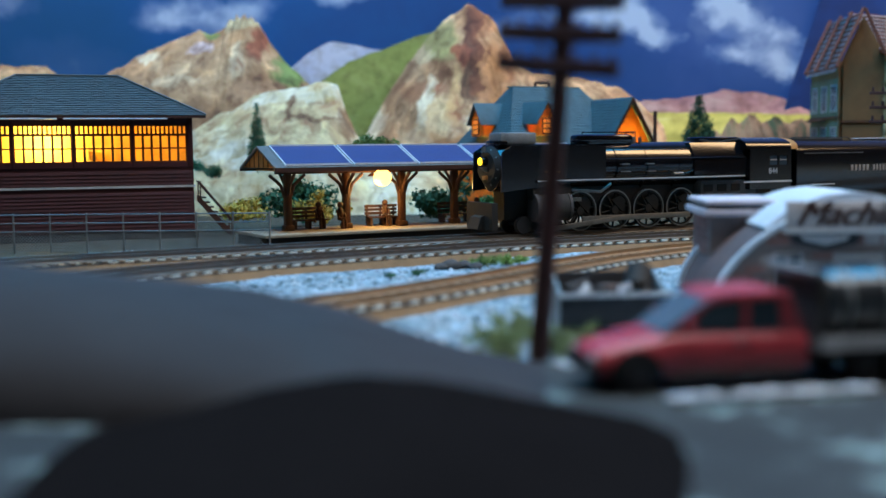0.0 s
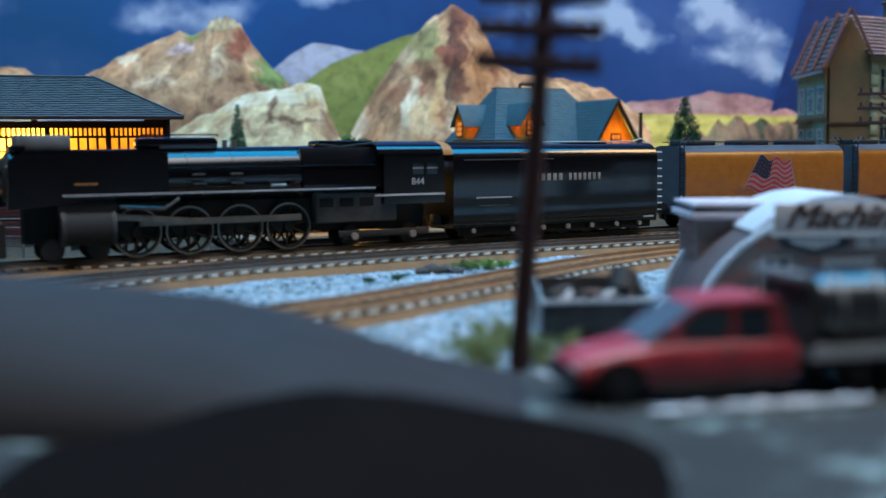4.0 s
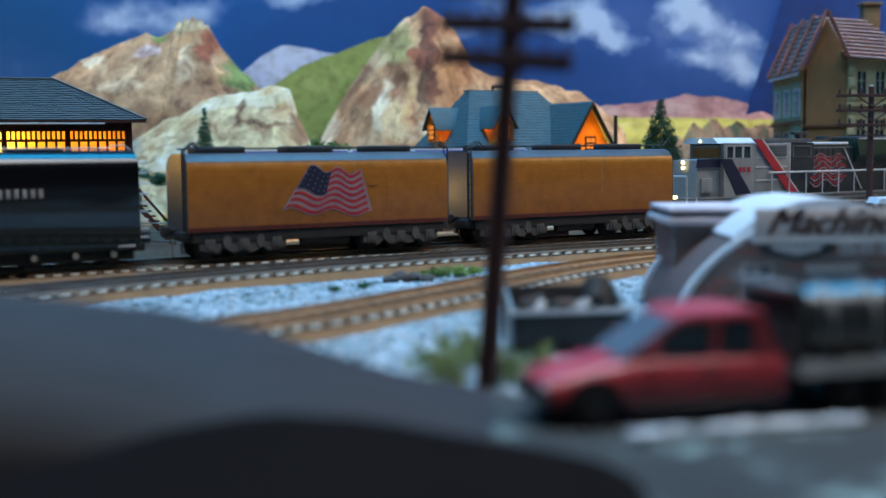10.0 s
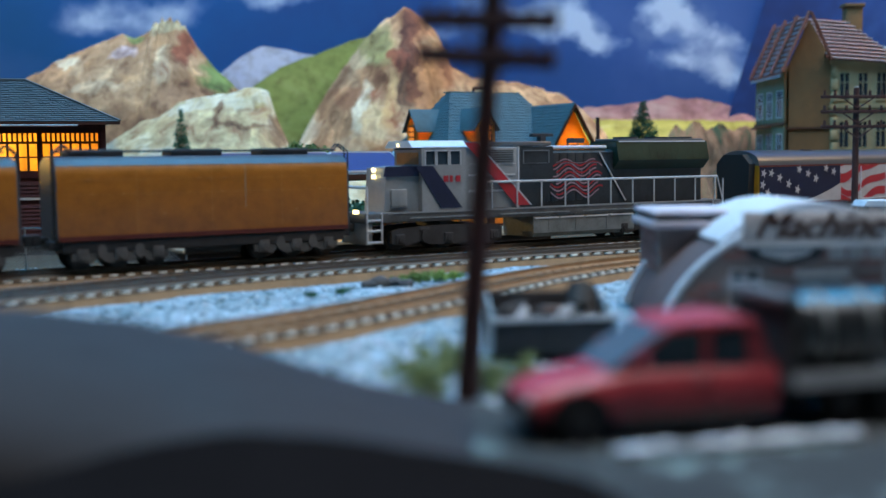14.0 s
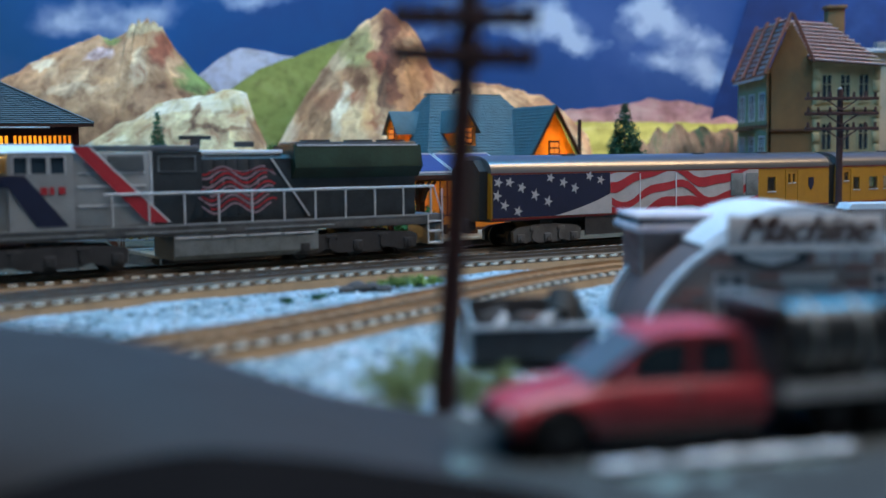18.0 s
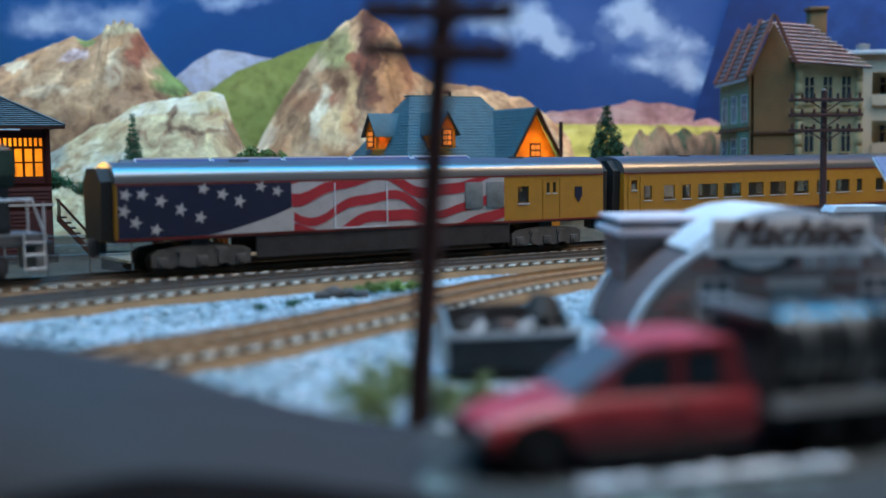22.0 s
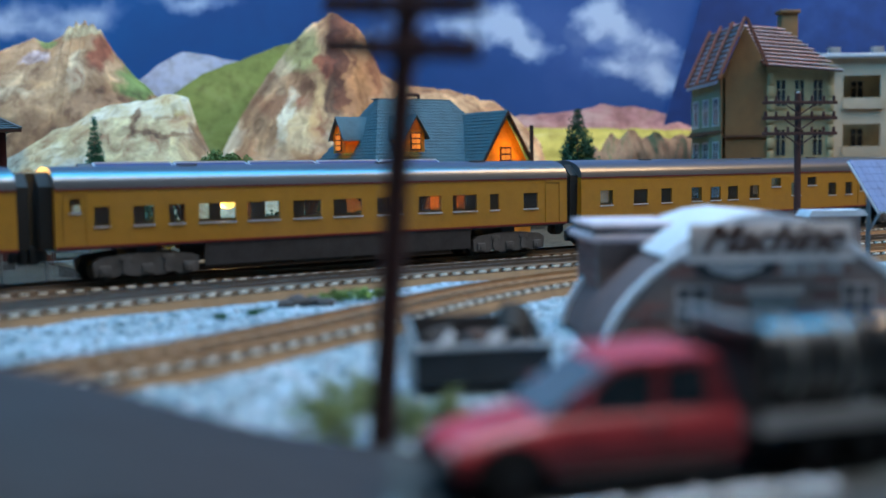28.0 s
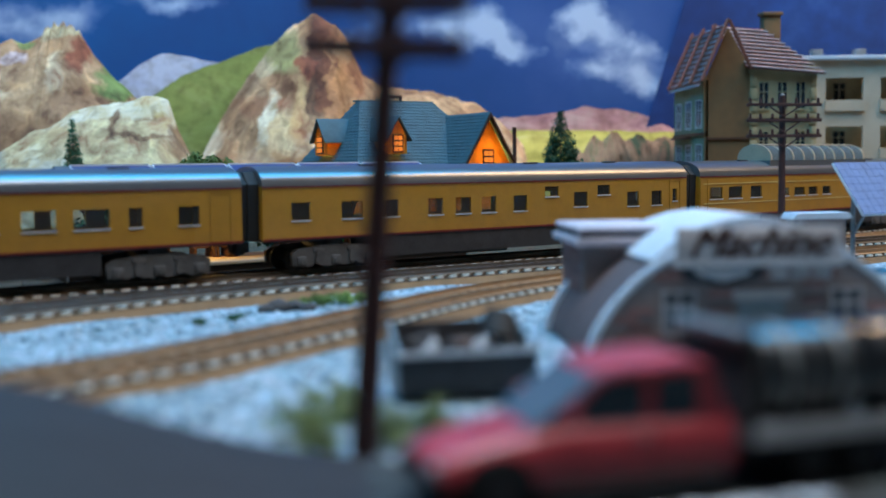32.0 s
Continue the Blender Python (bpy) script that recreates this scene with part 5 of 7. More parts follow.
    part("radiator", prism([(-15, 38), (-12.5, 49.5), (12.5, 49.5), (15, 38), (9.6, 32), (-9.6, 32)], half - 90, half - 14, "x"), DIESELGREEN, t, "flared dark green radiator section")
    # thin pale strip added as the highlight on the radiator's upper edge
    part("radiator_edge", box(half - 88, half - 16, -13.0, -12.55, 49.0, 49.7), PANELWHITE, t, "pale strip for the highlight along the radiator roof edge")
    part("radiator_top", box(half - 88, half - 16, -11, 11, 49.6, 51.0, bev=0.5), ROOFGREY, t)
    part("roof_horn", box(hx + 62, hx + 66, -2, 2, 48.8, 53, bm=box(hx + 56, hx + 72, -1.5, 1.5, 52.5, 54.5, bev=0.4)), UNDER, t)
    part("exhaust_stack", box(hx + 86, hx + 94, -4, 4, 48.8, 51.5, bev=0.5), UNDER, t)
    # stripes: blue band on nose and cab, red band behind the cab
    part("blue_band", prism([(cx - 4, 35), (cx + 7, 35), (cx + 26, 18), (cx + 12, 18)], -15.9, -15.55), FLAGBLUE, t, "navy diagonal band")
    part("nose_band", prism([(nx - 0.2, 31), (nx + 22, 31), (nx + 22, 35), (nx + 1, 35)], -11.9, -12.6), FLAGBLUE, t)
    part("red_band", prism([(cx + 28, 49), (cx + 36, 49), (cx + 73, 18), (cx + 63, 18)], -15.95, -15.55), FLAGRED, t, "red diagonal band")
    part("hood_diagonal", prism([(hx + 100, 43), (hx + 101.2, 43), (hx + 122, 18), (hx + 120.8, 18)], -10.4, -9.98), LETTER, t, "thin pale diagonal line")
    part("band_edge", prism([(cx + 36, 49), (cx + 37.4, 49), (cx + 74.4, 18), (cx + 73, 18)], -15.95, -15.55), LETTER, t)
    for z in (24, 30.5, 36):
        part("panel_line", box(hx + 2, hx + 34, -15.0, -14.55, z, z + 0.8), LETTER, t)
    # waving flag on the hood
    for k in range(11):
        z = 21.5 + k * 1.55
        bm = bmesh.new()
        ribbon(bm, hx + 63 + 5 * math.sin(k * 2.1), hx + 100 + 3 * math.sin(k * 1.7), lambda x, z=z: z + 1.8 * math.sin((x - hx) * 0.30 + z * 0.12), lambda x, z=z: z + 0.75 + 1.8 * math.sin((x - hx) * 0.30 + z * 0.12), -10.35 - 0.1 * (k % 2))
        part("hood_flag_stripe", bm, FLAGRED if k % 2 else FLAGPINK, t, "waving painted flag stripe")
    # handrails
    part("handrail", pipe([(cx + 42, -16.3, 28), (half - 8, -16.3, 28), (half - 3, -16.3, 17)], 0.5), LETTER, t, "pale side handrail")
    for k in range(11):
        x = cx + 46 + k * (half - 10 - cx - 46) / 10
        part("stanchion", rod((x, -16.3, 17), (x, -16.3, 28), 0.5, seg=6), LETTER, t, "pale stanchion")
    part("nose_handrail", pipe([(-half + 4, -15, 4), (-half + 4, -15, 27), (-half + 4, 15, 27), (-half + 4, 15, 4)], 0.6), LETTER, t, "pale front handrail")
    for sgn in (-1, 1):
        x = sgn * (half - 3)
        bm = box(min(x, x - sgn * 4), max(x, x - sgn * 4), -15, 15, 3, 14, bev=0.6)
        part("pilot_plate", bm, DIESEL, t)
        bm = bmesh.new()
        for y in (-16.5,):
            pipe([(x, y, 3.5), (x, y, 27)], 0.5, bm=bm)
            pipe([(x - sgn * 9, y, 3.5), (x - sgn * 9, y, 17)], 0.5, bm=bm)
            for z in (4, 8.5, 13):
                pipe([(x, y, z), (x - sgn * 9, y, z)], 0.5, bm=bm)
        part("corner_steps", bm, LETTER, t, "pale corner steps")
        coupler(t, x, sgn)
    for y in (-9, 9):
        part("ditch_light", rod((-half - 1.2, y, 17.5), (-half + 1.5, y, 17.5), 0.8, seg=10), WHITEGLOW, t, "lit ditch light")
    for z in (31.0, 33.6):
        part("headlight", rod((nx - 0.8, 0, z), (nx + 1, 0, z), 0.8, seg=10), WHITEGLOW, t, "lit headlight")
    part("cab_headlight", rod((cx - 6.6, 0, 48.0), (cx - 5.6, 0, 48.0), 0.8, seg=10), WHITEGLOW, t)
    for x in (-half + 55, half - 55):
        bogie(t, x, 3, 62, 14.0, UNDER)
    # hood doors, vents and radiator slats
    for k in range(9):
        x = hx + 39 + k * 6.2
        part("hood_door", box(x, x + 5.4, -9.95, -9.55, 19, 43, bev=0.15), DIESELDARK, t, "dark hood access door")
        part("door_latch", box(x + 4.2, x + 4.8, -10.2, -9.98, 30, 32.5), GREYMETAL, t)
    for k in range(12):
        x = half - 88 + k * 6
        part("radiator_slat", prism([(-14.9, 39), (-12.7, 48.6), (-12.3, 48.6), (-14.5, 39)], x, x + 4.4, "x"), DIESELGREEN, t, "green radiator grille panel")
    for x in (half - 72, half - 46, half - 26):
        part("cooling_fan", rod((x, 0, 51.0), (x, 0, 52.2), 8.0, seg=20), UNDER, t, "round roof cooling fan")
    part("cabinet_edge", box(hx + 36.1, hx + 37.2, -14.8, -9.6, 17, 47), LETTER, t, "pale cabinet edge")
    part("cabinet_vent", box(hx + 16, hx + 33, -15.1, -14.55, 38, 45, bev=0.2), DIESELDARK, t, "dark louvred vent")
    for k in range(5):
        part("vent_slat", box(hx + 16.5, hx + 32.5, -15.35, -15.12, 38.6 + k * 1.3, 39.2 + k * 1.3), GREYMETAL, t)
    for k, w in enumerate((3, 2, 3)):
        part("number_bar", box(cx + 14 + k * 4, cx + 14 + k * 4 + w, -15.8, -15.55, 28.5, 31.0), FLAGRED, t, "red cab numeral shown as a plain bar")
    part("sand_box", box(nx + 4, nx + 14, -13.2, -11.6, 19, 26, bev=0.4), DIESEL, t)
    for k in range(3):
        part("side_pipe", pipe([(-half + 30 + 60 * k, -15.8, 13.5), (-half + 80 + 60 * k, -15.8, 13.5)], 0.5), GREYMETAL, t)
    for x in (-10, 10, 34):
        part("air_tank_strap", box(x, x + 0.8, -16.0, -15.82, 4.5, 12.5), GREYMETAL, t)
    return t


ROLLING = ("wheelset", "pilot_wheelset", "driving_wheelset", "trailing_wheelset", "side_rod", "main_rod", "journal_cap")


def fit_heights(t, given, wanted):
    """Stretch the body over its wheels so that the given heights come to the wanted ones."""
    given, wanted = [0.0, *given, given[-1] + 100], [0.0, *wanted, wanted[-1] + 100]
    for ob in t.children:
        if ob.name.split(".")[0] in ROLLING:
            continue
        if ob.location.length > 1e-6:
            ob.location.z = float(np.interp(ob.location.z / MM, given, wanted)) * MM
            continue
        co = np.empty(3 * len(ob.data.vertices), np.float32)
        ob.data.vertices.foreach_get("co", co)
        co[2::3] = np.interp(co[2::3] / MM, given, wanted) * MM
        ob.data.vertices.foreach_set("co", co)


fit_heights(steam_engine(), (11.6, 24, 33.5, 47.5, 54.5), (12.6, 32.3, 39.3, 54.5, 61))
fit_heights(coal_tender(), (8, 30, 34.4, 47.5), (10, 33, 38.5, 55.5))
TANK = ((9, 12, 40, 46.5), (14, 16.3, 48, 53.5))
fit_heights(tank_car("water_tender", "orange yellow water tender with a waving flag", -69, 86, True), *TANK)
fit_heights(tank_car("water_tender", "plain orange yellow water tender car", 97.5, 252.5, False), *TANK)
fit_heights(diesel_engine(), (11, 17, 35, 37.5, 44, 50.2), (15.5, 21.5, 46.5, 47.5, 54, 60.5))
COACH = ((5.2, 11.5, 22, 30, 39, 47.2), (4.8, 16.0, 25.8, 34.6, 42.9, 53.2))
fit_heights(passenger_car("baggage_car", "baggage car painted with a large waving flag", 556, 852, [(84, 92, 23, 32), (105, 107.4, 28, 34), (109.6, 112, 28, 34)], [(102, 115)], flag=True), *COACH)
fit_heights(passenger_car("passenger_coach", "golden yellow passenger coach with a row of windows", 868, 1165,
                          [(-142, -137, 28, 34), (-131, -124, 22, 30), (-113, -103, 22, 30), (-96, -88, 22, 30), (-81, -62, 22, 30), (-56, -38.5, 22, 30), (-31, -15, 22, 30), (-8, 9, 22, 30), (18, 34.5, 22, 30), (44, 59, 22, 30), (66.5, 83, 22, 30), (92, 98.5, 22, 30), (116, 126.5, 22, 30)],
                          [(-145, -134), (132, 143)]), *COACH)
fit_heights(passenger_car("sleeping_coach", "golden yellow sleeping coach with staggered small windows", 1175.5, 1479.5,
                          [(-136, -125, 22, 30), (-106.75, -94.25, 22, 30), (-81.5, -71.5, 22, 30), (-52.5, -42.5, 22, 30), (-33.75, -23.25, 22, 30), (-15.75, -5.25, 22, 30), (7.5, 17.5, 22, 30), (31.25, 41.75, 29, 35), (54, 65, 23, 31), (73.25, 83.75, 29, 35), (98.5, 108.5, 22, 30), (120, 129, 22, 30), (139, 143, 24, 31)],
                          [(136, 146)]), *COACH)
fit_heights(passenger_car("dome_coach", "golden yellow dome coach with glass-panelled dome", 1491.5, 1776.5,
                          [(-131.5, -118, 24, 31), (-111, -96, 24, 31), (-86, -73, 24, 31), (-50, -40, 24, 29), (-33, -20, 24, 29), (-15.5, -3.5, 24, 29), (3.5, 14, 24, 29), (50, 62, 24, 31), (70, 84, 24, 31), (100, 112, 24, 31)], [(-142, -134)], dome=True), *COACH)

# ---- buildings behind the train ----
def point_lamp(name, at, power, colour, size=2.0):
    d = bpy.data.lights.new(name, "POINT")
    d.energy, d.color, d.shadow_soft_size = power, colour, size * MM
    ob = new(name, d)
    ob.location = [c * MM for c in at]
    return ob


def shingle_slope(t, name, mat, a, b, c, d, rows, cols, thick=0.7, per_part=True):
    """Overlapping shingles on the quad a, b (eave), c, d (ridge, over b and a)."""
    a, b, c, d = (Vector(p) for p in (a, b, c, d))
    nrm = (b - a).cross(d - a).normalized()
    if nrm.z < 0:
        nrm = -nrm
    rng = random.Random(7)
    bm = bmesh.new()
    for i in range(rows):
        v0, v1 = i / rows, min(1, (i + 1.25) / rows)
        l0, r0, l1, r1 = a.lerp(d, v0), b.lerp(c, v0), a.lerp(d, v1), b.lerp(c, v1)
        n = max(2, round(cols * (r0 - l0).length / (b - a).length))
        for k in range(n):
            u0, u1 = (k + 0.03) / n, (k + 0.97) / n
            if i % 2:
                u0, u1 = min(1, u0 + 0.5 / n), min(1, u1 + 0.5 / n)
                if u1 - u0 < 0.2 / n:
                    continue
            up = nrm * (thick * rng.uniform(0.8, 1.3))
            q = [l0.lerp(r0, u0), l0.lerp(r0, u1), l1.lerp(r1, u1), l1.lerp(r1, u0)]
            v = [bm.verts.new(p) for p in q] + [bm.verts.new(q[0] + up), bm.verts.new(q[1] + up), bm.verts.new(q[2] + nrm * 0.1), bm.verts.new(q[3] + nrm * 0.1)]
            for f in ((4, 5, 6, 7), (0, 1, 5, 4), (1, 2, 6, 5), (3, 0, 4, 7)):
                bm.faces.new([v[m] for m in f])
    return tagged(part(name, bm, mat, t), kind="stuff")


def signal_tower():
    t = thing("signal_tower", "dark red wooden signal tower with brightly lit upper windows", "signal tower", P(-295.3, 683.3, 4, 0, 0, 24))
    part("plinth", box(-80, 80, -2, 98, -5, -0.05), BOULDER, t)
    hw, dp = 78.0, 95.0
    # lower storey and plinth
    part("lower_wall", side_shell(-hw, hw, 0, 2, 0, 30, []), MAROON, t)
    part("upper_wall", box(-hw, hw, 0, 2, 31.6, 44.0), MAROON, t)
    for x in (-hw, hw - 2):
        part("end_wall", box(x, x + 2, 2.1, dp, 0, 77), MAROON, t)
    part("back_wall", box(-hw, hw, dp, dp + 2, 0, 77), CREAMWALL, t, "cream inside face of the rear wall")
    part("upper_floor", box(-hw + 2.1, hw - 2.1, 2.1, dp - 0.1, 41, 43), CREAMWALL, t)
    part("belt_trim", box(-hw - 1, hw + 1, -1.2, -0.05, 30.0, 31.5), LETTER, t, "pale belt course")
    part("ceiling_panel", box(-hw, hw, 0.2, dp, 77, 78.2), CREAMWALL, t)
    # clapboards
    for z0, z1 in ((1, 29), (32, 43.5)):
        n = int((z1 - z0) / 2.4)
        for k in range(n):
            z = z0 + k * 2.4
            part("clapboard", prism([(-0.9, z), (-0.05, z), (-0.05, z + 2.3), (-0.25, z + 2.3)], -hw, hw, "x"), MAROON, t)
    # posts between window groups
    for x, w in ((-hw, 4), (-39, 2), (-1, 2), (37, 2), (hw - 4, 4)):
        part("corner_post", box(x, x + w, -1.0, 2, 44, 77, bev=0.2), MAROON, t)
    part("window_head", box(-hw + 4, hw - 4, -0.6, 2, 71.6, 77), MAROON, t)
    part("window_stool", box(-hw + 4, hw - 4, -0.9, 2, 44, 48.2), MAROON, t)
    spans = ((-74, -39), (-37, -1), (1, 37), (39, 74))
    for x0, x1 in spans:
        w = part("window", box(x0, x1, 0.2, 1.4, 65.0, 66.6), WINDARK, t, "multi-pane window glowing yellow from inside")
        part("meeting_rail", box(x0, x1, 0.4, 1.2, 56.2, 57.2), WINDARK, w)
        n = max(2, round((x1 - x0) / 6.0))
        for k in range(n + 1):
            x = x0 + (x1 - x0) * k / n
            part("muntin", box(x - 0.75, x + 0.75, 0.3, 1.3, 48.2, 65.0), WINDARK, w)
        for k in range(2 * n + 1):
            x = x0 + (x1 - x0) * k / (2 * n)
            part("muntin", box(x - 0.6, x + 0.6, 0.3, 1.3, 66.6, 71.6), WINDARK, w)
        pane = part("pane", box(x0, x1, 1.5, 1.7, 48.2, 71.6), YELLOWPANE, w, "yellow window sheet")
        pane.visible_shadow = False
    # silhouettes inside
    part("inside_cabinet", box(-50, -44, 3, 6, 43.1, 62, bev=0.8), WINDARK, t)
    part("inside_stool", rod((10, 4, 43.1), (10, 4, 55), 1.6, 2.4, seg=10), WOOD, t)
    part("inside_lever", box(30, 33, 5, 8, 43.1, 57, bev=0.8), WOOD, t)
    # roof
    ex, ef, eb, ze, zr = hw + 8, -9.0, dp + 9, 78.4, 107.0
    ry = (ef + eb) / 2
    ridge = ex - 52
    A, B, C, D = (-ex, ef, ze), (ex, ef, ze), (ex, eb, ze), (-ex, eb, ze)
    E1, E2 = (-ridge, ry, zr), (ridge, ry, zr)
    shingle_slope(t, "shingle_cover", SHINGLE, A, B, E2, E1, 22, 60)
    shingle_slope(t, "shingle_cover", SHINGLE, B, C, (ridge, ry + 0.2, zr), (ridge, ry - 0.2, zr), 22, 40)
    bm = bmesh.new()
    v = [bm.verts.new(p) for p in (A, B, C, D, E1, E2)]
    for f in ((0, 1, 5, 4), (1, 2, 5), (2, 3, 4, 5), (3, 0, 4), (3, 2, 1, 0)):
        bm.faces.new([v[i] for i in f])
    part("roof_board", bm, SHINGLE, t)
    part("fascia", box(-ex, ex, ef - 0.8, ef - 0.05, ze - 1.6, ze - 0.1), WINDARK, t)
    for x in (-40, 30):
        part("gutter", rod((x - 36, ef - 1.4, ze - 2.2), (x + 30, ef - 1.4, ze - 2.2), 0.6, seg=8), LETTER, t, "pale gutter pipe")
    for p, q in ((B, E2), (A, E1), (E1, E2)):
        part("ridge_cap", rod(Vector(p) + Vector((0, 0, 0.8)), Vector(q) + Vector((0, 0, 0.8)), 0.9, seg=6), SHINGLE, t)
    point_lamp("tower_lamp", t.matrix_basis @ Vector((-0.018, 0.015, 0.060)) / MM, 0.075, (1.0, 0.74, 0.28), 4)
    point_lamp("tower_lamp", t.matrix_basis @ Vector((0.050, 0.046, 0.062)) / MM, 0.028, (1.0, 0.50, 0.12), 4)
    # outside stair at the right end
    st = thing("outside_stair", "dark wooden stair with handrail beside the tower", "stairs", P(-221, 716, 0, 0, 0, 24))
    for k in range(8):
        part("step", box(2 + k * 2.6, 5 + k * 2.6, 0, 9, 27 - k * 3.4 - 1, 27 - k * 3.4), WINDARK, st)
    for y in (-0.4, 9.4):
        part("stringer", prism([(0, 24), (0, 28), (24, 0.2), (20, 0.2)], y - 0.4, y + 0.4), WINDARK, st)
        part("stair_rail", pipe([(0, y, 38), (23, y, 10)], 0.5), WINDARK, st)
        part("rail_post", rod((1, y, 26), (1, y, 38), 0.5, seg=6), WINDARK, st)
        part("rail_post", rod((22, y, 0), (22, y, 11), 0.5, seg=6), WINDARK, st)


YELLOWPANE = translucent("yellow_window_sheet", (1.0, 0.72, 0.20), 0.85)


def fence():
    t = thing("chain_link_fence", "grey chain-link and rail fence along the track", "fence", P(0, 0, 0))
    posts = [(-320 + 21.5 * k, 594 + 1.2 * k) for k in range(9)]
    for x, y in posts:
        part("post", rod((x, y, -1), (x, y, 23), 0.6, seg=8), GREYMETAL, t)
    for z in (12.0, 17.0, 22.0):
        for (xa, ya), (xb, yb) in zip(posts, posts[1:]):
            part("rail", rod((xa, ya, z), (xb, yb, z), 0.4, seg=6), GREYMETAL, t)
    bm = bmesh.new()
    (ax, ay), (bx, by) = posts[0], posts[-1]
    n = 86
    for k in range(-6, n):
        for sgn in (1, -1):
            u0, u1 = k / n, (k + 6) / n
            if u0 < 0 or u1 > 1:
                continue
            p, q = (ax + (bx - ax) * u0, ay + (by - ay) * u0, 0.3 if sgn > 0 else 11.5), (ax + (bx - ax) * u1, ay + (by - ay) * u1, 11.5 if sgn > 0 else 0.3)
            rod(p, q, 0.16, seg=4, bm=bm)
    tagged(part("wire_mesh", bm, GREYMETAL, t, "fine diamond wire mesh"), kind="stuff")


def figurine(x, y, z, turn, col, label, sit=True):
    """A small painted model figure as one plain mesh."""
    bm = ball((0, 0, 15.5), 2.0)
    ball((0, 0, 10.0), 2.6, bm, 1.0, 0.8, 1.6)
    if sit:
        for y2 in (-1.2, 1.2):
            rod((0, y2, 6.5), (-5, y2, 6.2), 1.2, seg=8, bm=bm)
            rod((-5, y2, 6.2), (-5.4, y2, 0.2), 1.0, seg=8, bm=bm)
    else:
        for y2 in (-1.2, 1.2):
            rod((0, y2, 8), (0, y2, 0.2), 1.3, seg=8, bm=bm)
    for y2 in (-2.4, 2.4):
        rod((0, y2, 12), (-2.5, y2, 7.5), 0.8, seg=6, bm=bm)
    ob = part("figurine", bm, col, None, at=P(x, y, z, 0, 0, turn))
    return tagged(ob, label, "figurine", group="platform figurines")


def bench(m):
    t = thing("bench", "dark wooden slatted platform bench", "bench", m, group="platform benches")
    for k in range(3):
        part("seat_slat", box(-12, 12, -3.5 + k * 2.2, -1.8 + k * 2.2, 5.4, 6.2), WOOD, t)
    for k in range(3):
        part("back_slat", box(-12, 12, 3.2, 3.9, 7.4 + k * 2.4, 9.2 + k * 2.4), WOOD, t)
    for x in (-10, 0, 10):
        part("leg", box(x - 0.7, x + 0.7, -3, 3, 0, 5.3), WOOD, t)
        part("back_post", box(x - 0.6, x + 0.6, 3.95, 4.8, 0, 14), WOOD, t)
    return t


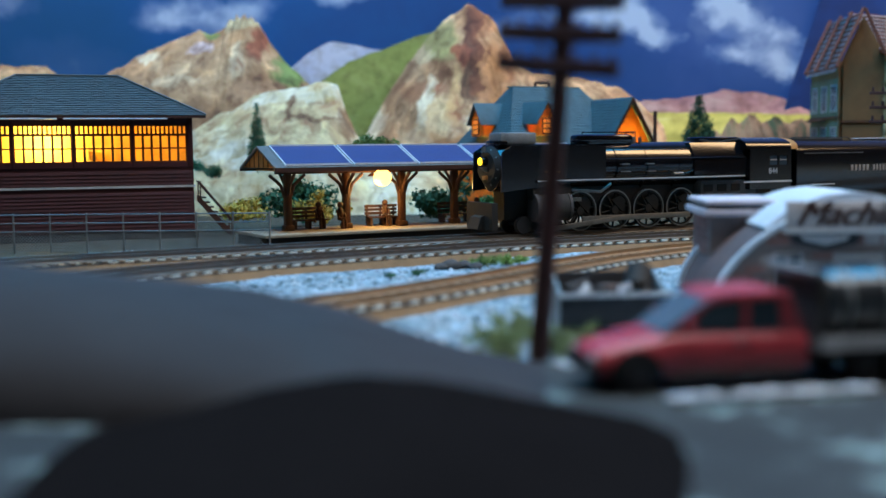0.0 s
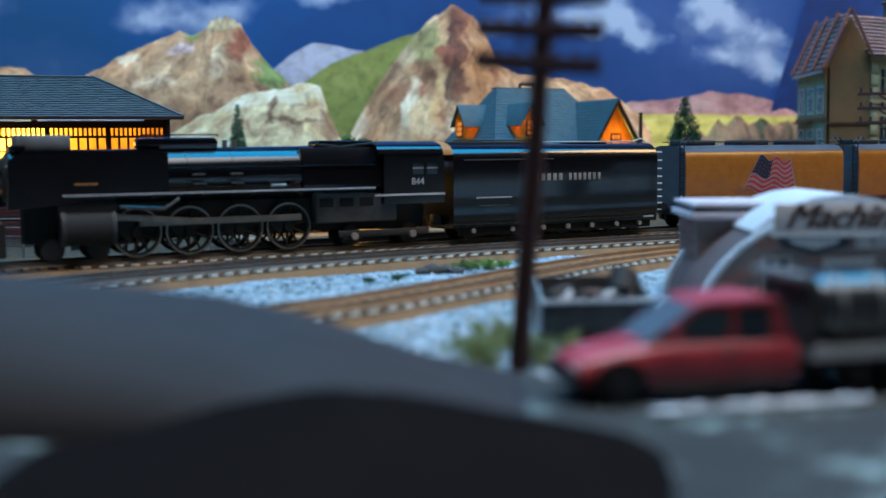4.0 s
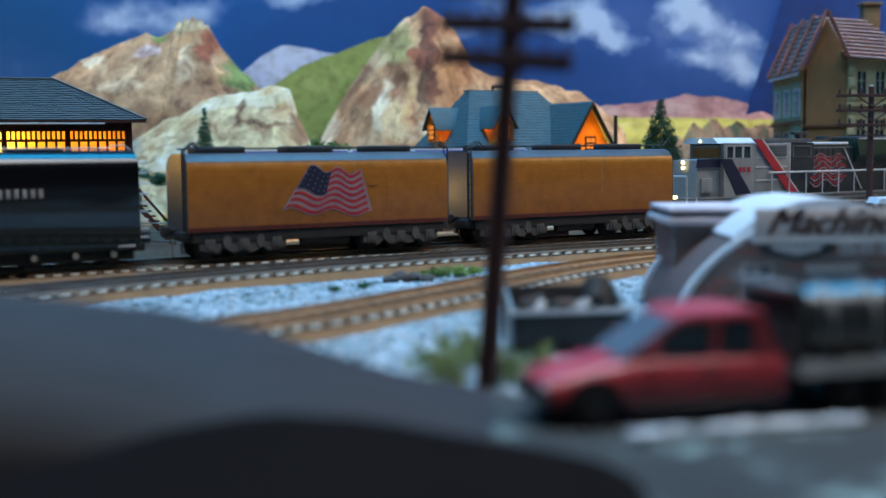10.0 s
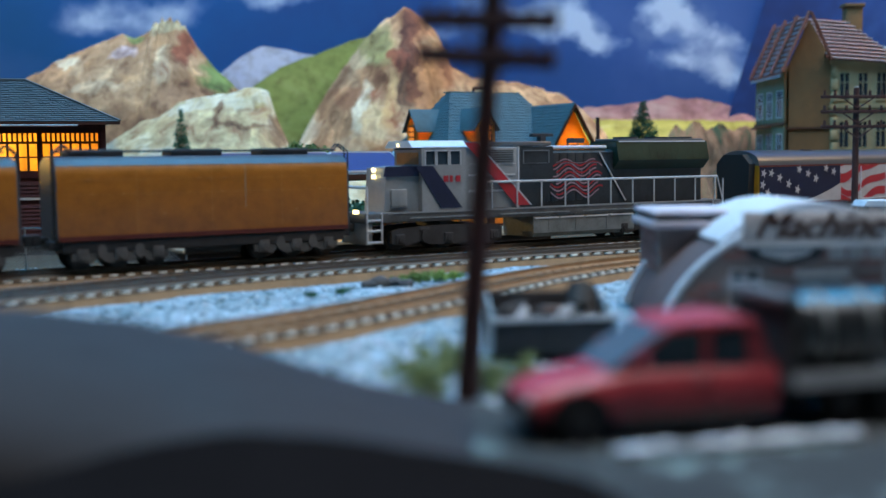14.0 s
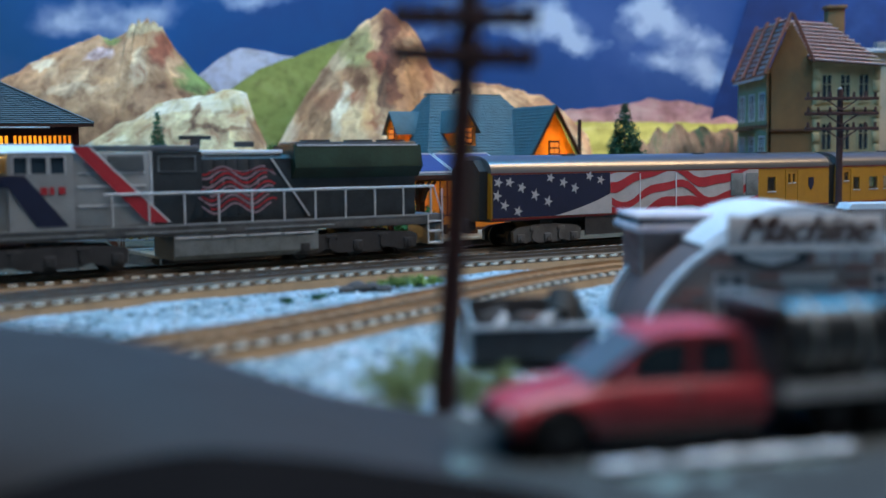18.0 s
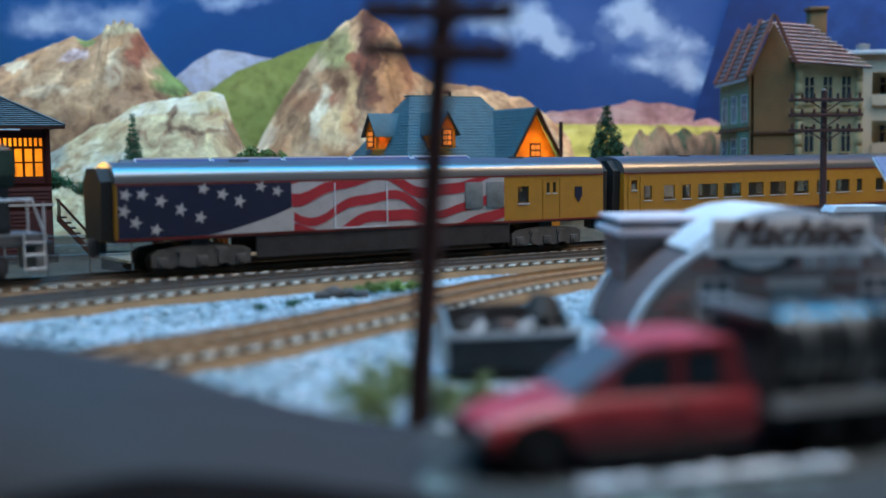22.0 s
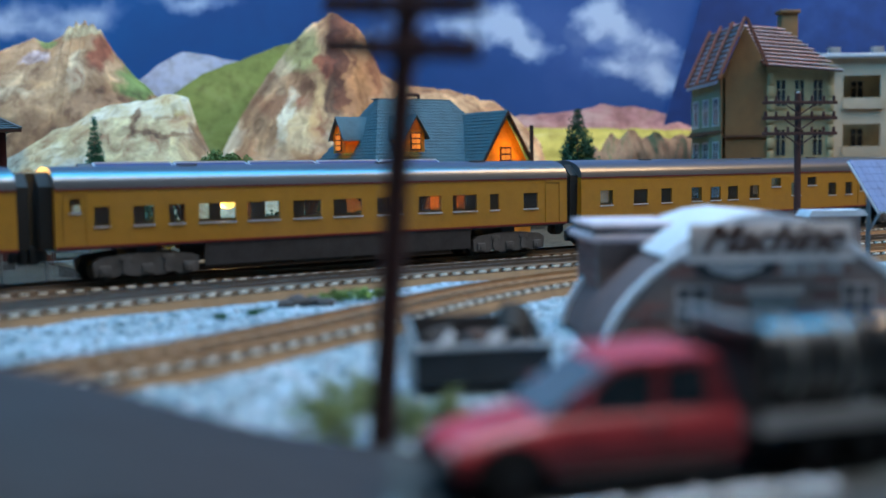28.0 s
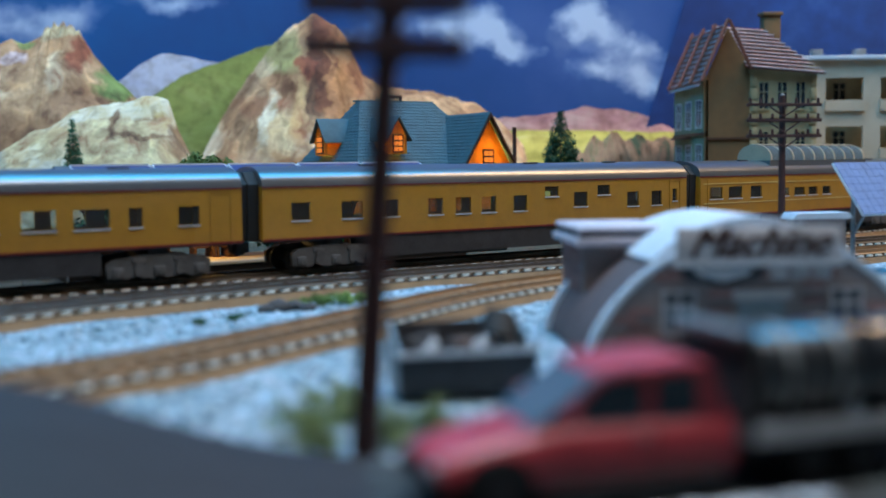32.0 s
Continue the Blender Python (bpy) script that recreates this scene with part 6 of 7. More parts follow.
def shelter(name, label, m, length, lamp, panels):
    """Open platform canopy: posts with curved braces, gabled roof with solar panels."""
    t = thing(name, label, "platform shelter", m)
    zE, zR, w = 39.5, 52.5, 31.0
    for k in range(panels + 1):
        x = 12 + k * (length - 24) / panels
        part("post", box(x - 2.2, x + 2.2, -2.2, 2.2, 0.2, 36, bev=0.4), WOOD, t)
        part("post_base", box(x - 3.2, x + 3.2, -3.2, 3.2, 0, 3.5, bev=0.4), WOOD, t)
        for sgn in (-1, 1):
            part("brace", pipe([(x + sgn * 1.8, 0, 21), (x + sgn * 4.5, 0, 29), (x + sgn * 12, 0, 35.6)], 1.1), WOOD, t, "curved wooden brace")
            part("brace", pipe([(x, sgn * 1.8, 23), (x, sgn * 5, 30), (x, sgn * 12, 36)], 1.1), WOOD, t, "curved wooden brace")
    part("ridge_beam", box(4, length - 4, -1.5, 1.5, 36, 38.0), WOOD, t)
    part("soffit", box(2, length - 2, -w + 2, w - 2, 38.1, 38.9), GABLE, t)
    for sd in (-1, 1):
        pr = [(sd * w, zE - 0.4), (sd * w, zE + 1.2), (0, zR + 1.4), (0, zR - 0.2)]
        part("roof_slope", prism(pr, -8, length, "x"), SHINGLE, t, "dark blue roof slope")
        part("eave_trim", box(-8, length, sd * (w + 0.5) - 0.5, sd * (w + 0.5) + 0.5, zE - 1.6, zE + 1.0), WINDARK, t)
    for k in range(panels):
        x0, x1 = -1 + k * (length + 2) / panels, -1 + (k + 1) * (length + 2) / panels - 0.3
        lo, hi = (-w + 2.0, zE + 2.1), (-2.0, zR + 0.9)
        up = 0.6
        part("solar_panel", prism([lo, hi, (hi[0], hi[1] + up), (lo[0], lo[1] + up)], x0 + 1.3, x1 - 1.3, "x"), PANELBLUE, t, "dark blue solar panel")
        for a, b in ((x0 + 0.5, x0 + 1.25), (x1 - 1.25, x1 - 0.5)):
            part("panel_edge", prism([lo, hi, (hi[0], hi[1] + up + 0.2), (lo[0], lo[1] + up + 0.2)], a, b, "x"), PANELWHITE, t, "white panel edge")
        for p in (lo, hi):
            part("panel_edge", box(x0 + 1.3, x1 - 1.3, p[0] - 0.6, p[0] + 0.6, p[1] + 0.1, p[1] + 1.3), PANELWHITE, t, "white panel edge")
    for x in (-6.6, length - 1.6):
        part("gable", prism([(-w + 1, zE + 0.8), (w - 1, zE + 0.8), (0, zR)], x, x + 1.0, "x"), GABLE, t, "orange boarded gable")
        for k in range(7):
            y = -w + 7 + k * (2 * w - 14) / 6
            part("gable_batten", box(x - 0.35, x - 0.02, y - 0.3, y + 0.3, zE + 1.0, zR - abs(y) * (zR - zE) / w - 0.3), WOOD, t)
    if lamp:
        part("lamp_rod", rod((lamp, 0, 38.0), (lamp, 0, 35.5), 0.5, seg=6), WINDARK, t)
        part("lamp_shade", rod((lamp, 0, 35.6), (lamp, 0, 33.6), 1.0, 3.4, seg=16), WINDARK, t)
        part("lamp_bulb", ball((lamp + 5, -5, 32.6), 6.2, sy=0.9, sz=0.95), glow("bulb_glow", (1.0, 0.60, 0.12), 2.9), t, "glowing warm bulb")
    return t


PA = 33.0  # the platform's turn in the plan, parallel to the main track


def on_platform(u, v):
    ca, sa = math.cos(radians(PA)), math.sin(radians(PA))
    return -158 + u * ca - v * sa, 652 + u * sa + v * ca


def platform():
    ox, oy = on_platform(0, 0)
    t = thing("platform", "pale concrete railway platform deck", "platform", P(ox, oy, 0, 0, 0, PA))
    part("deck", box(-14, 250, -28, 28, 5.4, 7.4, bev=0.4), DECK, t)
    part("platform_wall", box(-12, 248, -26, 26, -1, 5.3), BOULDER, t, "dark platform wall")
    shelter("platform_shelter", "wooden platform shelter with solar panel roof and lamp", P(ox, oy, 7.4, 0, 0, PA), 228, 72, 5)
    lx, ly = on_platform(72, -6)
    point_lamp("platform_lamp", (lx, ly, 34.5), 0.035, (1.0, 0.62, 0.20), 3)
    for u in (30, 84, 140, 190):
        x, y = on_platform(u, 9)
        bench(P(x, y, 7.4, 0, 0, PA))
    for u, v, col, lab, sit in ((36, 7, WINDARK, "dark painted seated model figure", True), (48, -1, WOOD, "brown painted seated model figure", True), (84, 6, WOOD, "brown painted seated model figure", True), (150, -4, POLE, "brown painted standing model figure", False)):
        x, y = on_platform(u, v)
        figurine(x, y, 7.45, PA + 95, col, lab, sit)


def dormer(t, m, w=18, h=26):
    """A gabled dormer; its front stands at y = 0 and looks towards -y, its foot at z = 0."""
    part("dormer_wall", box(-w / 2, w / 2, 0, 1, 0, h * 0.55), ORANGEWALL, t, "orange lit dormer front", at=m)
    part("dormer_gable", prism([(-w / 2, h * 0.56), (w / 2, h * 0.56), (0, h)], 0, 1), ORANGEWALL, t, at=m)
    for sd in (-1, 1):
        part("dormer_cheek", box(sd * w / 2 - 0.5, sd * w / 2 + 0.5, 1.05, 30, 0, h * 0.52), ORANGEWALL, t, at=m)
        q = [(sd * (w / 2 + 3.0), h * 0.40), (0, h + 1.6), (0, h + 0.2), (sd * (w / 2 + 3.0), h * 0.40 - 1.3)]
        part("dormer_roof", prism(q, -3, 44), SLATE, t, at=m)
    win = part("dormer_window", box(-4.6, 4.6, -0.8, -0.05, 1.0, 14), WINDARK, t, "dark framed dormer window", at=m)
    for i in range(2):
        for j in range(3):
            part("pane", box(-3.7 + i * 3.9, -0.3 + i * 3.9, -1.1, -0.85, 2.2 + j * 4.0, 5.2 + j * 4.0), PANEGLOW, win)


PANEGLOW = glow("warm_lit_pane", (1.0, 0.27, 0.03), 0.45)


def house():
    t = thing("station_house", "orange lit station house with steep blue slate roofs", "house", P(-8.4, 885, 0, 0, 0, 30))
    # walls
    holes = [(-8, 4, 16, 42), (14, 26, 16, 42), (36, 48, 16, 42)]
    part("front_wall", side_shell(-18, 59.9, -36, -34.8, 0, 52, holes), ORANGEWALL, t, "orange glowing front wall")
    part("left_wall", box(-18, -16.8, -34.7, 60, 0, 52), ORANGEWALL, t)
    part("right_wall", box(107, 108.2, -50.7, 60, 0, 52), ORANGEWALL, t)
    part("back_wall", box(-18, 108, 60.1, 61.3, 0, 52), ORANGEWALL, t)
    part("wing_front", box(60, 108.2, -52, -50.8, 0, 57), ORANGEWALL, t, "orange glowing wing front")
    part("wing_side", box(60, 61.2, -50.7, -36.1, 0, 52), ORANGEWALL, t)
    for a, b, c, d in holes:
        bm = box(a - 1, a, -36.6, -36.05, c - 1, d + 1)
        box(b, b + 1, -36.6, -36.05, c - 1, d + 1, bm), box(a, b, -36.6, -36.05, d, d + 1, bm), box(a, b, -36.6, -36.05, c - 1, c, bm)
        box((a + b) / 2 - 0.4, (a + b) / 2 + 0.4, -36.6, -36.05, c, d, bm), box(a, b, -36.55, -36.1, 29, 29.8, bm)
        win = part("window_frame", bm, WINDARK, t, "dark window frame")
        part("pane", box(a, b, -35.6, -35.4, c, d), GLASSCLEAR, win)
    part("base_course", box(-19, 59.8, -37.0, -36.05, 0, 6), WINDARK, t)
    # main hipped roof
    lo = [(-22, -42, 52), (118, -42, 52), (130, 70, 52), (-25, 66, 52)]
    hi = [(13, 14, 109), (79, 14, 109), (79, 24, 109), (15, 24, 109)]
    bm = bmesh.new()
    v = [bm.verts.new(p) for p in lo + hi]
    for f in ((0, 1, 5, 4), (1, 2, 6, 5), (2, 3, 7, 6), (3, 0, 4, 7), (4, 5, 6, 7), (3, 2, 1, 0)):
        bm.faces.new([v[i] for i in f])
    part("main_roof", bm, SLATE, t, "blue slate hipped roof")
    shingle_slope(t, "slate_cover", SLATE, lo[0], lo[1], hi[1], hi[0], 24, 48, 0.6)
    shingle_slope(t, "slate_cover", SLATE, lo[3], lo[0], hi[0], hi[3], 24, 36, 0.6)
    part("roof_cap", box(12.5, 79.5, 13.5, 24.5, 109.05, 110.0, bev=0.3), SLATE, t)
    part("chimney", pipe([(38, 19, 108), (38, 19, 113.5), (52, 19, 113.5), (52, 19, 108)], 1.2), WINDARK, t, "dark bent roof pipe")
    dormer(t, P(-20, 17, 68, 0, 0, -90))
    dormer(t, P(14.6, -37, 68), 16)
    # wing: its ridge runs forward to a gable
    mid, half = 84, 25
    part("wing_gable", prism([(mid - half, 52.2), (mid + half, 52.2), (mid, 95)], -53, -51.9), ORANGEWALL, t, "bright orange gable")
    for sd in (-1, 1):
        e = mid + sd * (half + 6)
        part("wing_roof", prism([(e, 48), (mid, 98.5), (mid, 96.7), (e, 46.2)], -57, 20), SLATE, t, "blue slate wing roof")
        part("barge_board", prism([(e, 47.6), (mid, 98.1), (mid, 95.4), (e, 45)], -58, -57.05), WINDARK, t, "dark barge board")
    shingle_slope(t, "slate_cover", SLATE, (mid - half - 6, 16, 48.1), (mid - half - 6, -57, 48.1), (mid, -57, 98.6), (mid, 16, 98.6), 20, 20, 0.6)
    win = part("gable_window", box(mid - 5, mid + 5, -54, -53.05, 55, 71), WINDARK, t, "dark framed gable window")
    for i in range(2):
        for j in range(3):
            part("pane", box(mid - 4 + i * 4.2, mid - 0.4 + i * 4.2, -54.3, -54.05, 56.5 + j * 4.8, 60.0 + j * 4.8), PANEGLOW, win)
    part("vent_pipe", rod((mid + half + 10, -40, 30), (mid + half + 10, -40, 88), 1.6, seg=10), WINDARK, t, "dark vent pipe")
    part("vent_bracket", box(mid + half + 1, mid + half + 11, -41, -39, 44, 46), WINDARK, t)
    m = t.matrix_basis
    for x, y in ((-13, 17), (14.6, -27)):
        point_lamp("dormer_lamp", m @ Vector((x * MM, y * MM, 0.078)) / MM, 0.0060, (1.0, 0.52, 0.10), 1)
    point_lamp("house_lamp", m @ Vector((0.025, -0.010, 0.040)) / MM, 0.07, (1.0, 0.60, 0.16), 5)
    point_lamp("attic_lamp", m @ Vector((0.084, -0.040, 0.066)) / MM, 0.032, (1.0, 0.62, 0.13), 3)


signal_tower()
fence()
platform()
house()

# ---- town at the right ----
OCHRE = paint("ochre_plaster", (0.23, 0.12, 0.046), 0.85, var=0.25, scale=40, bump=0.3)
OLIVE = paint("green_grey_plaster", (0.23, 0.30, 0.20), 0.85, var=0.3, scale=40, bump=0.3)
SANDSTONE = paint("sandstone_plaster", (0.44, 0.35, 0.19), 0.85, var=0.3, scale=50, bump=0.3)
TILE = paint("red_brown_tile", (0.24, 0.075, 0.045), 0.7, var=0.3, rand=0.25)
TILEPALE = paint("pale_mortar_batten", (0.46, 0.40, 0.40), 0.8, var=0.25)
TILELILAC = paint("lilac_roof_board", (0.50, 0.45, 0.50), 0.75, var=0.25, scale=60)
BEIGE = paint("beige_plaster", (0.50, 0.44, 0.33), 0.85, var=0.15, scale=30, bump=0.2)


def framed_window(t, x, z, w, h, y, pane_mat, frame_mat):
    bm = box(x - w / 2 - 0.8, x - w / 2, y - 0.7, y - 0.05, z - 0.8, z + h + 0.8)
    box(x + w / 2, x + w / 2 + 0.8, y - 0.7, y - 0.05, z - 0.8, z + h + 0.8, bm)
    box(x - w / 2, x + w / 2, y - 0.7, y - 0.05, z + h, z + h + 0.8, bm), box(x - w / 2 - 1, x + w / 2 + 1, y - 1.2, y - 0.05, z - 1.6, z - 0.85, bm)
    box(x - 0.35, x + 0.35, y - 0.6, y - 0.1, z, z + h, bm), box(x - w / 2, x - 0.36, y - 0.6, y - 0.1, z + h * 0.62, z + h * 0.62 + 0.6, bm), box(x + 0.36, x + w / 2, y - 0.6, y - 0.1, z + h * 0.62, z + h * 0.62 + 0.6, bm)
    win = part("window", bm, frame_mat, t, "pale framed window")
    part("pane", box(x - w / 2, x + w / 2, y - 0.09, y - 0.04, z, z + h), pane_mat, win)
    return win


def town_house():
    """Tall corner house: plain gable wall, two window fronts, batten roof and chimney."""
    t = thing("town_house", "tall ochre town house with red tiled roof and chimney", "house", P(300, 985, 0, 0, 0, 0))
    # gable front and its left wing
    side = part("left_front", box(-100, 0, 0, 2, 0, 128), OLIVE, t, "green-grey plaster front with windows", at=P(-12, 0, 0, 0, 0, -90))
    for z in (14, 52, 90):
        for x in (-84, -52, -20):
            framed_window(side, x, z, 15, 22, 0, GLASSDARK, PANELWHITE)
    for z in (44, 82):
        part("string_course", box(-100, 0, -1.6, -0.05, z, z + 2.6), WOOD, side)
        part("balcony", box(-94, -40, -6, -1.65, z - 2, z - 0.2, bev=0.3), WOOD, side, "dark wooden balcony")
    part("blank_wall", prism([(-12, 0), (26, 0), (26, 138), (7, 172), (-14, 126)], 0, 2), OCHRE, t, "plain ochre gable wall")
    part("wall_band", box(-12, 26, -1.0, -0.05, 78, 80), WOOD, t)
    part("right_front", box(26, 84, 0, 2, 0, 140), SANDSTONE, t, "sandstone front with tall windows")
    for z in (20, 62, 104):
        for x in (38, 54, 70):
            framed_window(t, x, z, 8, 22, 0, GLASSDARK, SANDSTONE)
    for z in (54, 96, 134):
        part("string_course", box(25, 85, -2.2, -0.05, z, z + 3), SANDSTONE, t)
    for x in (29, 81):
        for k in range(12):
            part("quoin", box(x - 3 + (k % 2), x + 3, -1.4, -0.05, 2 + k * 11, 11 + k * 11, bev=0.4), SANDSTONE, t)
    part("right_wall", box(82, 84, 2.1, 100, 0, 140), SANDSTONE, t)
    part("back_wall", box(-10, 84, 100.1, 102, 0, 140), OCHRE, t)
    # left roof slope of rafters and pale battens
    lo, hi = (-17, 125), (6, 176)
    for k in range(4):
        y = -8 + k * 35
        part("rafter", prism([(lo[0], lo[1] + 2), (lo[0] - 1, lo[1] + 3.4), (hi[0] - 1, hi[1] + 3.4), (hi[0], hi[1] + 2)], y, y + 7.0), TILE, t, "red-brown rafter")
    for k in range(11):
        u = (k + 0.3) / 11
        x, z = lo[0] + (hi[0] - lo[0]) * u, lo[1] + (hi[1] - lo[1]) * u
        part("batten", box(x - 1.1, x + 0.1, -7, 103, z + 0.4, z + 1.8), TILE, t, "red-brown roof batten")
    part("left_roof", prism([lo, hi, (hi[0], hi[1] - 1.5), (lo[0], lo[1] - 1.5)], 1.0, 100), TILELILAC, t, "pale lilac roof boards")
    # right tiled slope, row by row
    A, B, C, D = (22, -4, 138), (90, -4, 132), (50, 40, 175), (4, 40, 179)
    bm = bmesh.new()
    v = [bm.verts.new(p) for p in (A, B, C, D)]
    bm.faces.new(v)
    bmesh.ops.solidify(bm, geom=bm.faces[:], thickness=1.5)
    part("right_roof", bm, TILE, t)
    a, b, c, d = (Vector(p) for p in (A, B, C, D))
    nrm = (b - a).cross(d - a).normalized()
    rng = random.Random(3)
    for i in range(11):
        l0, r0 = a.lerp(d, i / 11), b.lerp(c, i / 11)
        l1, r1 = a.lerp(d, (i + 0.9) / 11), b.lerp(c, (i + 0.9) / 11)
        n = 13
        for k in range(n):
            q = [l0.lerp(r0, (k + 0.06) / n), l0.lerp(r0, (k + 0.94) / n), l1.lerp(r1, (k + 0.94) / n), l1.lerp(r1, (k + 0.06) / n)]
            tb = bmesh.new()
            up = nrm * rng.uniform(1.6, 2.6)
            w = [tb.verts.new(p + nrm * 0.3) for p in q] + [tb.verts.new(q[0] + up), tb.verts.new(q[1] + up), tb.verts.new(q[2] + nrm * 0.8), tb.verts.new(q[3] + nrm * 0.8)]
            for f in ((4, 5, 6, 7), (0, 1, 5, 4), (1, 2, 6, 5), (2, 3, 7, 6), (3, 0, 4, 7)):
                tb.faces.new([w[m] for m in f])
            part("roof_tile", tb, TILE, t)
        part("tile_batten", pipe([l0 + nrm * 2.2, r0 + nrm * 2.2], 0.7, seg=5), TILEPALE, t)
    part("hip_board", prism([(23, 137), (25.5, 137), (7, 178), (4.5, 178)], -9, -7), TILE, t, "red-brown hip board")
    part("chimney", box(53, 68, 42, 54, 140, 188, bev=0.6), OCHRE, t, "square ochre plaster chimney")
    part("chimney_cap", box(51.5, 69.5, 40.5, 55.5, 188.05, 191, bev=0.4), OCHRE, t)


def apartment_block():
    t = thing("apartment_block", "beige flat-roofed apartment block with recessed balconies", "building", P(392, 1050, 0, 0, 0, -4))
    holes = [(x, x + 34, z, z + 28) for x in (26, 76, 126, 176) for z in (18, 62, 106)]
    part("front_wall", side_shell(-14, 230, 0, 3, 0, 150, holes), BEIGE, t, "beige wall with recessed openings")
    part("side_wall", box(-14, -11, 3.1, 70, 0, 150), BEIGE, t)
    part("recess_wall", box(-10.9, 230, 14, 16, 0, 149), SANDSTONE, t)
    part("roof_slab", box(-18, 234, -4, 74, 150.05, 154, bev=0.5), SNOW, t, "pale flat roof slab")
    for x in (20, 60):
        part("roof_box", box(x, x + 10, 20, 30, 154.05, 162, bev=0.8), GREYMETAL, t)
    for a, b, c, d in holes:
        part("balcony_parapet", box(a - 1, b + 1, -2, -0.05, c - 2, c + 8), BEIGE, t)
        framed_window(t, (a + b) / 2, c + 8, 11, 16, 14, GLASSDARK, SANDSTONE)


def telegraph_pole(m, high, label, arms=3, seg=14, r=2.1, thick=0.9):
    t = thing("telegraph_pole", label, "utility pole", m, group="telegraph poles")
    part("pole", rod((0, 0, -2), (0, 0, high), r, r * 0.78, seg=seg), POLE, t)
    part("pole_top", ball((0, 0, high), 1.3), CAPGREY, t, "worn grey top")
    for k in range(arms):
        z = high - 5 - k * 8.4
        part("cross_arm", box(-22, 22, -2.9, -1.7, z - thick, z + thick, bev=0.2), POLE, t)
        part("arm_brace", pipe([(-9, -2.3, z - 0.8), (0, -2.0, z - 6.5), (9, -2.3, z - 0.8)], 0.45), POLE, t)
        for x in (-20, -14, -7, 7, 14, 20):
            part("insulator", rod((x, -2.3, z + 0.9), (x, -2.3, z + 3.6), 0.9, 0.7, seg=8), POLE, t)
    return t


def leaf_clump(bm, c, r, n, rng, flat=1.0):
    for _ in range(2 * n):
        d = Vector((rng.gauss(0, 1), rng.gauss(0, 1), rng.gauss(0, 1) * flat))
        d = d.normalized() * r * rng.uniform(0.55, 1.0)
        p = Vector(c) + d
        a = Vector((rng.uniform(-1, 1), rng.uniform(-1, 1), rng.uniform(-1, 1))).normalized()
        b = a.cross(d if d.length else a).normalized()
        s = r * rng.uniform(0.16, 0.30)
        v = [bm.verts.new(p + a * s), bm.verts.new(p + b * s * 0.7), bm.verts.new(p - a * s), bm.verts.new(p - b * s * 0.7)]
        bm.faces.new(v)


def conifer(m, high, wide, mat, label, seed=1):
    t = thing("conifer_tree", label, "tree", m, group="model conifers")
    part("trunk", rod((0, 0, -2), (0, 0, high * 0.95), wide * 0.07, 0.4, seg=8), WOOD, t)
    rng = random.Random(seed)
    bm = bmesh.new()
    tiers = 11
    for k in range(tiers + 4):
        f = k * (tiers - 1) / (tiers + 3)
        f = f / (tiers - 1)
        z = high * (0.12 + 0.86 * f)
        r = wide * (1 - f) ** 0.85 + 1.0
        n = max(5, int(14 * (1 - f)) + 4)
        for i in range(n):
            a = 2 * math.pi * (i + rng.random()) / n
            rr = r * rng.uniform(0.55, 1.0)
            leaf_clump(bm, (rr * math.cos(a), rr * math.sin(a), z - rr * 0.22 + rng.uniform(-1, 1)), (2.0 + wide * 0.22) * (1.15 - 0.6 * f), 14, rng, 0.7)
    part("crown", bm, mat, t, "needle clumps in uneven tiers")
    return t


def bush(name, m, r, mat, label, seed=1, h=0.7):
    t = thing(name, label, "bush", m, group="model bushes")
    rng = random.Random(seed)
    bm = bmesh.new()
    for _ in range(26):
        c = Vector((rng.gauss(0, 0.45), rng.gauss(0, 0.45), abs(rng.gauss(0, 0.45)) * h)) * r
        leaf_clump(bm, c + Vector((0, 0, r * 0.25)), r * 0.38, 26, rng, 0.8)
    part("leaves", bm, mat, t, "dense small leaves")
    part("stem", rod((0, 0, -1), (0, 0, r * 0.4), r * 0.08, seg=6), WOOD, t)
    return t


town_house()
apartment_block()
telegraph_pole(P(227, 640, 0, 0, 0, 8), 94, "dark brown telegraph pole with three cross arms")
conifer(P(-232, 950, 40), 60, 7.5, FOLIAGE, "narrow dark green model fir tree", 2)
conifer(P(160, 965, 40), 62, 18, FOLIAGE, "bushy green model fir tree", 3)
YELLOWLEAF = paint("yellow_shrub", (0.50, 0.36, 0.06), 0.85, var=0.4, rand=0.2)
for i, (x, y, z, r, mt, lb) in enumerate(((-119, 850, 56, 14, FRESHWEED, "round bright green model bush"), (-290, 900, 40, 16, FOLIAGE, "dark green bush by the cliff"), (-255, 890, 36, 9, FOLIAGE, "small dark green cliff bush"),
                                          (-165, 800, 6, 26, FOLIAGE, "large dark green bush behind the platform"), (-205, 780, 6, 16, YELLOWLEAF, "yellow autumn shrub behind the platform"), (-150, 770, 6, 16, YELLOWLEAF, "yellow autumn shrub behind the platform"),
                                          (-60, 830, 4, 24, FOLIAGE, "dark green bush beside the house"), (-20, 820, 4, 18, FOLIAGE2, "green bush beside the house"), (178, 950, 40, 10, FOLIAGE, "dark low shrub by the fir"))):
    bush("bush", P(x, y, z), r, mt, lb, seed=i + 5)

# ---- foreground ----
telegraph_pole(P(1, 262, 0, 0, 6.0, -46), 103, "tall dark brown telegraph pole near the street", 3, r=2.9, thick=1.9)


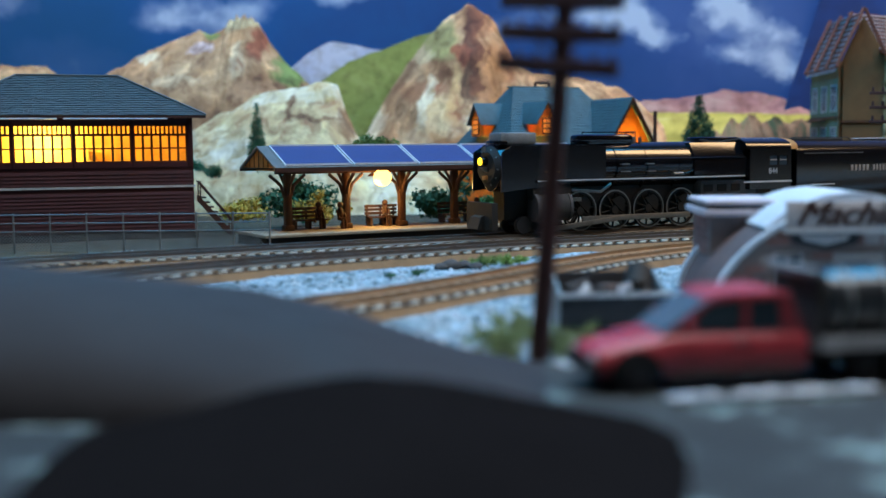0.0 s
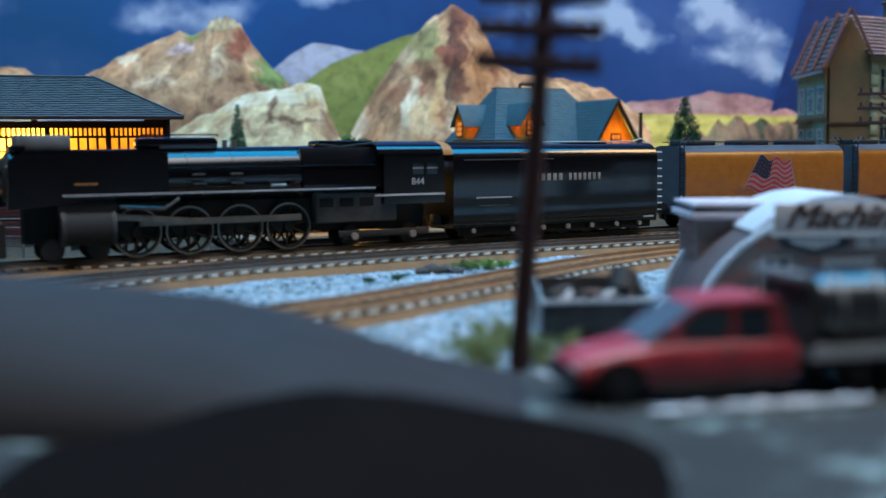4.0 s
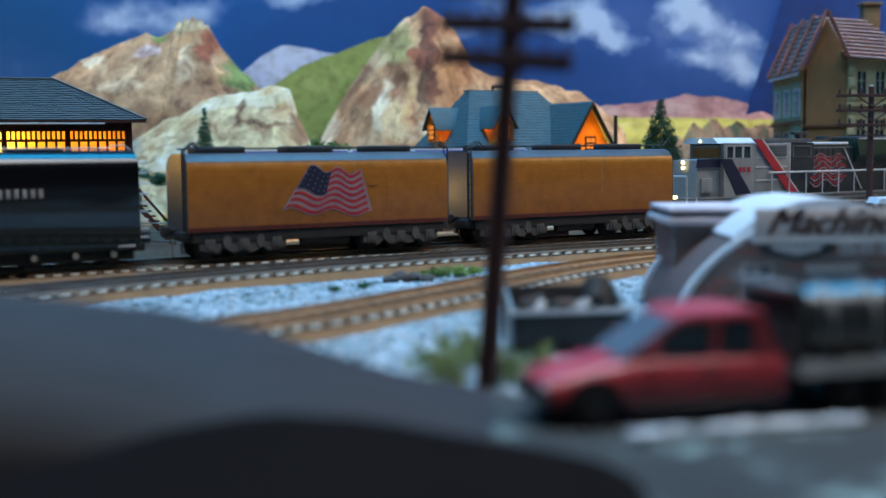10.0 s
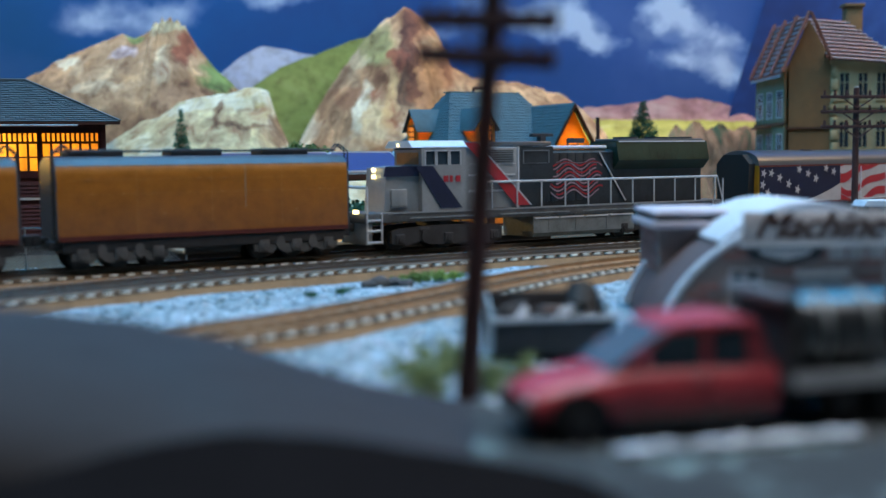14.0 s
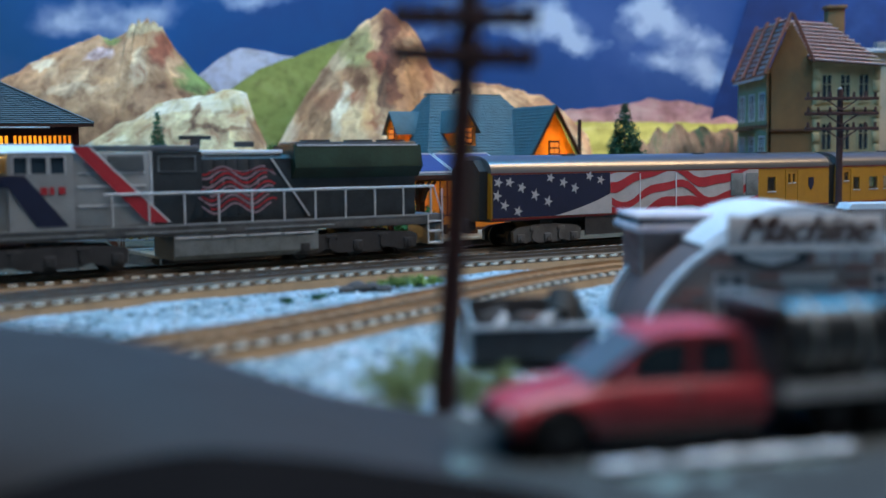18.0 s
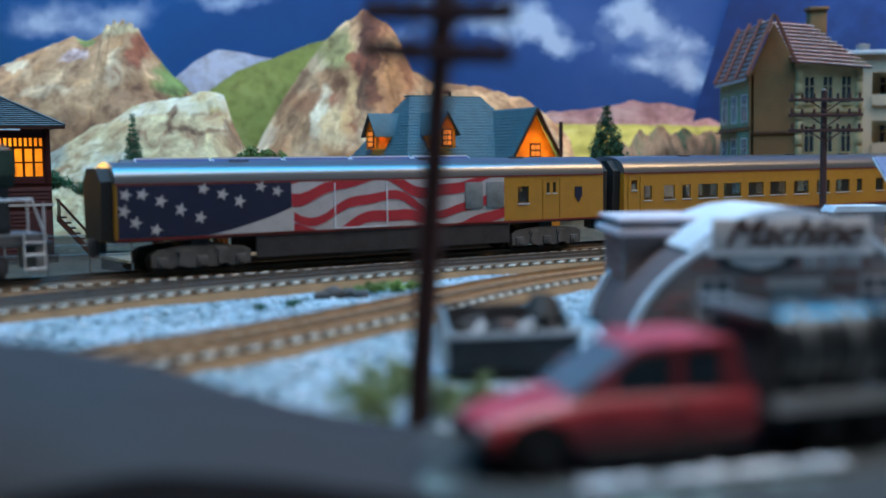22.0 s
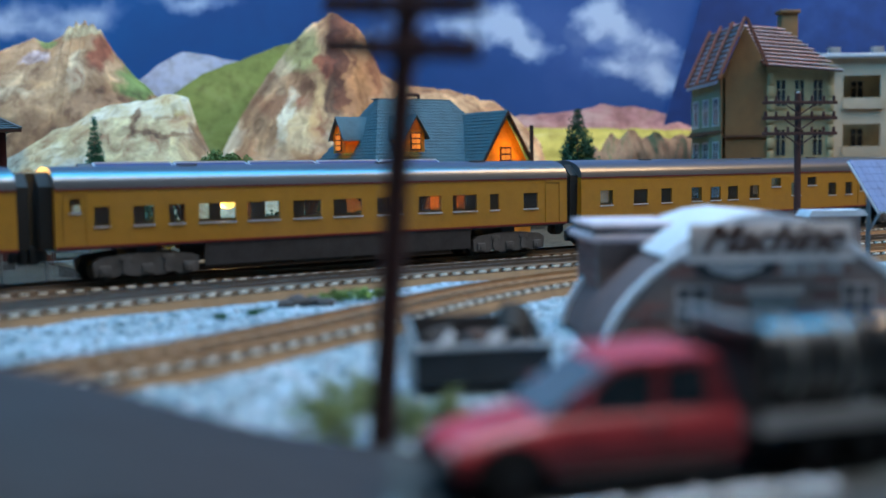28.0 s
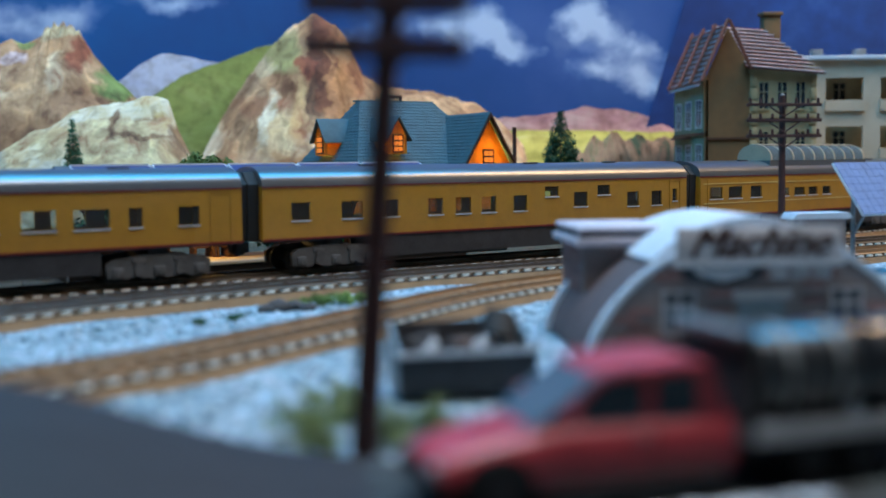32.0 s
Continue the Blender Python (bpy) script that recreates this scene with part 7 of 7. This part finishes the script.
def rounded_body(name, outline, y0, y1, mat, parent, label, bev=0.8, at=None):
    bm = prism(outline, y0, y1)
    bmesh.ops.bevel(bm, geom=list(bm.edges), offset=bev, segments=2, affect="EDGES", profile=0.5)
    return part(name, bm, mat, parent, label, at)


def wheel(t, x, y, r):
    w = part("wheel", rod((x, y - 1.8, r), (x, y + 1.8, r), r, seg=22), RUBBER, t, "black tyre")
    part("rim", rod((x, y - 2.1, r), (x, y - 1.85, r), r * 0.58, seg=16), UNDER, w, "dark rim")


def pickup():
    t = thing("pickup_truck", "red flatbed pickup truck with dark tank load", "truck", P(34.2, 223, 1.2, 0, 0, 14))
    t.scale = (0.86, 1, 0.95)
    sections = ((-29.5, 6.4, 6.2, 9.2), (-28.6, 8.4, 5.4, 10.6), (-26, 9.7, 4.9, 11.6), (-20, 10.4, 4.8, 12.9), (-13, 10.6, 4.8, 14.0), (-7, 10.7, 4.8, 14.9), (0, 10.7, 4.8, 15.1), (12, 10.7, 4.8, 15.0), (33, 10.5, 4.8, 14.8))
    bm = bmesh.new()
    rings = []
    for x, w, zb, zt in sections:
        ring = [(-w + 0.6, zb), (-w, zb + 1.4), (-w - 0.1, (zb + zt) / 2), (-w + 0.3, zt - 2.2), (-w + 1.2, zt - 0.8), (-w + 2.8, zt - 0.1), (-w * 0.45, zt + 0.25), (0, zt + 0.5)]
        ring += [(-y, z) for y, z in ring[-2::-1]]
        rings.append([bm.verts.new((x, y, z)) for y, z in ring])
    for a, b in zip(rings, rings[1:]):
        for k in range(len(a)):
            bm.faces.new((a[k], a[(k + 1) % len(a)], b[(k + 1) % len(a)], b[k]))
    bm.faces.new(rings[0]), bm.faces.new(rings[-1][::-1])
    bmesh.ops.recalc_face_normals(bm, faces=bm.faces)
    part("lower_body", bm, CARRED, t, "glossy red body with a long sloping hood")
    for y in (-10.75, 10.55):
        for x in (-17, 50):
            arch = [(x + 7.4 * math.cos(math.pi * k / 12), 5.0 + 6.6 * math.sin(math.pi * k / 12)) for k in range(13)]
            if x < 0:
                part("wheel_arch", prism(arch, y, y + 0.2), RUBBER, t, "black wheel arch")
    part("grille", box(-29.9, -29.4, -5.6, 5.6, 7.2, 9.9, bev=0.15), UNDER, t, "dark grille")
    part("hood_scoop", prism([(-20, 13.0), (-10, 14.7), (-10, 15.3), (-18, 14.0)], -4.5, 4.5), CARRED, t, "raised hood centre")
    rounded_body("cab_roof", [(4, 23.0), (6.5, 24.6), (24, 25.0), (28.4, 24.2), (28.6, 22.8), (5, 22.4)], -9.3, 9.3, CARRED, t, "rounded red cab roof", 0.7)
    # pillars and glass
    for y in (-9.2, 8.4):
        part("front_pillar", prism([(-8.2, 14.6), (-6.2, 14.6), (6, 23), (4, 23)], y, y + 0.9), CARRED, t)
        part("door_pillar", prism([(14, 14.6), (16, 14.6), (16, 23), (14, 23)], y, y + 0.9), CARRED, t)
        part("rear_pillar", prism([(26, 14.4), (32, 14.4), (28.5, 23), (25, 23)], y, y + 0.9), CARRED, t)
        part("side_window", prism([(-4.6, 15), (13.6, 15), (13.6, 22.2), (5.4, 22.2)], y + 0.3, y + 0.6), CARGLASS, t, "dark side window")
        part("side_window", prism([(16.4, 15), (25.6, 15), (24.8, 22.4), (16.4, 22.4)], y + 0.3, y + 0.6), CARGLASS, t, "dark rear side window")
    part("windscreen", prism([(-9.2, 15.1), (-8.4, 14.9), (5.0, 22.8), (4.2, 23.2)], -8.8, 8.8), SCREENBLUE, t, "blue-grey windscreen")
    part("rear_window", prism([(29.4, 15), (30, 15), (27.6, 22), (27, 22)], -7.6, 7.6), CARGLASS, t)
    part("bumper", box(-30, -27.6, -10, 10, 5, 9, bev=0.8), UNDER, t)
    for y in (-8, 8):
        part("headlight", box(-28.9, -27.4, y * 0.85 - 1.6, y * 0.85 + 1.6, 8.2, 10.2, bev=0.4), LETTER, t)
        part("mirror", box(-3, -1, y * 1.42 - 1, y * 1.42 + 1, 15.4, 18.4, bev=0.4), CARRED, t)
    part("door_line", box(14.8, 15.2, -10.75, -10.55, 6, 14), WINDARK, t)
    part("door_handle", box(11, 14, -11.0, -10.6, 12.2, 13), GREYMETAL, t)
    part("step_board", box(-8, 30, -12.6, -10.9, 4.0, 5.2, bev=0.4), UNDER, t, "dark running board")
    for x in (-17, 50, 62):
        for y in (-9.5, 9.5):
            wheel(t, x, y, 5.2)
    # flat bed with rack, tanks and side rail
    part("bed", box(34.5, 96, -12, 12, 9.4, 11.6, bev=0.4), GREYMETAL, t, "dark flat bed")
    part("bed_side", box(36, 96, -12.6, -12.05, 9.4, 13.0), LETTER, t, "grey bed edge rail")
    part("chassis", box(33, 92, -5, 5, 4.5, 9.3), UNDER, t)
    part("headboard", box(35, 37.5, -11.5, 11.5, 11.7, 28, bev=0.5), STONE, t, "dark headboard behind the cab")
    part("rack_beam", box(32, 36, -12.5, 12.5, 28.1, 30.2, bev=0.5), GREYMETAL, t, "grey rack beam")
    for x in (41, 68):
        part("tank", rod((x, -1, 20.6), (x + 24, -1, 20.6), 8.6, seg=32), DARKTANK, t, "dark glossy cylinder tank")
        for k in (5, 17):
            part("tank_band", rod((x + k, -1, 20.6), (x + k + 1.6, -1, 20.6), 8.9, seg=32), GREYMETAL, t)
        part("tank_saddle", box(x + 4, x + 20, -8, 6, 11.65, 14.5, bev=0.3), UNDER, t)


def kerb():
    t = thing("kerb_plank", "snow covered plank lying beside the road", "plank", P(53, 206, 0.4, 0, 0, 14))
    bm = box(-26, 26, -2.4, 2.4, 0, 2.6, bev=0.6)
    part("plank", bm, GREYMETAL, t)
    rng = random.Random(2)
    bm = bmesh.new()
    for k in range(90):
        ball((rng.uniform(-25.5, 25.5), rng.uniform(-1.9, 1.9), 2.6), rng.uniform(0.5, 1.3), bm, 1.3, 1.0, 0.5 + rng.random() * 0.3, 1)
    part("snow_cap", bm, SNOW, t, "crusted snow on top")


def open_crate():
    t = thing("scrap_bin", "grey open bin heaped with scrap", "bin", P(26, 326, 0, 0, 0, 8))
    part("front_board", box(-18, 18, -9, -8, 0.2, 10, bev=0.2), UNDER, t)
    part("back_board", box(-18, 18, 8, 9, 0.2, 17, bev=0.2), UNDER, t)
    for x in (-18, 17):
        part("side_board", prism([(-7.9, 0.2), (7.9, 0.2), (7.9, 17), (-7.9, 10)], x, x + 1, "x"), GREYMETAL, t, "pale grey sloping side")
    part("rim", box(-19, 19, -10, -8.9, 10.1, 11.6, bev=0.3), LETTER, t, "pale rim")
    part("bottom", box(-17, 17, -8, 8, 0.1, 1.2), UNDER, t)
    rng = random.Random(5)
    for k in range(16):
        c = (rng.uniform(-14, 14), rng.uniform(-6, 6), rng.uniform(4, 13))
        bm = box(-rng.uniform(2, 5), rng.uniform(2, 5), -1.5, 1.5, -1.2, 1.2, bev=0.3)
        part("scrap_piece", bm, rng.choice((UNDER, LETTER, SNOW, SNOW, WOOD, RUBBER)), t, at=P(*c, rng.uniform(-50, 50), rng.uniform(-50, 50), rng.uniform(0, 180)))
    part("old_tyre", rod((9, -2, 12), (11, 3, 18), 4.4, seg=18), RUBBER, t, "old black tyre")


def machine_shop():
    """Arched brick workshop with snowy roof, sign on its front and a flat-roofed side bay."""
    t = thing("machine_shop", "dark brick machine shop with snowy arched roof and sign", "workshop", P(118, 364, 0, 0, 0, 0))
    R, H = 52.0, 37.0

    def arch(k, r=1.0, lift=0.0):
        a = math.pi * k / 20
        return (-R * r * math.cos(a), lift + H * r * math.sin(a) ** 1.3)
    front = [arch(k, 0.96) for k in range(21)]
    part("front_wall", prism(front, 0, 3), MORTAR, t)
    part("arched_roof", prism([arch(k, 1.0) for k in range(21)], 3.05, 66), ARCHSHEET, t, "dark arched roof sheet")
    bm = bmesh.new()
    for k in range(20):
        prism([arch(k, 1.035), arch(k + 1, 1.035), arch(k + 1, 0.98), arch(k, 0.98)], 66.1, 71, "y", bm)
    part("rear_arch_trim", bm, SNOW, t, "pale rear arch trim")
    bm = bmesh.new()
    for k in range(20):
        q = [arch(k, 1.008), arch(k + 1, 1.008), arch(k + 1, 0.966), arch(k, 0.966)]
        prism(q, -0.9, 2.9, "y", bm)
    part("arch_trim", bm, SNOW, t, "thick pale arch trim")
    bm = prism([arch(k, 1.005) for k in range(6, 15)] + [arch(k, 1.03 + 0.10 * math.sin(math.pi * (k - 6) / 8)) for k in range(14, 5, -1)], 3.0, 68)
    part("snow_ridge", bm, SNOW, t, "rounded snow on the ridge")
    # side bay
    part("bay_wall", box(-45, -20, 40, 43, 0, 31), MORTAR, t)
    part("bay_side", box(-45, -42, 43.05, 82, 0, 31), MORTAR, t)
    part("bay_roof", box(-48, -16, 37, 86, 31.05, 33.6, bev=0.4), PARAPET, t, "pale parapet band")
    part("bay_roof", box(-47, -16, 38, 85, 35.6, 37.4, bev=0.4), PARAPET, t, "pale parapet band")
    part("bay_gap", box(-46, -17, 39, 84, 33.65, 35.55), UNDER, t)
    # sign
    s = part("sign", box(-26, 23, -5.6, -3.6, 29.0, 39.0, bev=0.3), SIGNGREY, t, "weathered grey sign board with dark script lettering")
    words("Machine", 12.5, WINDARK, s, P(-2.5, -5.75, 30.4, 90, 0, 0), "sign_word", 0.5, "dark slanted script word", 4)
    part("sign_edge", box(-27, 24, -6.0, -3.4, 27.4, 28.9, bev=0.2), LETTER, s, "pale lower sign rail")
    part("sign_band", prism([(-25, 27.2), (-23, 23.6), (-12, 21.4), (-1, 23.6), (1, 27.2)], -4.4, -3.6), UNDER, t, "dark badge shape under the sign")
    part("sign_band", prism([(-21, 26.6), (-19.5, 24.9), (-12, 22.9), (-4.5, 24.9), (-3, 26.6)], -4.7, -4.45), SIGNGREY, t)
    for x in (2, 8.5, 15):
        part("sign_bar", box(x, x + 5.5, -4.6, -3.6, 23.4, 27.2, bev=0.2), SHOPTRIM, t, "short pale lettering bar")
    # windows and door
    for x in (-24, 27):
        framed_window(t, x, 8.5, 9, 11, 0, SHOPPANE, SHOPTRIM)
    part("lintel", box(-8, 10, -1.2, -0.05, 17, 20), SHOPTRIM, t)
    part("shop_door", box(-6, 8, -0.8, -0.05, 0.2, 16.9), GREYMETAL, t, "grey shop door")
    # bricks of the front
    rng = random.Random(11)
    rows = 17
    cols = 13
    mesh = finish("brick", box(-3.7, 3.7, -0.5, 0.25, -1.05, 1.05), BRICK)
    for j in range(rows):
        z = 1.6 + j * 2.5
        for k in range(cols):
            x = -48 + k * 8.1 + (4 if j % 2 else 0)
            if abs(x) + 4 > R * 0.94 * max(0.0, 1 - (z / (H * 0.94)) ** (2 / 1.3)) ** 0.5:
                continue
            if any(abs(x - wx) < 9.4 and 7.5 < z < 24 for wx in (-24, 27)) or (-11 < x < 13 and z < 24):
                continue
            part("brick", mesh, BRICK, t, at=P(x, -0.12 - rng.random() * 0.25, z))
    for j in range(12):
        for k in range(4):
            y = 48 + k * 8.1 + (4 if j % 2 else 0)
            part("brick", mesh, BRICK, t, at=P(-45.1, y, 1.6 + j * 2.5, 0, 0, 90))


def mound(x0, x1, y0, y1, crest, tops, seed, steep=0.5):
    """A weathered rock: its crest line at y = crest runs through tops (x, z) and rounds off to both sides."""
    xs, zs = [a for a, _ in tops], [c for _, c in tops]
    nu, nv = 110, 70
    out = []
    for i in range(nu):
        x = x0 + (x1 - x0) * i / (nu - 1)
        h = sum(float(np.interp(x + d, xs, zs)) for d in (-18, -12, -6, 0, 6, 12, 18)) / 7
        c = crest + 5 * noise.noise((x * 0.02, seed, 0))
        for j in range(nv):
            y = y0 + (y1 - y0) * j / (nv - 1)
            u = min(1.0, (c - y) / (c - y0) if y < c else (y - c) / (y1 - c))
            fall = max(0.0, 1 - u * u) ** steep
            rough = 1.0 * noise.noise((x * 0.025, y * 0.025, seed)) + 0.5 * noise.noise((x * 0.09, y * 0.09, seed)) + 0.22 * noise.noise((x * 0.3, y * 0.3, seed))
            out.append((x, y, -2 + (h + 2) * fall + rough * min(1, max(0, h) / 6) * fall))
    bm = sheet(out, nu, nv)
    rim = [e for e in bm.edges if e.is_boundary]
    low = bmesh.ops.extrude_edge_only(bm, edges=rim)
    for v in low["geom"]:
        if isinstance(v, bmesh.types.BMVert):
            v.co.z = -4
    return bm


def boulders():
    tagged(part("boulder", mound(-420, 20, 176, 262, 226, [(-420, 46), (-200, 36), (-127, 30.5), (-89, 26.5), (-64, 22.5), (-43, 16.5), (-21, 9), (-4, 3), (20, -3)], 3.0), BOULDER, None), "large dark grey rounded boulder beside the street", "boulder", group="near boulders")
    # added black mound: stands for the shaded near slope of the grey boulder
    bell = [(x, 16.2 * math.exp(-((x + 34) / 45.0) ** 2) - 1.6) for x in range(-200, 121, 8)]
    tagged(part("boulder", mound(-200, 120, 70, 206, 166, bell, 7.0, 0.9), SHADE_ROCK, None), "low black mound added for the shaded near side of the grey boulder", "boulder", group="near boulders")


def canopy_right():
    t = thing("solar_rack", "large tilted pale blue solar panel on posts", "solar panel", P(250, 588, 0, 0, 0, 25))
    tilt = math.degrees(math.atan2(26, 20))
    m = P(0, 0, 31, tilt, 0, 0)
    part("panel_back", box(-0.1, 96.3, -0.1, 33.1, -1.4, -0.05, bev=0.2), PANELWHITE, t, "white panel backing", at=m)
    for i in range(20):
        for j in range(7):
            part("solar_cell", box(0.2 + i * 4.8, 4.8 + i * 4.8, 0.2 + j * 4.7, 4.7 + j * 4.7, 0, 0.4), CELLBLUE, t, at=m)
    for x in (6, 48, 90):
        part("rack_post", rod((x, 12, -1), (x, 12, 45), 1.2, seg=8), GREYMETAL, t)
        part("rack_strut", rod((x, 12, 20), (x, 3, 33), 0.8, seg=6), GREYMETAL, t)
    t = thing("small_shed", "small white-roofed shed behind the workshop", "shed", P(222, 572, 0))
    part("shed_wall", box(-12, 12, 0, 14, 0, 30), MORTAR, t)
    part("shed_roof", prism([(-15, 30.1), (15, 30.1), (13, 33), (-13, 33)], -2, 16), SNOW, t, "white roof")


DRYWEED = paint("olive_dry_weed", (0.32, 0.40, 0.17), 0.9, var=0.4, rand=0.3)


def rocks():
    rng = random.Random(9)
    for x, y, r in ((-36, 504, 3.8), (-30, 507, 3.2), (-41, 501, 2.4), (-24, 503, 2.6), (92, 420, 3.0), (70, 450, 2.2)):
        bm = bmesh.new()
        bmesh.ops.create_icosphere(bm, subdivisions=2, radius=1.0)
        o = rng.random() * 9
        for v in bm.verts:
            k = 1 + 0.35 * noise.noise(v.co * 1.4 + Vector((o, o, 0)))
            v.co = Vector((v.co.x * r * 1.4 * k, v.co.y * r * k, v.co.z * r * 0.8 * k))
        tagged(part("rock", bm, STONE, None, at=P(x, y, r * 0.25)), "dark grey rock between the tracks", "rock", group="trackside rocks")
    for i, (x, y, r) in enumerate(((-18, 516, 5), (-9, 522, 5), (-26, 514, 4), (-2, 527, 4), (-50, 470, 3), (-62, 462, 2.6))):
        bush("grass_tuft", P(x, y, 0), r, FRESHWEED if i < 4 else FOLIAGE, "tuft of green trackside weeds", 40 + i, 0.5)
    for i, (x, y, r) in enumerate(((-4, 292, 6), (6, 268, 6), (-12, 280, 6), (15, 276, 5), (-8, 262, 5))):
        bush("weed_clump", P(x, y, 0), r, DRYWEED, "olive weeds at the pole's foot", 60 + i, 1.2)


ASPHALT = paint("dark_asphalt", (0.024, 0.026, 0.028), 0.85, var=0.35, scale=45, fine=900, bump=0.5)
for e, p, c in zip(next(n for n in ASPHALT.node_tree.nodes if n.type == "VALTORGB").color_ramp.elements, (0.35, 0.55, 0.66), ((0.016, 0.018, 0.019), (0.030, 0.036, 0.038), (0.24, 0.34, 0.34))):
    e.position, e.color = p, (*c, 1)  # pale gravel scattered on the street


def street():
    ys = [-300 + 20 * i for i in range(28)]
    pts = [(x, y + 0.10 * x, 1.7 + 0.25 * noise.noise((x * 0.05, y * 0.05, 2))) for x in range(-420, 900, 22) for y in ys if y <= 240]
    tagged(part("road", sheet(pts, 60, len([y for y in ys if y <= 240])), ASPHALT), "dark asphalt street in the foreground", "road", kind="structure")



def pebble_material():
    m, nt, b = nodes("mixed_pebbles")
    g = nt.nodes.new("ShaderNodeNewGeometry")
    c = ramp(nt, g.outputs["Random Per Island"], [(0.0, (0.03, 0.07, 0.07)), (0.25, (0.16, 0.23, 0.25)), (0.50, (0.38, 0.45, 0.50)), (0.90, (0.60, 0.66, 0.71))])
    nt.links.new(c, b.inputs["Base Color"])
    b.inputs["Roughness"].default_value = 0.8
    return m


def gravel():
    """Loose pebbles on the open ground between the tracks."""
    rng = random.Random(21)
    lines = [[(a[0], a[1]) for a in (MAIN[i] for i in range(-160, 160, 2))]]
    for name in ("second_track", "siding_track"):
        bed = next(c for c in scene.objects[name].children if c.name.startswith("roadbed"))
        co = [v.co / MM for v in bed.data.vertices]
        lines.append([((co[i].x + co[i + 1].x) / 2, (co[i].y + co[i + 1].y) / 2) for i in range(0, len(co) - 3, 8)])
    near = np.array([p for ln in lines for p in ln])
    shape = bmesh.new()
    bmesh.ops.create_icosphere(shape, subdivisions=1, radius=1.0)
    base = np.array([v.co for v in shape.verts])
    tri = np.array([[v.index for v in f.verts] for f in shape.faces])
    shape.free()
    verts, faces, n = [], [], 0
    while n < 5200:
        y = rng.uniform(0, 1) ** 1.5 * 370 + 250
        x = rng.uniform(-0.40, 0.34) * y
        if np.min(np.hypot(near[:, 0] - x, near[:, 1] - y)) < 21.5 or (x > 62 and y < 440) or (abs(x - 26) < 24 and abs(y - 326) < 16):
            continue
        r = rng.uniform(0.35, 1.0) * (1.5 if rng.random() < 0.06 else 1.0)
        z = 1.3 * noise.noise((x * 0.02, y * 0.02, 0)) + 0.7 * noise.noise((x * 0.09, y * 0.09, 3)) - 0.9
        jig = base * (1 + 0.3 * np.array([[rng.uniform(-1, 1)] for _ in base])) * (r * rng.uniform(0.8, 1.4), r, r * rng.uniform(0.45, 0.8))
        verts.append((jig + (x, y, z + r * 0.2)) * MM)
        faces.append(tri + n * len(base))
        n += 1
    me = bpy.data.meshes.new("gravel")
    me.from_pydata(np.concatenate(verts).tolist(), [], np.concatenate(faces).tolist())
    me.materials.append(pebble_material())
    tagged(new("gravel", me), "loose blue-grey and white gravel pebbles between the tracks", "gravel", kind="stuff")


street()
gravel()
machine_shop()
pickup()
kerb()
open_crate()
boulders()
canopy_right()
rocks()


# ---- everything that moves ----
# travel of the train along the main track, one value a second, in metres
TRAVEL = [0.4645, 0.398, 0.331, 0.2655, 0.2033, 0.1469, 0.0952, 0.0457, -0.0016, -0.0517, -0.1035, -0.1557, -0.2129, -0.269, -0.3189, -0.3692, -0.42, -0.4708, -0.5215, -0.5722, -0.6215, -0.671, -0.7200, -0.7755, -0.8283, -0.8793, -0.9296, -0.9814, -1.0391, -1.1013, -1.1530, -1.1995, -1.2358]


def travel(t):
    i = min(31, int(t))
    f = t - i
    p = [TRAVEL[max(0, min(32, k))] for k in (i - 1, i, i + 1, i + 2)]
    if i == 0:
        p[0] = 2 * p[1] - p[2]
    if i == 31:
        p[3] = 2 * p[2] - p[1]
    return 1000 * 0.5 * (2 * p[1] + (p[2] - p[0]) * f + (2 * p[0] - 5 * p[1] + 4 * p[2] - p[3]) * f * f + (3 * p[1] - p[0] - 3 * p[2] + p[3]) * f ** 3)


def motions():
    half_seconds = [i * 0.5 for i in range(65)]
    fifths = [i * 0.2 for i in range(161)]
    for t, mid, (b0, b1) in VEHICLES:
        rows = []
        for s in half_seconds:
            x0, y0 = main_at(travel(s) + mid + b0)
            x1, y1 = main_at(travel(s) + mid + b1)
            a = math.atan2(y1 - y0, x1 - x0)
            k = -b0 / (b1 - b0)
            rows.append((s, P(x0 + (x1 - x0) * k, y0 + (y1 - y0) * k, RAILTOP, 0, 0, math.degrees(a))))
        walk(t, rows)
    for w, x, r in AXLES + DRIVERS:
        walk(w, [(s, P(x, 0, r, 0, math.degrees(travel(s) / r), 0)) for s in fifths])
    for ob, x, sd, main in RODPARTS:
        rows = []
        for s in fifths:
            a = travel(s) / 12.6 + (1.82 if sd < 0 else 1.82 + math.pi / 2)
            cx, cz = 6.0 * math.cos(a), -6.0 * math.sin(a)
            rows.append((s, P(x + cx, 0, 12.6 + cz, 0, math.degrees(math.asin(cz / 52.0)) if main else 0, 0)))
        walk(ob, rows)


motions()
